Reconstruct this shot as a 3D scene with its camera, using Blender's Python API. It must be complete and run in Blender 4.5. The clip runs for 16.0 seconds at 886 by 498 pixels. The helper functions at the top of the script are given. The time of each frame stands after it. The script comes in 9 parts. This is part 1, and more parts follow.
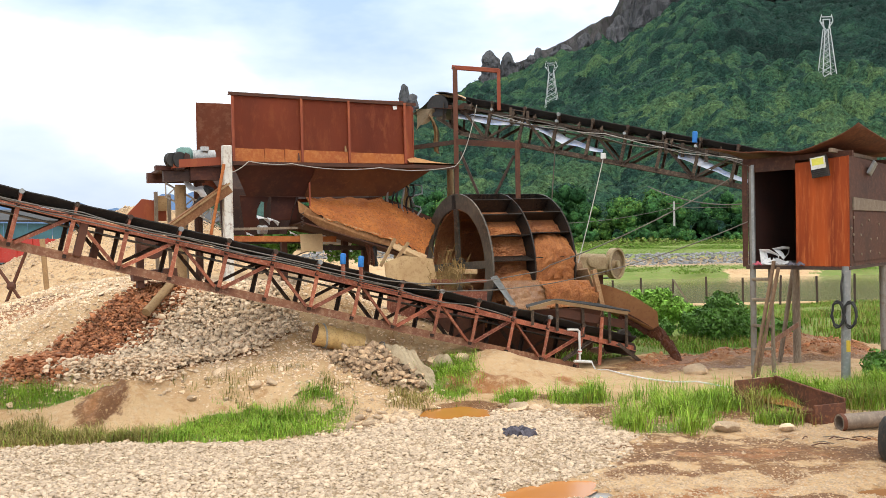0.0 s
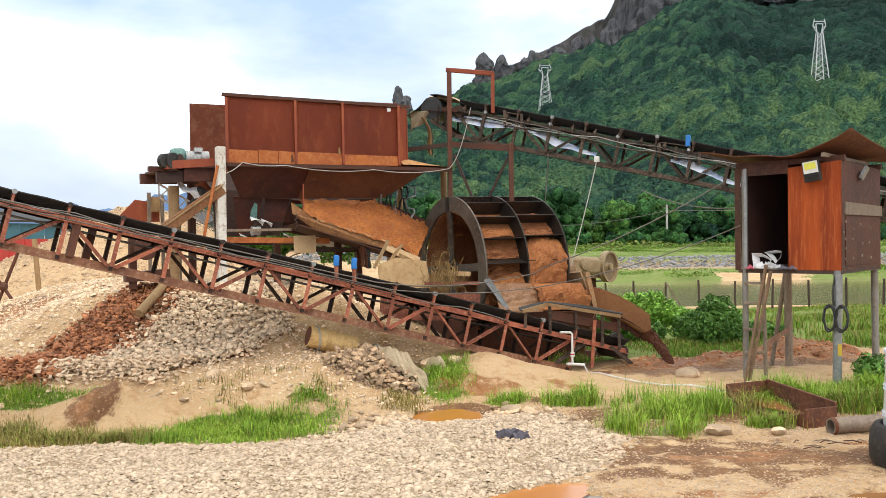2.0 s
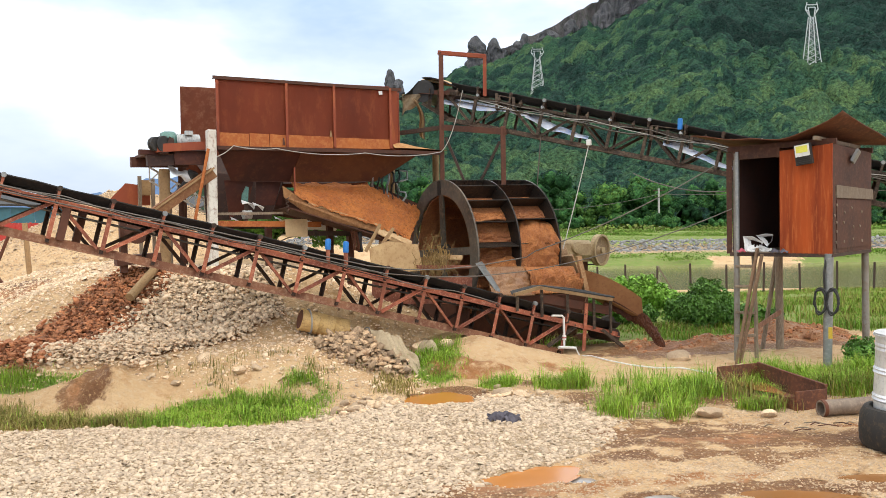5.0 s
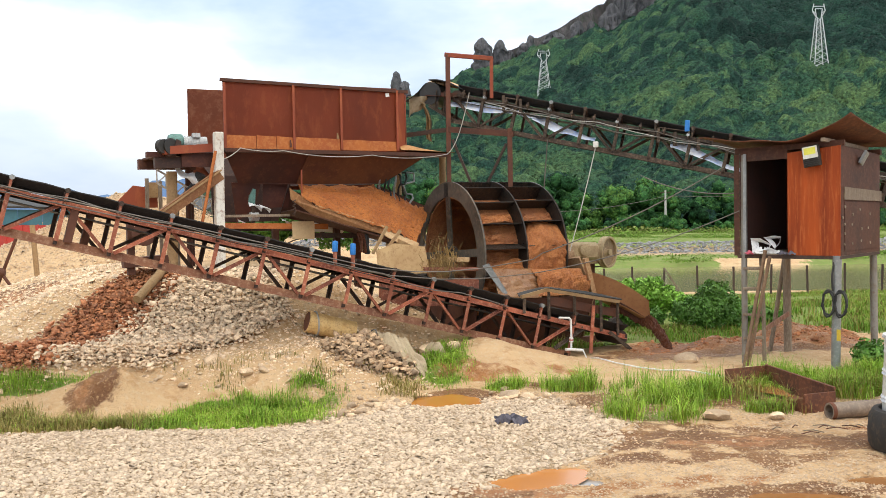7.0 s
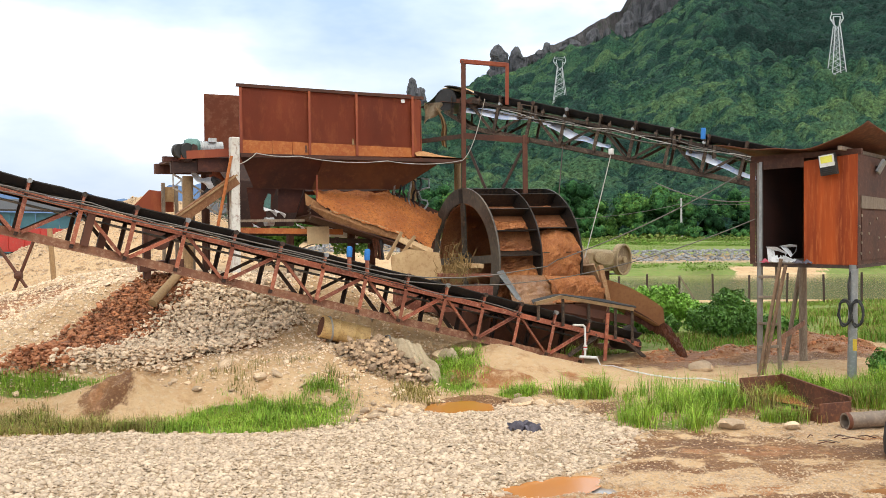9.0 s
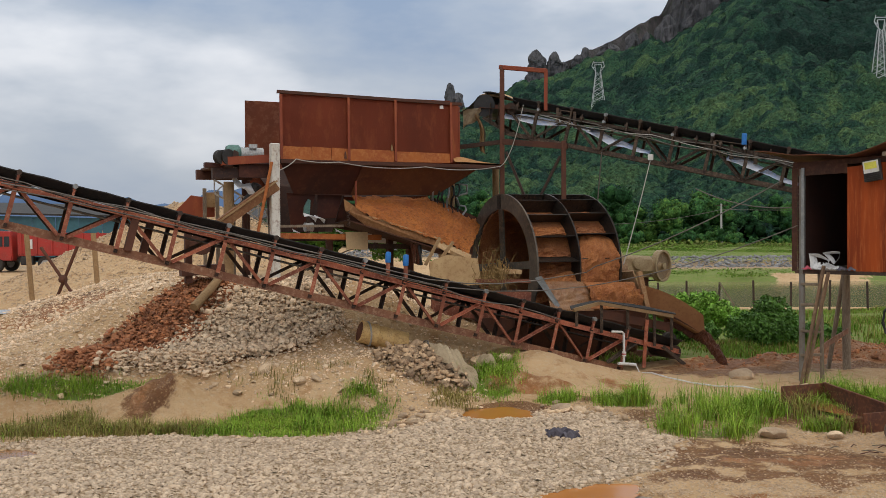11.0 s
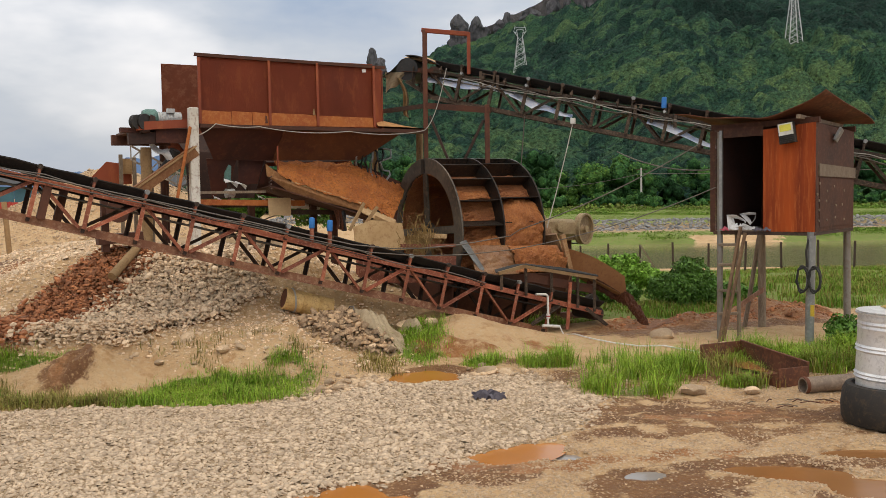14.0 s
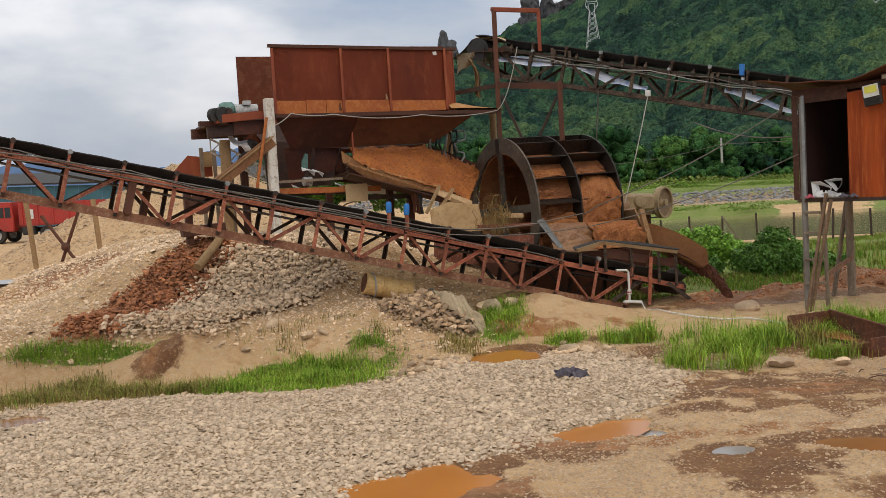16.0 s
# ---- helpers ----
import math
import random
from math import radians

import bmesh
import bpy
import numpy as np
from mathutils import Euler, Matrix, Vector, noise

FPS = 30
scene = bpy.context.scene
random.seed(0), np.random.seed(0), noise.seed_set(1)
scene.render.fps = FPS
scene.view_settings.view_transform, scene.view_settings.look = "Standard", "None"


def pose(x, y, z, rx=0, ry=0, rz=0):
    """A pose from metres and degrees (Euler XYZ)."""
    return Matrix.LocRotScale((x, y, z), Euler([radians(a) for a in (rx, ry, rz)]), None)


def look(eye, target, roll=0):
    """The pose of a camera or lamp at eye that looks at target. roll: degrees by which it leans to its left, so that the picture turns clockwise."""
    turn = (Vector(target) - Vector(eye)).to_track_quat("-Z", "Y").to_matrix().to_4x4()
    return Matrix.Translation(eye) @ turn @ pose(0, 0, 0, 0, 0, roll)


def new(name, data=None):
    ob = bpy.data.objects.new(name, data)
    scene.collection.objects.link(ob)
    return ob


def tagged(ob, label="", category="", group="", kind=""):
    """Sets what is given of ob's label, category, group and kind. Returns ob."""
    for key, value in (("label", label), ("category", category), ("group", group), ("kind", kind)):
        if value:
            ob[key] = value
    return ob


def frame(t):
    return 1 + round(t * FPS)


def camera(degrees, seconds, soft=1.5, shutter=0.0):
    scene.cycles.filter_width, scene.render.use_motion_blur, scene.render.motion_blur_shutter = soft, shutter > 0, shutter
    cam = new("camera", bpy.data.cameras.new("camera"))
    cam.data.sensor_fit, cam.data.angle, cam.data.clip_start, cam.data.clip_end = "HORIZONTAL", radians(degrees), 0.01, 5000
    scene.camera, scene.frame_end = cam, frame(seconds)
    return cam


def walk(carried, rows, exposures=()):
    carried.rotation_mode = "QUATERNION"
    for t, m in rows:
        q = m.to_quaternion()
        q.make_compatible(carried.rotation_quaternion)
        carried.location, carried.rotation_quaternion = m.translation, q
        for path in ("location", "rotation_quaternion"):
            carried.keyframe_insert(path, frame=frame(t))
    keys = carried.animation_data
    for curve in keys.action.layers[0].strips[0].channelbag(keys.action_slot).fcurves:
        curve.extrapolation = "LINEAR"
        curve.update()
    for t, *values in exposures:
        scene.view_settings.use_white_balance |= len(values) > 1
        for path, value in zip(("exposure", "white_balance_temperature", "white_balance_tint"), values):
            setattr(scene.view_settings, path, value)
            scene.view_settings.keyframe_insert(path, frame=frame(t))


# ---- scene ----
cam = camera(48.8, 16.0, soft=0.45)
walk(cam, [
    (0.0, pose(0.000, 0.000, 2.700, 88.700, 1.200, -0.000)),
    (0.5, pose(-0.001, -0.007, 2.704, 88.666, 1.063, -0.176)),
    (1.0, pose(-0.007, -0.012, 2.700, 88.846, 0.806, -0.468)),
    (1.5, pose(-0.002, -0.005, 2.700, 88.901, 0.797, -0.132)),
    (2.0, pose(-0.005, -0.013, 2.707, 88.807, 0.924, -0.402)),
    (2.5, pose(-0.003, -0.007, 2.698, 88.517, 0.856, -0.228)),
    (3.0, pose(-0.010, -0.006, 2.700, 88.562, 0.844, -0.526)),
    (3.5, pose(-0.002, -0.010, 2.700, 88.169, 0.929, -0.618)),
    (4.0, pose(0.002, 0.006, 2.700, 87.965, 0.945, -0.859)),
    (6.5, pose(-0.001, 0.003, 2.696, 87.826, 0.968, -0.818)),
    (7.0, pose(-0.010, 0.012, 2.700, 87.982, 0.968, -0.492)),
    (7.5, pose(0.000, 0.003, 2.703, 87.977, 0.763, -0.357)),
    (8.0, pose(-0.002, 0.009, 2.701, 88.001, 0.570, -0.330)),
    (8.5, pose(-0.007, 0.014, 2.700, 88.159, 0.624, -0.323)),
    (9.0, pose(-0.003, 0.008, 2.699, 88.357, 0.581, 0.383)),
    (9.5, pose(-0.011, -0.021, 2.695, 88.596, 0.414, 1.035)),
    (9.7, pose(-0.012, -0.025, 2.704, 88.544, 0.301, 1.611)),
    (11.8, pose(-0.023, -0.012, 2.710, 88.765, 0.468, 2.631)),
    (12.0, pose(-0.013, -0.009, 2.701, 88.770, 0.516, 2.372)),
    (12.5, pose(-0.011, -0.020, 2.707, 88.248, 0.379, 0.746)),
    (13.0, pose(-0.018, -0.000, 2.694, 87.273, -0.622, -1.591)),
    (13.5, pose(-0.032, -0.006, 2.661, 86.231, -0.454, -1.581)),
    (14.0, pose(-0.027, 0.034, 2.685, 86.634, 0.947, -1.883)),
    (14.5, pose(-0.018, 0.027, 2.680, 87.461, 1.701, -1.202)),
    (15.0, pose(-0.002, 0.029, 2.688, 86.354, 2.229, 0.127)),
    (15.5, pose(-0.013, 0.030, 2.678, 86.410, 2.952, 1.641)),
    (16.0, pose(-0.007, 0.022, 2.673, 85.711, 3.399, 2.579)),
], exposures=[(0, 0.02, 6400, 9), (9.0, 0.01, 6400, 9), (9.5, -0.32, 6400, 11), (9.7, -0.42, 6400, 11), (11.8, -1.04, 6500, 11), (12.5, -1.05, 6600, 12), (13.5, -0.66, 6950, 13), (14.0, -0.66, 6850, 12), (14.5, -0.68, 6550, 11), (16.0, -0.78, 6650, 12)])

# ---- sky and sun: high thin overcast with broken cloud ----
world = bpy.data.worlds.new("World")
scene.world = world
world.use_nodes = True
wn, wl = world.node_tree.nodes, world.node_tree.links
wn.clear()
SUN_EL, SUN_ROT = radians(56), radians(160)
sky = wn.new("ShaderNodeTexSky")
sky.sky_type = "NISHITA"
sky.sun_disc = False
sky.sun_elevation, sky.sun_rotation = SUN_EL, SUN_ROT
tc = wn.new("ShaderNodeTexCoord")
mp = wn.new("ShaderNodeMapping")
mp.inputs["Scale"].default_value = (1.0, 1.0, 2.6)
mp.inputs["Location"].default_value = (0.35, 0.1, 0.2)
n1 = wn.new("ShaderNodeTexNoise")
n1.inputs["Scale"].default_value = 2.6
n1.inputs["Detail"].default_value = 6
n1.inputs["Roughness"].default_value = 0.5
r1 = wn.new("ShaderNodeValToRGB")
r1.color_ramp.elements[0].position, r1.color_ramp.elements[0].color = 0.36, (0.50, 0.67, 0.94, 1)
r1.color_ramp.elements[1].position, r1.color_ramp.elements[1].color = 0.62, (1.75, 1.77, 1.80, 1)
e = r1.color_ramp.elements.new(0.46)
e.color = (0.82, 0.94, 1.10, 1)
gain = wn.new("ShaderNodeMixRGB")
gain.blend_type = "MIX"
gain.inputs[0].default_value = 0.86
haze = wn.new("ShaderNodeMixRGB")
haze.blend_type = "MULTIPLY"
haze.inputs[0].default_value = 1.0
haze.inputs[2].default_value = (0.1, 0.1, 0.1, 1)
bg = wn.new("ShaderNodeBackground")
bg.inputs[1].default_value = 1.0
out = wn.new("ShaderNodeOutputWorld")
wl.new(tc.outputs["Generated"], mp.inputs[0])
wl.new(mp.outputs[0], n1.inputs["Vector"])
wl.new(n1.outputs["Fac"], r1.inputs[0])
wl.new(sky.outputs[0], haze.inputs[1])
wl.new(haze.outputs[0], gain.inputs[1])
wl.new(r1.outputs[0], gain.inputs[2])
# an overcast sky grows brighter towards the zenith
sep = wn.new("ShaderNodeSeparateXYZ")
rise = wn.new("ShaderNodeMapRange")
rise.inputs[1].default_value, rise.inputs[2].default_value = 0.0, 1.0
rise.inputs[3].default_value, rise.inputs[4].default_value = 1.0, 1.75
lift = wn.new("ShaderNodeVectorMath")
lift.operation = "SCALE"
wl.new(tc.outputs["Generated"], sep.inputs[0])
wl.new(sep.outputs["Z"], rise.inputs[0])
# pale haze low in the sky
low = wn.new("ShaderNodeMapRange")
low.inputs[1].default_value, low.inputs[2].default_value = 0.03, 0.26
low.inputs[3].default_value, low.inputs[4].default_value = 0.45, 0.0
milk = wn.new("ShaderNodeMixRGB")
milk.inputs[2].default_value = (0.95, 0.98, 1.02, 1)
wl.new(sep.outputs["Z"], low.inputs[0])
wl.new(low.outputs[0], milk.inputs[0])
wl.new(gain.outputs[0], milk.inputs[1])
# closed white cloud overhead
high = wn.new("ShaderNodeMapRange")
high.inputs[1].default_value, high.inputs[2].default_value = 0.32, 0.7
high.inputs[3].default_value, high.inputs[4].default_value = 0.0, 0.85
cloud = wn.new("ShaderNodeMixRGB")
cloud.inputs[2].default_value = (1.10, 1.10, 1.06, 1)
wl.new(sep.outputs["Z"], high.inputs[0])
wl.new(high.outputs[0], cloud.inputs[0])
wl.new(milk.outputs[0], cloud.inputs[1])
wl.new(cloud.outputs[0], lift.inputs[0])
wl.new(rise.outputs[0], lift.inputs["Scale"])
wl.new(lift.outputs[0], bg.inputs[0])
wl.new(bg.outputs[0], out.inputs[0])

sun = new("sun", bpy.data.lights.new("sun", "SUN"))
sun.data.energy, sun.data.angle, sun.data.color = 1.75, radians(62), (1.0, 0.885, 0.735)
# sun high, behind the camera's right shoulder
sun.matrix_basis = look((0, 0, 36.8), (-8.5, 23.3, 0))


# ---- materials ----
def surf(name, c1, c2, c3=None, scale=2.0, rough=0.8, metal=0.0, bump=0.3, bscale=60.0, amount=0.5, island=0.0, obj=0.0,
         stretch=(1, 1, 1), bdist=0.01, rough2=None, spec=0.5):
    """Two base colours at a broad scale, a third as flecks or stains, fine relief; island/obj: brightness spread."""
    m = bpy.data.materials.new(name)
    m.use_nodes = True
    n, l = m.node_tree.nodes, m.node_tree.links
    b = n["Principled BSDF"]
    b.inputs["Metallic"].default_value = metal
    b.inputs["Roughness"].default_value = rough
    b.inputs["Specular IOR Level"].default_value = spec
    t = n.new("ShaderNodeTexCoord")
    mp = n.new("ShaderNodeMapping")
    mp.inputs["Scale"].default_value = stretch
    l.new(t.outputs["Object"], mp.inputs[0])

    def noise_tex(s, d=5, r=0.6):
        x = n.new("ShaderNodeTexNoise")
        x.inputs["Scale"].default_value, x.inputs["Detail"].default_value, x.inputs["Roughness"].default_value = s, d, r
        l.new(mp.outputs[0], x.inputs["Vector"])
        return x

    def mix(kind, fac, a, c):
        x = n.new("ShaderNodeMixRGB")
        x.blend_type = kind
        for i, v in ((0, fac), (1, a), (2, c)):
            if isinstance(v, (int, float)):
                x.inputs[i].default_value = v
            elif isinstance(v, tuple):
                x.inputs[i].default_value = (*v, 1)
            else:
                l.new(v, x.inputs[i])
        return x.outputs[0]

    def ramp(src, lo, hi):
        x = n.new("ShaderNodeMapRange")
        x.inputs[1].default_value, x.inputs[2].default_value = lo, hi
        l.new(src, x.inputs[0])
        return x.outputs[0]

    big = noise_tex(scale)
    col = mix("MIX", ramp(big.outputs["Fac"], 0.35, 0.65), c1, c2)
    fine = noise_tex(scale * 7, 6, 0.7)
    if c3:
        f = ramp(fine.outputs["Fac"], 0.58 - 0.24 * amount, 0.80 - 0.10 * amount)
        col = mix("MIX", f, col, c3)
    else:
        col = mix("MULTIPLY", 0.5, col, mix("MIX", ramp(fine.outputs["Fac"], 0.3, 0.7), (0.72, 0.72, 0.72), (1.2, 1.2, 1.2)))
    if island or obj:
        if island:
            g = n.new("ShaderNodeNewGeometry").outputs["Random Per Island"]
            k = island
        else:
            g = n.new("ShaderNodeObjectInfo").outputs["Random"]
            k = obj
        x = n.new("ShaderNodeMapRange")
        x.inputs[3].default_value, x.inputs[4].default_value = 1 - k, 1 + k
        l.new(g, x.inputs[0])
        v = n.new("ShaderNodeVectorMath")
        v.operation = "SCALE"
        l.new(col, v.inputs[0])
        l.new(x.outputs[0], v.inputs["Scale"])
        col = v.outputs[0]
    l.new(col, b.inputs["Base Color"])
    if rough2 is not None:
        x = n.new("ShaderNodeMapRange")
        x.inputs[1].default_value, x.inputs[2].default_value = 0.35, 0.65
        x.inputs[3].default_value, x.inputs[4].default_value = rough, rough2
        l.new(fine.outputs["Fac"], x.inputs[0])
        l.new(x.outputs[0], b.inputs["Roughness"])
    if bump:
        bt = noise_tex(bscale, 4, 0.65)
        bn = n.new("ShaderNodeBump")
        bn.inputs["Strength"].default_value, bn.inputs["Distance"].default_value = bump, bdist
        l.new(bt.outputs["Fac"], bn.inputs["Height"])
        l.new(bn.outputs[0], b.inputs["Normal"])
    return m


RUST_PANEL = surf("rust_panel", (0.275, 0.056, 0.018), (0.185, 0.035, 0.013), (0.35, 0.10, 0.030), 0.7, 0.7, 0.0, 0.25, 40, 0.25, stretch=(1, 1, 0.4))
RUST_ORANGE = surf("rust_orange", (0.40, 0.12, 0.025), (0.30, 0.075, 0.02), (0.48, 0.19, 0.06), 2.0, 0.85, 0.0, 0.3, 60, 0.5)
RUST_DARK = surf("rust_dark", (0.10, 0.034, 0.017), (0.065, 0.024, 0.014), (0.14, 0.05, 0.022), 2.5, 0.8, 0.0, 0.3, 50, 0.25, obj=0.25)
# black drive parts; on the hopper underside, shade put into the plates' colour
RUST_BLACK = surf("black_and_shaded_steel", (0.050, 0.019, 0.012), (0.028, 0.012, 0.009), (0.085, 0.036, 0.018), 2.0, 0.7, 0.0, 0.3, 40, 0.3)
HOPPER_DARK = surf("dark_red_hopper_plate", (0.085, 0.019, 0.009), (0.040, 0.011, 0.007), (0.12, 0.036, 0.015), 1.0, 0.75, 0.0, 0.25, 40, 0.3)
RUST_PINK = surf("red_oxide_steel", (0.35, 0.105, 0.052), (0.18, 0.052, 0.030), (0.50, 0.27, 0.18), 3.0, 0.75, 0.0, 0.3, 50, 0.3, obj=0.25)
RUST_BROWN = surf("muddy_brown_steel", (0.26, 0.115, 0.058), (0.15, 0.055, 0.030), (0.42, 0.27, 0.17), 2.2, 0.75, 0.0, 0.3, 50, 0.4)
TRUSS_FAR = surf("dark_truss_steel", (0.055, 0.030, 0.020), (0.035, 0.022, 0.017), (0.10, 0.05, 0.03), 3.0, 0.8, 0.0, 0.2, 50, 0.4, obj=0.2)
TRUSS_GREY = surf("weathered_truss_steel", (0.070, 0.047, 0.032), (0.036, 0.024, 0.018), (0.20, 0.14, 0.09), 3.0, 0.75, 0.2, 0.3, 50, 0.4, obj=0.3)
RUBBER = surf("black_rubber", (0.012, 0.012, 0.013), (0.02, 0.019, 0.018), (0.06, 0.05, 0.04), 3.0, 0.6, 0, 0.2, 80, 0.2)
WHEEL_STEEL = surf("worn_black_steel", (0.035, 0.032, 0.030), (0.020, 0.019, 0.018), (0.13, 0.085, 0.055), 2.5, 0.26, 0.5, 0.25, 30, 0.35, rough2=0.6)
WHEEL_RING = surf("muddy_grey_steel", (0.13, 0.112, 0.090), (0.050, 0.043, 0.036), (0.23, 0.17, 0.115), 1.6, 0.5, 0.35, 0.3, 30, 0.4)
WET_SAND = surf("wet_orange_sand", (0.54, 0.215, 0.065), (0.38, 0.125, 0.036), (0.19, 0.055, 0.018), 4.0, 0.65, 0, 1.0, 38, 0.42, bdist=0.05)
DRUM_SAND = surf("brown_caked_sand", (0.42, 0.165, 0.058), (0.27, 0.095, 0.034), (0.14, 0.045, 0.017), 5.0, 0.65, 0, 1.0, 38, 0.42, bdist=0.04)
CHUTE_SAND = surf("slipping_orange_sand", (0.62, 0.215, 0.042), (0.44, 0.125, 0.026), (0.21, 0.060, 0.017), 2.2, 0.65, 0, 1.0, 30, 0.40, bdist=0.09)
PALE_SAND = surf("pale_caked_sand", (0.50, 0.33, 0.17), (0.40, 0.24, 0.11), (0.58, 0.43, 0.26), 3.0, 0.85, 0, 0.6, 40, 0.5, bdist=0.02)
MUD = surf("red_brown_mud_flow", (0.085, 0.026, 0.011), (0.05, 0.016, 0.008), (0.14, 0.048, 0.018), 4.0, 0.5, 0, 0.8, 18, 0.4, bdist=0.04, spec=0.2)
TAN_PLATE = surf("sand_coloured_plate", (0.54, 0.37, 0.185), (0.43, 0.27, 0.125), (0.30, 0.155, 0.07), 2.0, 0.85, 0, 0.3, 40, 0.4)
WHITE_POST = surf("chipped_white_paint", (0.68, 0.66, 0.60), (0.56, 0.52, 0.45), (0.20, 0.075, 0.032), 2.2, 0.7, 0, 0.3, 60, 0.34, stretch=(1, 1, 0.7))
GALV = surf("galvanised_steel", (0.30, 0.31, 0.31), (0.22, 0.23, 0.23), (0.42, 0.42, 0.41), 2.0, 0.5, 0.6, 0.15, 60, 0.4)
GALV_OLD = surf("stained_grey_steel", (0.26, 0.25, 0.23), (0.19, 0.165, 0.135), (0.16, 0.10, 0.06), 2.4, 0.6, 0.3, 0.2, 50, 0.3)
SILVER = surf("silver_drum_steel", (0.80, 0.81, 0.82), (0.66, 0.67, 0.69), (0.42, 0.42, 0.43), 2.2, 0.28, 0.45, 0.2, 25, 0.3, rough2=0.5)
PLYWOOD = surf("red_stained_plywood", (0.40, 0.075, 0.013), (0.20, 0.034, 0.009), (0.48, 0.135, 0.036), 1.5, 0.6, 0, 0.15, 40, 0.30, stretch=(2.4, 2.4, 0.22), spec=0.2)
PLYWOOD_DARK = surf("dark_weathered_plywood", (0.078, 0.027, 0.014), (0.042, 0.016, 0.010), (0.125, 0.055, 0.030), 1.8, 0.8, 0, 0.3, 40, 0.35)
TIMBER = surf("grey_weathered_timber", (0.22, 0.17, 0.12), (0.15, 0.11, 0.08), (0.32, 0.26, 0.19), 3.0, 0.9, 0, 0.4, 40, 0.5, stretch=(3, 3, 0.6), obj=0.2)
TIMBER_TAN = surf("tan_timber", (0.36, 0.24, 0.12), (0.28, 0.17, 0.08), (0.18, 0.10, 0.05), 3.0, 0.9, 0, 0.4, 40, 0.3, obj=0.2)
ROOF = surf("rusted_roof_sheet", (0.135, 0.042, 0.019), (0.08, 0.027, 0.014), (0.22, 0.085, 0.036), 1.8, 0.75, 0.1, 0.25, 30, 0.4)
# dark red-brown board with the shade inside the booth put into its colour
DARK_IN = surf("shaded_interior_board", (0.055, 0.016, 0.010), (0.035, 0.012, 0.009), None, 2.0, 0.9)
WHITE_PVC = surf("white_plastic", (0.72, 0.72, 0.70), (0.62, 0.61, 0.58), (0.5, 0.42, 0.33), 3.0, 0.45, 0, 0.1, 40, 0.15)
WHITE_CLOTH = surf("white_sack_cloth", (0.70, 0.70, 0.70), (0.55, 0.55, 0.56), (0.35, 0.32, 0.30), 4.0, 0.85, 0, 0.5, 60, 0.25)
TARP = surf("pale_blue_white_sheeting", (0.84, 0.86, 0.91), (0.42, 0.55, 0.86), (0.90, 0.90, 0.91), 3.0, 0.5, 0, 0.4, 20, 0.4)
TARP_TAN = surf("muddy_tan_tarpaulin", (0.44, 0.35, 0.23), (0.31, 0.24, 0.15), (0.22, 0.16, 0.085), 3.0, 0.8, 0, 0.6, 22, 0.35, bdist=0.03)
BLUE = surf("blue_plastic", (0.02, 0.19, 0.56), (0.015, 0.14, 0.44), None, 4.0, 0.45)
GREEN_PAINT = surf("faded_green_paint", (0.10, 0.22, 0.19), (0.07, 0.15, 0.13), (0.03, 0.04, 0.04), 5.0, 0.5, 0.1, 0.2, 50, 0.4)
CREAM_PAINT = surf("muddy_cream_paint", (0.46, 0.36, 0.21), (0.34, 0.24, 0.13), (0.22, 0.13, 0.07), 4.0, 0.6, 0.1, 0.25, 50, 0.4)
GREY_PAINT = surf("light_grey_motor_paint", (0.48, 0.50, 0.50), (0.35, 0.36, 0.36), (0.12, 0.10, 0.09), 6.0, 0.5, 0.1, 0.2, 50, 0.35)
YELLOW_DRUM = surf("weathered_yellow_drum", (0.74, 0.52, 0.23), (0.62, 0.39, 0.14), (0.36, 0.17, 0.06), 3.0, 0.75, 0, 0.4, 40, 0.5)
CARD = surf("tan_cardboard", (0.56, 0.40, 0.22), (0.50, 0.34, 0.18), None, 2.0, 0.9)
CABLE = surf("grey_cable", (0.17, 0.15, 0.13), (0.10, 0.09, 0.08), None, 5.0, 0.6)
CABLE_PALE = surf("pale_rope", (0.42, 0.40, 0.36), (0.32, 0.30, 0.27), None, 5.0, 0.7)
TYRE = surf("black_tyre_rubber", (0.016, 0.015, 0.014), (0.028, 0.024, 0.020), (0.09, 0.055, 0.03), 2.0, 0.75, 0, 0.3, 40, 0.3)
CLOTH_DARK = surf("dark_wet_cloth", (0.07, 0.062, 0.08), (0.13, 0.12, 0.145), None, 12.0, 0.8, 0, 0.6, 40)
TRUCK_RED = surf("red_truck_paint", (0.42, 0.03, 0.022), (0.33, 0.03, 0.022), (0.30, 0.12, 0.08), 1.5, 0.4, 0, 0.1, 20, 0.25)
TRUCK_DARK = surf("dark_truck_chassis", (0.02, 0.02, 0.021), (0.04, 0.035, 0.03), None, 2.0, 0.7)
TEAL = surf("teal_sheet_wall", (0.045, 0.15, 0.19), (0.035, 0.11, 0.15), None, 0.5, 0.6)
PYLON = surf("white_pylon_steel", (0.58, 0.60, 0.62), (0.48, 0.50, 0.52), None, 0.5, 0.5, 0.2, 0)
CONCRETE = surf("concrete_pole", (0.45, 0.44, 0.41), (0.36, 0.35, 0.33), None, 0.8, 0.85)
GLASS_DARK = surf("dark_cab_glass", (0.02, 0.025, 0.03), (0.03, 0.035, 0.04), None, 1.0, 0.1)
LENS_YELLOW = surf("yellow_led_plate", (0.75, 0.72, 0.10), (0.70, 0.66, 0.08), None, 8.0, 0.3)
STONE = surf("river_stone", (0.60, 0.44, 0.28), (0.42, 0.29, 0.18), (0.68, 0.57, 0.43), 9.0, 0.85, 0, 0.25, 50, 0.35, island=0.38)
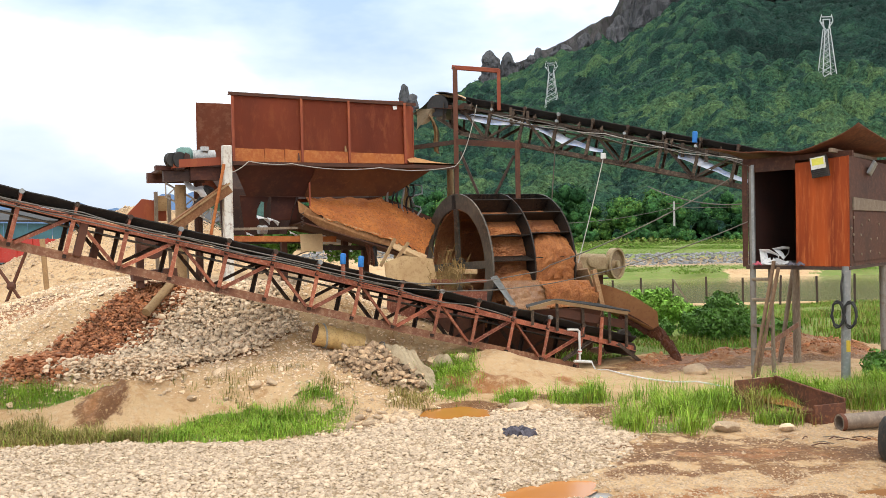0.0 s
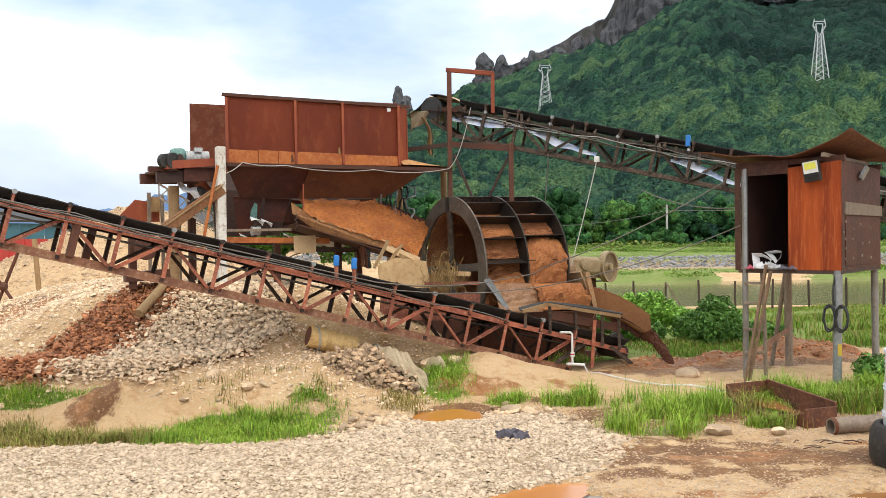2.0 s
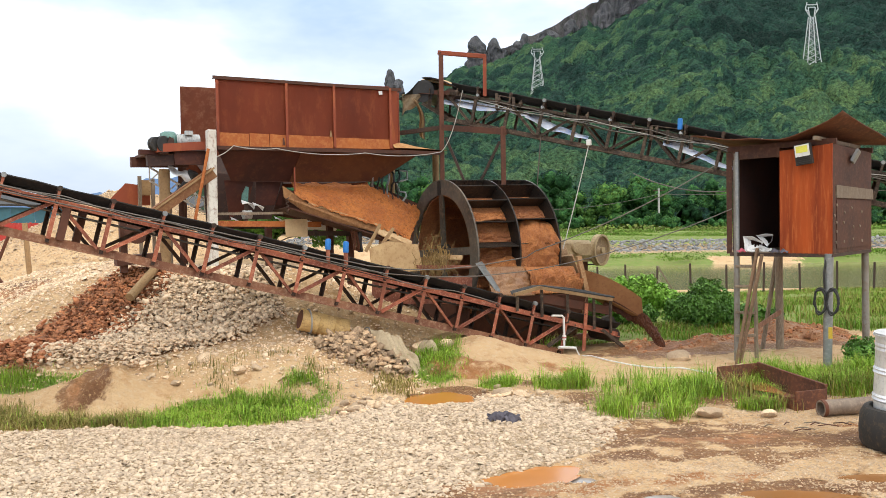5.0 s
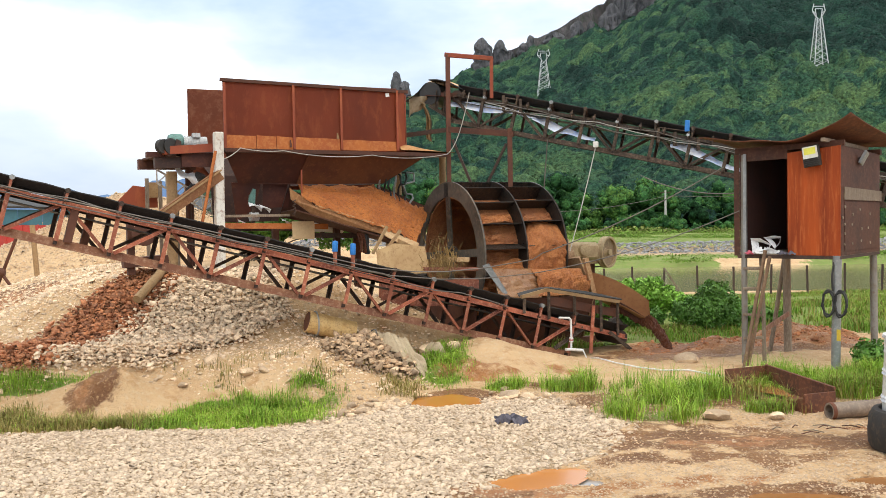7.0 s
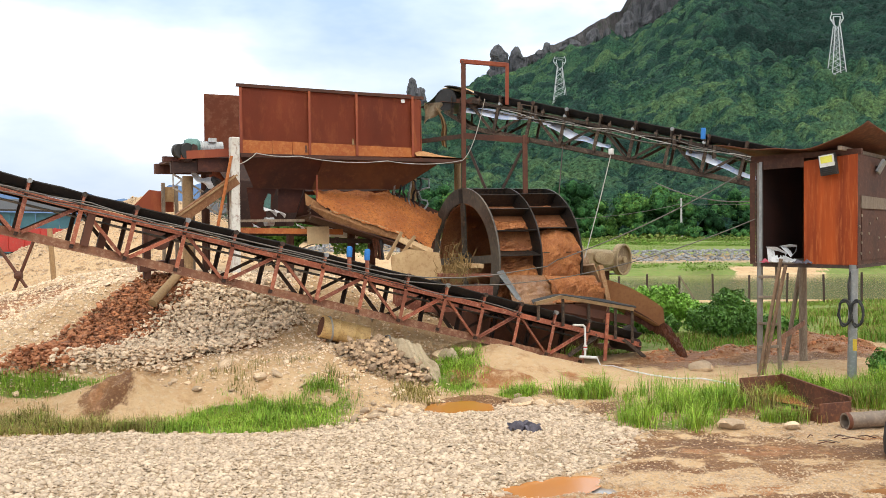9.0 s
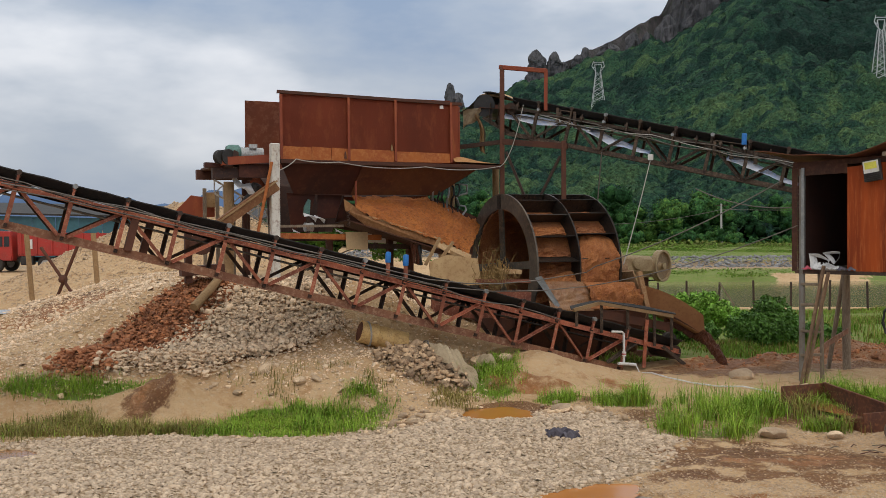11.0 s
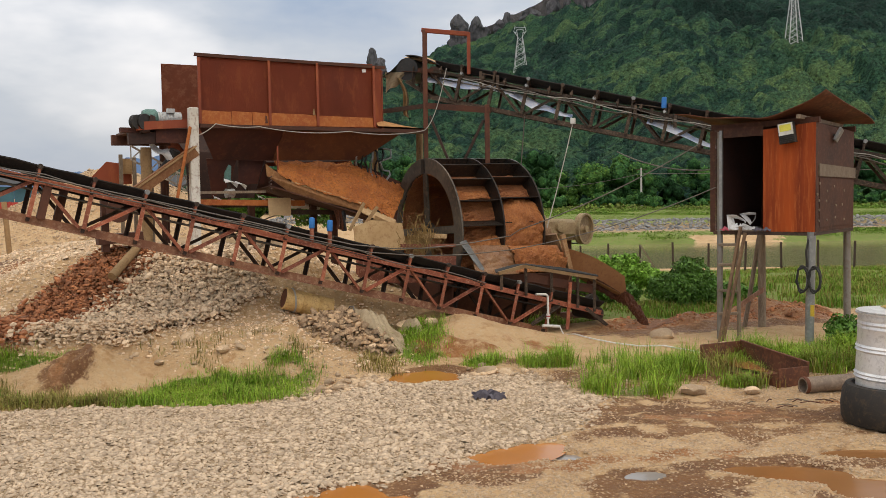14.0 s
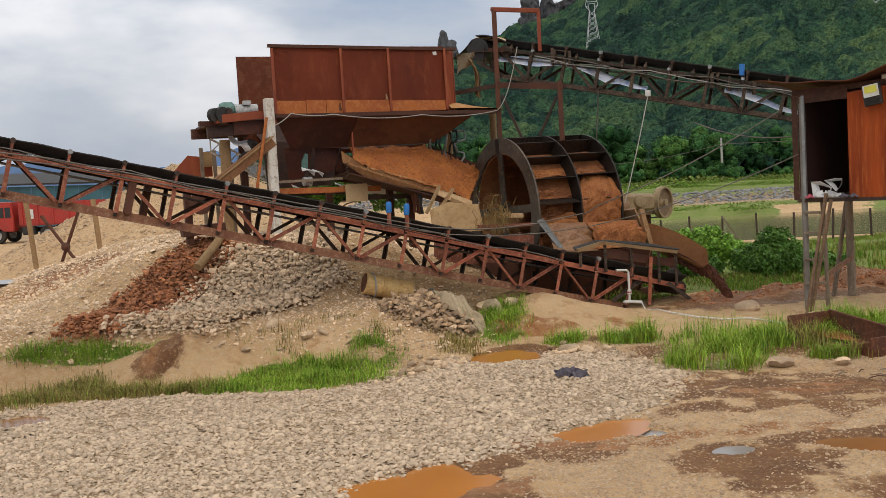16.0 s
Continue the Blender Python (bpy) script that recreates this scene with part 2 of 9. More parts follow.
# heap and bank stone, lightened to offset the shade cast by the conveyor
STONE_LIGHTENED = surf("shade_lifted_stone", (0.78, 0.595, 0.41), (0.58, 0.42, 0.275), (0.83, 0.69, 0.53), 7.0, 0.85, 0, 0.25, 60, 0.4, island=0.30)
STONE_PALE = surf("pale_gravel_stone", (0.565, 0.435, 0.305), (0.44, 0.33, 0.225), (0.62, 0.51, 0.40), 7.0, 0.85, 0, 0.25, 60, 0.4, island=0.26)
STONE_FINE = surf("fine_tan_gravel", (0.52, 0.38, 0.245), (0.42, 0.29, 0.178), (0.585, 0.465, 0.34), 3.0, 0.88, 0, 0.2, 60, 0.35, island=0.20)
STONE_RED = surf("rust_red_stone", (0.48, 0.19, 0.075), (0.24, 0.085, 0.038), (0.56, 0.31, 0.17), 9.0, 0.8, 0, 0.25, 50, 0.35, island=0.45)
STONE_DARK = surf("grey_brown_stone", (0.46, 0.31, 0.18), (0.23, 0.145, 0.085), (0.58, 0.44, 0.29), 8.0, 0.75, 0, 0.25, 50, 0.35, island=0.5)
RIPRAP = surf("grey_bank_stone", (0.24, 0.24, 0.24), (0.18, 0.18, 0.18), (0.34, 0.33, 0.32), 2.0, 0.9, 0, 0.3, 10, 0.4, island=0.35)
GRASS = surf("green_grass", (0.25, 0.40, 0.038), (0.135, 0.27, 0.024), (0.38, 0.46, 0.065), 1.2, 0.6, 0, 0, 1, 0.5, island=0.35, spec=0.2)
MEADOW = surf("meadow_grass_blade", (0.19, 0.32, 0.036), (0.10, 0.21, 0.024), (0.31, 0.39, 0.065), 0.8, 0.65, 0, 0, 1, 0.4, island=0.22, spec=0.15)
FIELD = surf("field_grass", (0.17, 0.28, 0.045), (0.10, 0.20, 0.030), (0.26, 0.32, 0.07), 0.25, 0.7, 0, 0, 1, 0.4, island=0.30, spec=0.1)
REEDS = surf("olive_reeds", (0.17, 0.20, 0.055), (0.105, 0.15, 0.036), (0.25, 0.24, 0.085), 0.12, 0.8, 0, 0, 1, 0.4, island=0.30, spec=0.1)
GRASS_DRY = surf("olive_dry_grass", (0.25, 0.205, 0.06), (0.17, 0.165, 0.04), (0.38, 0.28, 0.11), 1.2, 0.7, 0, 0, 1, 0.4, island=0.35, spec=0.2)
LEAF_BRIGHT = surf("bright_creeper_leaf", (0.21, 0.40, 0.050), (0.13, 0.29, 0.036), (0.32, 0.47, 0.09), 2.0, 0.55, 0, 0, 1, 0.3, island=0.4, spec=0.25)
LEAF = surf("shrub_leaf", (0.10, 0.23, 0.032), (0.055, 0.14, 0.020), (0.18, 0.32, 0.055), 2.0, 0.55, 0, 0, 1, 0.3, island=0.4, spec=0.3)
HILLSIDE = surf("forested_slope", (0.022, 0.045, 0.020), (0.014, 0.030, 0.016), (0.040, 0.062, 0.026), 0.12, 0.95, 0, 1.0, 0.25, 0.4, bdist=3.0, spec=0.1)
CLIFF = surf("dark_cliff_rock", (0.085, 0.076, 0.080), (0.024, 0.022, 0.026), (0.026, 0.044, 0.022), 0.07, 0.9, 0, 1.0, 0.28, 0.42, stretch=(1.4, 1, 0.28), bdist=5.0)
# the blue cast of distance haze is mixed into this rock's grey
SPIRE_ROCK = surf("blue_grey_ridge_rock", (0.095, 0.094, 0.105), (0.05, 0.053, 0.061), (0.04, 0.055, 0.04), 0.10, 0.9, 0, 1.0, 0.2, 0.3, stretch=(1, 1, 0.35), bdist=3.0)
# aerial haze is painted into the far hills' base colour
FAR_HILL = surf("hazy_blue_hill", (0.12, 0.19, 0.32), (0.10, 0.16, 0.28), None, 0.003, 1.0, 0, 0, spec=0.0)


def canopy_material(name, gain, low=0.14, high=0.74, hue=(1, 1, 1)):
    """Woods seen from afar: each crown has its own green, with leaf clumps and broad stands."""
    m = bpy.data.materials.new(name)
    m.use_nodes = True
    n, l = m.node_tree.nodes, m.node_tree.links
    b = n["Principled BSDF"]
    b.inputs["Roughness"].default_value = 0.9
    b.inputs["Specular IOR Level"].default_value = 0.08
    t = n.new("ShaderNodeTexCoord")
    at = n.new("ShaderNodeAttribute")
    at.attribute_name = "crown"

    def tex(s, d, lo, hi, a, c):
        x = n.new("ShaderNodeTexNoise")
        x.inputs["Scale"].default_value, x.inputs["Detail"].default_value, x.inputs["Roughness"].default_value = s, d, 0.62
        l.new(t.outputs["Object"], x.inputs["Vector"])
        r = n.new("ShaderNodeMapRange")
        for i, v in enumerate((lo, hi, a, c)):
            r.inputs[i + 1].default_value = v
        l.new(x.outputs["Fac"], r.inputs[0])
        return r.outputs[0]

    def add(p, q, op="ADD"):
        x = n.new("ShaderNodeMath")
        x.operation = op
        l.new(p, x.inputs[0])
        l.new(q, x.inputs[1])
        return x.outputs[0]

    own = n.new("ShaderNodeMapRange")
    own.inputs[3].default_value, own.inputs[4].default_value = low, high
    l.new(at.outputs["Fac"], own.inputs[0])
    tone = add(own.outputs[0], tex(0.014, 5, 0.36, 0.64, -0.18, 0.18))
    tone = add(tone, tex(0.9, 5, 0.3, 0.7, -0.16, 0.16))
    cr = n.new("ShaderNodeValToRGB")
    el_ = cr.color_ramp.elements
    el_[0].position, el_[0].color = 0.0, (0.005, 0.014, 0.010, 1)
    el_[1].position, el_[1].color = 1.0, (0.066, 0.104, 0.036, 1)
    for pos, c in ((0.28, (0.011, 0.030, 0.021, 1)), (0.55, (0.022, 0.054, 0.028, 1)), (0.78, (0.041, 0.075, 0.032, 1))):
        el_.new(pos).color = c
    for stop in el_:
        stop.color = [k * gain * t_ for k, t_ in zip(stop.color[:3], hue)] + [1]
    l.new(tone, cr.inputs[0])
    v = n.new("ShaderNodeVectorMath")
    v.operation = "SCALE"
    l.new(cr.outputs[0], v.inputs[0])
    l.new(add(tex(1.3, 4, 0.32, 0.68, 0.35, 1.65), tex(4.0, 3, 0.32, 0.68, 0.6, 1.4), "MULTIPLY"), v.inputs["Scale"])
    l.new(v.outputs[0], b.inputs["Base Color"])
    bt = n.new("ShaderNodeTexNoise")
    bt.inputs["Scale"].default_value, bt.inputs["Detail"].default_value, bt.inputs["Roughness"].default_value = 1.1, 5, 0.7
    l.new(t.outputs["Object"], bt.inputs["Vector"])
    bn = n.new("ShaderNodeBump")
    bn.inputs["Strength"].default_value, bn.inputs["Distance"].default_value = 1.0, 0.9
    l.new(bt.outputs["Fac"], bn.inputs["Height"])
    l.new(bn.outputs[0], b.inputs["Normal"])
    return m


# the forest's bluish hue carries aerial haze in its colour
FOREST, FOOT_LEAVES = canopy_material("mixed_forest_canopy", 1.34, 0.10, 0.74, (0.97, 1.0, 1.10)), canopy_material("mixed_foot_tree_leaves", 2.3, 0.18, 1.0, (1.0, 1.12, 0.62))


def ground_material():
    """Sand, gravel, soil and mud, laid by the zone attribute of the terrain."""
    m = bpy.data.materials.new("ground_soil")
    m.use_nodes = True
    n, l = m.node_tree.nodes, m.node_tree.links
    b = n["Principled BSDF"]
    t = n.new("ShaderNodeTexCoord")
    at = n.new("ShaderNodeAttribute")
    at.attribute_name = "zone"
    sep = n.new("ShaderNodeSeparateColor")
    l.new(at.outputs["Color"], sep.inputs[0])

    def tex(s, d=6, r=0.65):
        x = n.new("ShaderNodeTexNoise")
        x.inputs["Scale"].default_value, x.inputs["Detail"].default_value, x.inputs["Roughness"].default_value = s, d, r
        l.new(t.outputs["Object"], x.inputs["Vector"])
        return x.outputs["Fac"]

    def rng(src, lo, hi, a=0.0, c=1.0):
        x = n.new("ShaderNodeMapRange")
        for i, v in enumerate((lo, hi, a, c)):
            x.inputs[i + 1].default_value = v
        l.new(src, x.inputs[0])
        return x.outputs[0]

    def mix(fac, a, c):
        x = n.new("ShaderNodeMixRGB")
        for i, v in ((0, fac), (1, a), (2, c)):
            if isinstance(v, tuple):
                x.inputs[i].default_value = (*v, 1)
            else:
                l.new(v, x.inputs[i])
        return x.outputs[0]

    sand = mix(rng(tex(0.6), 0.35, 0.65), (0.60, 0.415, 0.235), (0.48, 0.305, 0.155))
    sand = mix(rng(tex(2.7, 8, 0.7), 0.52, 0.64), sand, (0.43, 0.255, 0.12))
    sand = mix(rng(tex(14), 0.5, 0.7), sand, (0.56, 0.42, 0.27))
    gravel = mix(rng(tex(30), 0.4, 0.62), (0.30, 0.20, 0.115), (0.48, 0.37, 0.24))
    soil = mix(rng(tex(1.3), 0.4, 0.6), (0.19, 0.25, 0.055), (0.14, 0.21, 0.038))
    soil = mix(rng(tex(9), 0.5, 0.68), soil, (0.25, 0.19, 0.09))
    mud = mix(rng(tex(1.1), 0.4, 0.62), (0.225, 0.105, 0.039), (0.145, 0.062, 0.023))
    mud = mix(rng(tex(22), 0.54, 0.68), mud, (0.44, 0.28, 0.14))
    red = mix(rng(tex(1.7), 0.4, 0.62), (0.39, 0.18, 0.072), (0.25, 0.105, 0.042))
    red = mix(rng(tex(12), 0.52, 0.68), red, (0.42, 0.25, 0.13))
    at2 = n.new("ShaderNodeAttribute")
    at2.attribute_name = "red_soil_and_shade"
    edge = tex(3.0)

    def soft(ch):
        x = n.new("ShaderNodeMath")
        x.operation = "ADD"
        l.new(at2.outputs["Fac"] if ch == 3 else sep.outputs[ch], x.inputs[0])
        l.new(rng(edge, 0.3, 0.7, -0.35, 0.35), x.inputs[1])
        return rng(x.outputs[0], 0.4, 0.6)

    f_mud = soft(2)
    col = mix(soft(0), sand, gravel)
    col = mix(soft(1), col, soil)
    col = mix(f_mud, col, mud)
    col = mix(soft(3), col, red)
    l.new(col, b.inputs["Base Color"])
    l.new(rng(f_mud, 0, 1, 0.9, 0.5), b.inputs["Roughness"])
    b.inputs["Specular IOR Level"].default_value = 0.3
    bn = n.new("ShaderNodeBump")
    bn.inputs["Strength"].default_value, bn.inputs["Distance"].default_value = 0.6, 0.04
    l.new(tex(16, 8, 0.7), bn.inputs["Height"])
    wide = n.new("ShaderNodeBump")
    wide.inputs["Strength"].default_value, wide.inputs["Distance"].default_value = 0.6, 0.22
    l.new(tex(4.5, 8, 0.65), wide.inputs["Height"])
    l.new(bn.outputs[0], wide.inputs["Normal"])
    l.new(wide.outputs[0], b.inputs["Normal"])
    return m


def water_material(name, colour, rough, wave, wscale):
    m = bpy.data.materials.new(name)
    m.use_nodes = True
    n, l = m.node_tree.nodes, m.node_tree.links
    b = n["Principled BSDF"]
    t = n.new("ShaderNodeTexCoord")
    x = n.new("ShaderNodeTexNoise")
    x.inputs["Scale"].default_value, x.inputs["Detail"].default_value = wscale, 4
    l.new(t.outputs["Object"], x.inputs["Vector"])
    y = n.new("ShaderNodeTexNoise")
    y.inputs["Scale"].default_value = wscale * 0.35
    l.new(t.outputs["Object"], y.inputs["Vector"])
    mx = n.new("ShaderNodeMixRGB")
    mx.inputs[1].default_value = (*colour, 1)
    mx.inputs[2].default_value = (*[c * 0.72 for c in colour], 1)
    l.new(y.outputs["Fac"], mx.inputs[0])
    l.new(mx.outputs[0], b.inputs["Base Color"])
    b.inputs["Roughness"].default_value = rough
    bn = n.new("ShaderNodeBump")
    bn.inputs["Strength"].default_value, bn.inputs["Distance"].default_value = wave, 0.02
    l.new(x.outputs["Fac"], bn.inputs["Height"])
    l.new(bn.outputs[0], b.inputs["Normal"])
    return m


GROUND = ground_material()
RIVER = water_material("green_brown_river", (0.26, 0.22, 0.105), 0.12, 0.35, 1.5)
PUDDLE = water_material("orange_muddy_water", (0.52, 0.205, 0.045), 0.14, 0.08, 3.0)
PUDDLE_BROWN = water_material("brown_puddle_water", (0.31, 0.140, 0.048), 0.16, 0.1, 6.0)
# the sky's reflection is put into this pale base colour
PUDDLE_CLEAR = water_material("sky_pale_puddle_water", (0.31, 0.28, 0.25), 0.05, 0.05, 3.0)


# ---- helpers for building ----
V = Vector
TURN = radians(27)
E1, E2 = V((math.cos(TURN), math.sin(TURN), 0)), V((-math.sin(TURN), math.cos(TURN), 0))
FOOT = V((2.68, 18.1, 0))


def plant(s, w, z):
    """World place from the plant's own axes: s along the conveyor, w behind it, z up."""
    return FOOT + E1 * s + E2 * w + V((0, 0, z))


def thing(name, at, label, category, group="", kind=""):
    ob = new(name)
    ob.empty_display_size = 0.2
    ob.matrix_basis = Matrix.Translation(at)
    return tagged(ob, label, category, group, kind)


def origin(ob):
    p = V((0, 0, 0))
    while ob is not None:
        p = p + ob.matrix_basis.translation
        ob = ob.parent
    return p


def part(name, bm, material, parent=None, label=""):
    """One mesh object out of a bmesh in world places, under its thing."""
    if parent is not None:
        bmesh.ops.translate(bm, verts=bm.verts, vec=-origin(parent))
    me = bpy.data.meshes.new(name)
    bmesh.ops.recalc_face_normals(bm, faces=bm.faces)
    bm.to_mesh(me)
    bm.free()
    me.materials.append(material)
    ob = new(name, me)
    ob.parent = parent
    if label:
        tagged(ob, label)
    return ob


def smooth(ob, angle=0.7):
    me = ob.data
    me.polygons.foreach_set("use_smooth", [True] * len(me.polygons))
    me.set_sharp_from_angle(angle=angle)
    return ob


def axes(p, q, up=(0, 0, 1)):
    x = (q - p).normalized()
    u = V(up)
    if abs(x.dot(u)) > 0.98:
        u = V((0, 1, 0))
    y = u.cross(x).normalized()
    return x, y, x.cross(y)


def beam(p, q, a, b, up=(0, 0, 1), bm=None, bevel=0.0):
    """A bar from p to q, a wide and b high."""
    bm = bm or bmesh.new()
    p, q = V(p), V(q)
    x, y, z = axes(p, q, up)
    vs = [bm.verts.new(c + y * (i * a / 2) + z * (j * b / 2)) for c in (p, q) for i, j in ((-1, -1), (1, -1), (1, 1), (-1, 1))]
    fs = [bm.faces.new([vs[i] for i in f]) for f in ((0, 1, 2, 3), (7, 6, 5, 4), (0, 4, 5, 1), (1, 5, 6, 2), (2, 6, 7, 3), (3, 7, 4, 0))]
    if bevel:
        es = list({e for f in fs for e in f.edges})
        bmesh.ops.bevel(bm, geom=es, offset=bevel, segments=1, affect="EDGES")
    return bm


def angle_iron(p, q, size, up=(0, 0, 1), flip=1, bm=None, t=0.008):
    """An L section from p to q."""
    bm = bm or bmesh.new()
    p, q = V(p), V(q)
    x, y, z = axes(p, q, up)
    prof = [(0, 0), (size, 0), (size, t), (t, t), (t, size), (0, size)]
    rings = [[bm.verts.new(c + y * (flip * (u - size / 2)) + z * (v - size / 2)) for u, v in prof] for c in (p, q)]
    n = len(prof)
    for i in range(n):
        bm.faces.new([rings[0][i], rings[0][(i + 1) % n], rings[1][(i + 1) % n], rings[1][i]])
    bm.faces.new(rings[0]), bm.faces.new(rings[1])
    return bm


def tube(points, r, n=8, bm=None, cap=True, radii=None):
    """A round bar along a line of places."""
    bm = bm or bmesh.new()
    pts = [V(p) for p in points]
    rings, prev = [], None
    for i, p in enumerate(pts):
        d = (pts[min(i + 1, len(pts) - 1)] - pts[max(i - 1, 0)]).normalized()
        if prev is None:
            u = V((0, 0, 1)) if abs(d.z) < 0.9 else V((1, 0, 0))
            y = u.cross(d).normalized()
        else:
            y = (prev - d * prev.dot(d)).normalized()
        prev = y
        z = d.cross(y)
        rr = radii[i] if radii else r
        rings.append([bm.verts.new(p + (y * math.cos(a) + z * math.sin(a)) * rr) for a in (2 * math.pi * k / n for k in range(n))])
    for a, b in zip(rings, rings[1:]):
        for k in range(n):
            bm.faces.new([a[k], a[(k + 1) % n], b[(k + 1) % n], b[k]])
    if cap:
        bm.faces.new(rings[0]), bm.faces.new(rings[-1])
    return bm


def plate(corners, thick, bm=None, way=None):
    """A sheet of metal or board: a polygon given a thickness."""
    bm = bm or bmesh.new()
    c = [V(p) for p in corners]
    nrm = way and V(way) or (c[1] - c[0]).cross(c[-1] - c[0]).normalized()
    a = [bm.verts.new(p - nrm * thick / 2) for p in c]
    b = [bm.verts.new(p + nrm * thick / 2) for p in c]
    k = len(c)
    bm.faces.new(a), bm.faces.new(b)
    for i in range(k):
        bm.faces.new([a[i], a[(i + 1) % k], b[(i + 1) % k], b[i]])
    return bm


def sheet(nu, nv, place, thick=0.0, bm=None):
    """A bent sheet: place(u, v) for u, v in 0..1; thickness downwards along z where given."""
    bm = bm or bmesh.new()
    layers = []
    for off in ((0, -thick) if thick else (0,)):
        layers.append([[bm.verts.new(V(place(i / nu, j / nv)) + V((0, 0, off))) for j in range(nv + 1)] for i in range(nu + 1)])
    for g in layers:
        for i in range(nu):
            for j in range(nv):
                bm.faces.new([g[i][j], g[i + 1][j], g[i + 1][j + 1], g[i][j + 1]])
    if thick:
        a, b = layers
        for i in range(nu):
            bm.faces.new([a[i][0], a[i + 1][0], b[i + 1][0], b[i][0]])
            bm.faces.new([a[i][nv], b[i][nv], b[i + 1][nv], a[i + 1][nv]])
        for j in range(nv):
            bm.faces.new([a[0][j], b[0][j], b[0][j + 1], a[0][j + 1]])
            bm.faces.new([a[nu][j], a[nu][j + 1], b[nu][j + 1], b[nu][j]])
    return bm


def spin(profile, base, axis, n=32, bm=None, close=False):
    """A turned body: (radius, height) pairs round an axis through base."""
    bm = bm or bmesh.new()
    base, ax = V(base), V(axis).normalized()
    u = V((0, 0, 1)) if abs(ax.z) < 0.9 else V((1, 0, 0))
    y = u.cross(ax).normalized()
    z = ax.cross(y)
    rings = [[bm.verts.new(base + ax * h + (y * math.cos(a) + z * math.sin(a)) * r) for a in (2 * math.pi * k / n for k in range(n))] for r, h in profile]
    pairs = list(zip(rings, rings[1:])) + ([(rings[-1], rings[0])] if close else [])
    for a, b in pairs:
        for k in range(n):
            bm.faces.new([a[k], a[(k + 1) % n], b[(k + 1) % n], b[k]])
    if not close:
        bm.faces.new(rings[0]), bm.faces.new(rings[-1])
    return bm


def hang(p, q, sag, n=14):
    """Places along a slack line from p to q."""
    p, q = V(p), V(q)
    return [p.lerp(q, i / n) - V((0, 0, sag * 4 * (i / n) * (1 - i / n))) for i in range(n + 1)]


def bulk(name, verts, faces, material, label, category, kind="stuff", flat=True):
    """A great many small pieces as one mesh, out of numpy arrays."""
    me = bpy.data.meshes.new(name)
    nv, (nf, k) = len(verts), faces.shape
    me.vertices.add(nv)
    me.vertices.foreach_set("co", verts.astype(np.float32).ravel())
    me.loops.add(nf * k)
    me.loops.foreach_set("vertex_index", faces.astype(np.int32).ravel())
    me.polygons.add(nf)
    me.polygons.foreach_set("loop_start", np.arange(0, nf * k, k, dtype=np.int32))
    if not flat:
        me.polygons.foreach_set("use_smooth", np.ones(nf, dtype=bool))
    me.update(calc_edges=True)
    me.materials.append(material)
    return tagged(new(name, me), label, category, kind=kind)


# ---- the ground ----
def ss(a, b, x):
    t = np.clip((x - a) / (b - a), 0, 1)
    return t * t * (3 - 2 * t)


def bump_at(x, y, cx, cy, rx, ry, h, power=1.0):
    d = ((x - cx) / rx) ** 2 + ((y - cy) / ry) ** 2
    return h * np.exp(-d ** power)


def vnoise(x, y, scale, seed=0):
    """Smooth value noise on numpy arrays."""
    x, y = np.asarray(x, float) * scale + seed * 17.3, np.asarray(y, float) * scale + seed * 9.1
    xi, yi = np.floor(x), np.floor(y)
    fx, fy = x - xi, y - yi
    fx, fy = fx * fx * (3 - 2 * fx), fy * fy * (3 - 2 * fy)

    def rnd(i, j):
        v = np.sin(i * 127.1 + j * 311.7 + seed * 74.7) * 43758.5453
        return v - np.floor(v)
    return (rnd(xi, yi) * (1 - fx) + rnd(xi + 1, yi) * fx) * (1 - fy) + (rnd(xi, yi + 1) * (1 - fx) + rnd(xi + 1, yi + 1) * fx) * fy - 0.5


def river_edge(x):
    return 36.6 - 0.05 * (x - 7) + vnoise(x, x * 0, 0.2, 3)


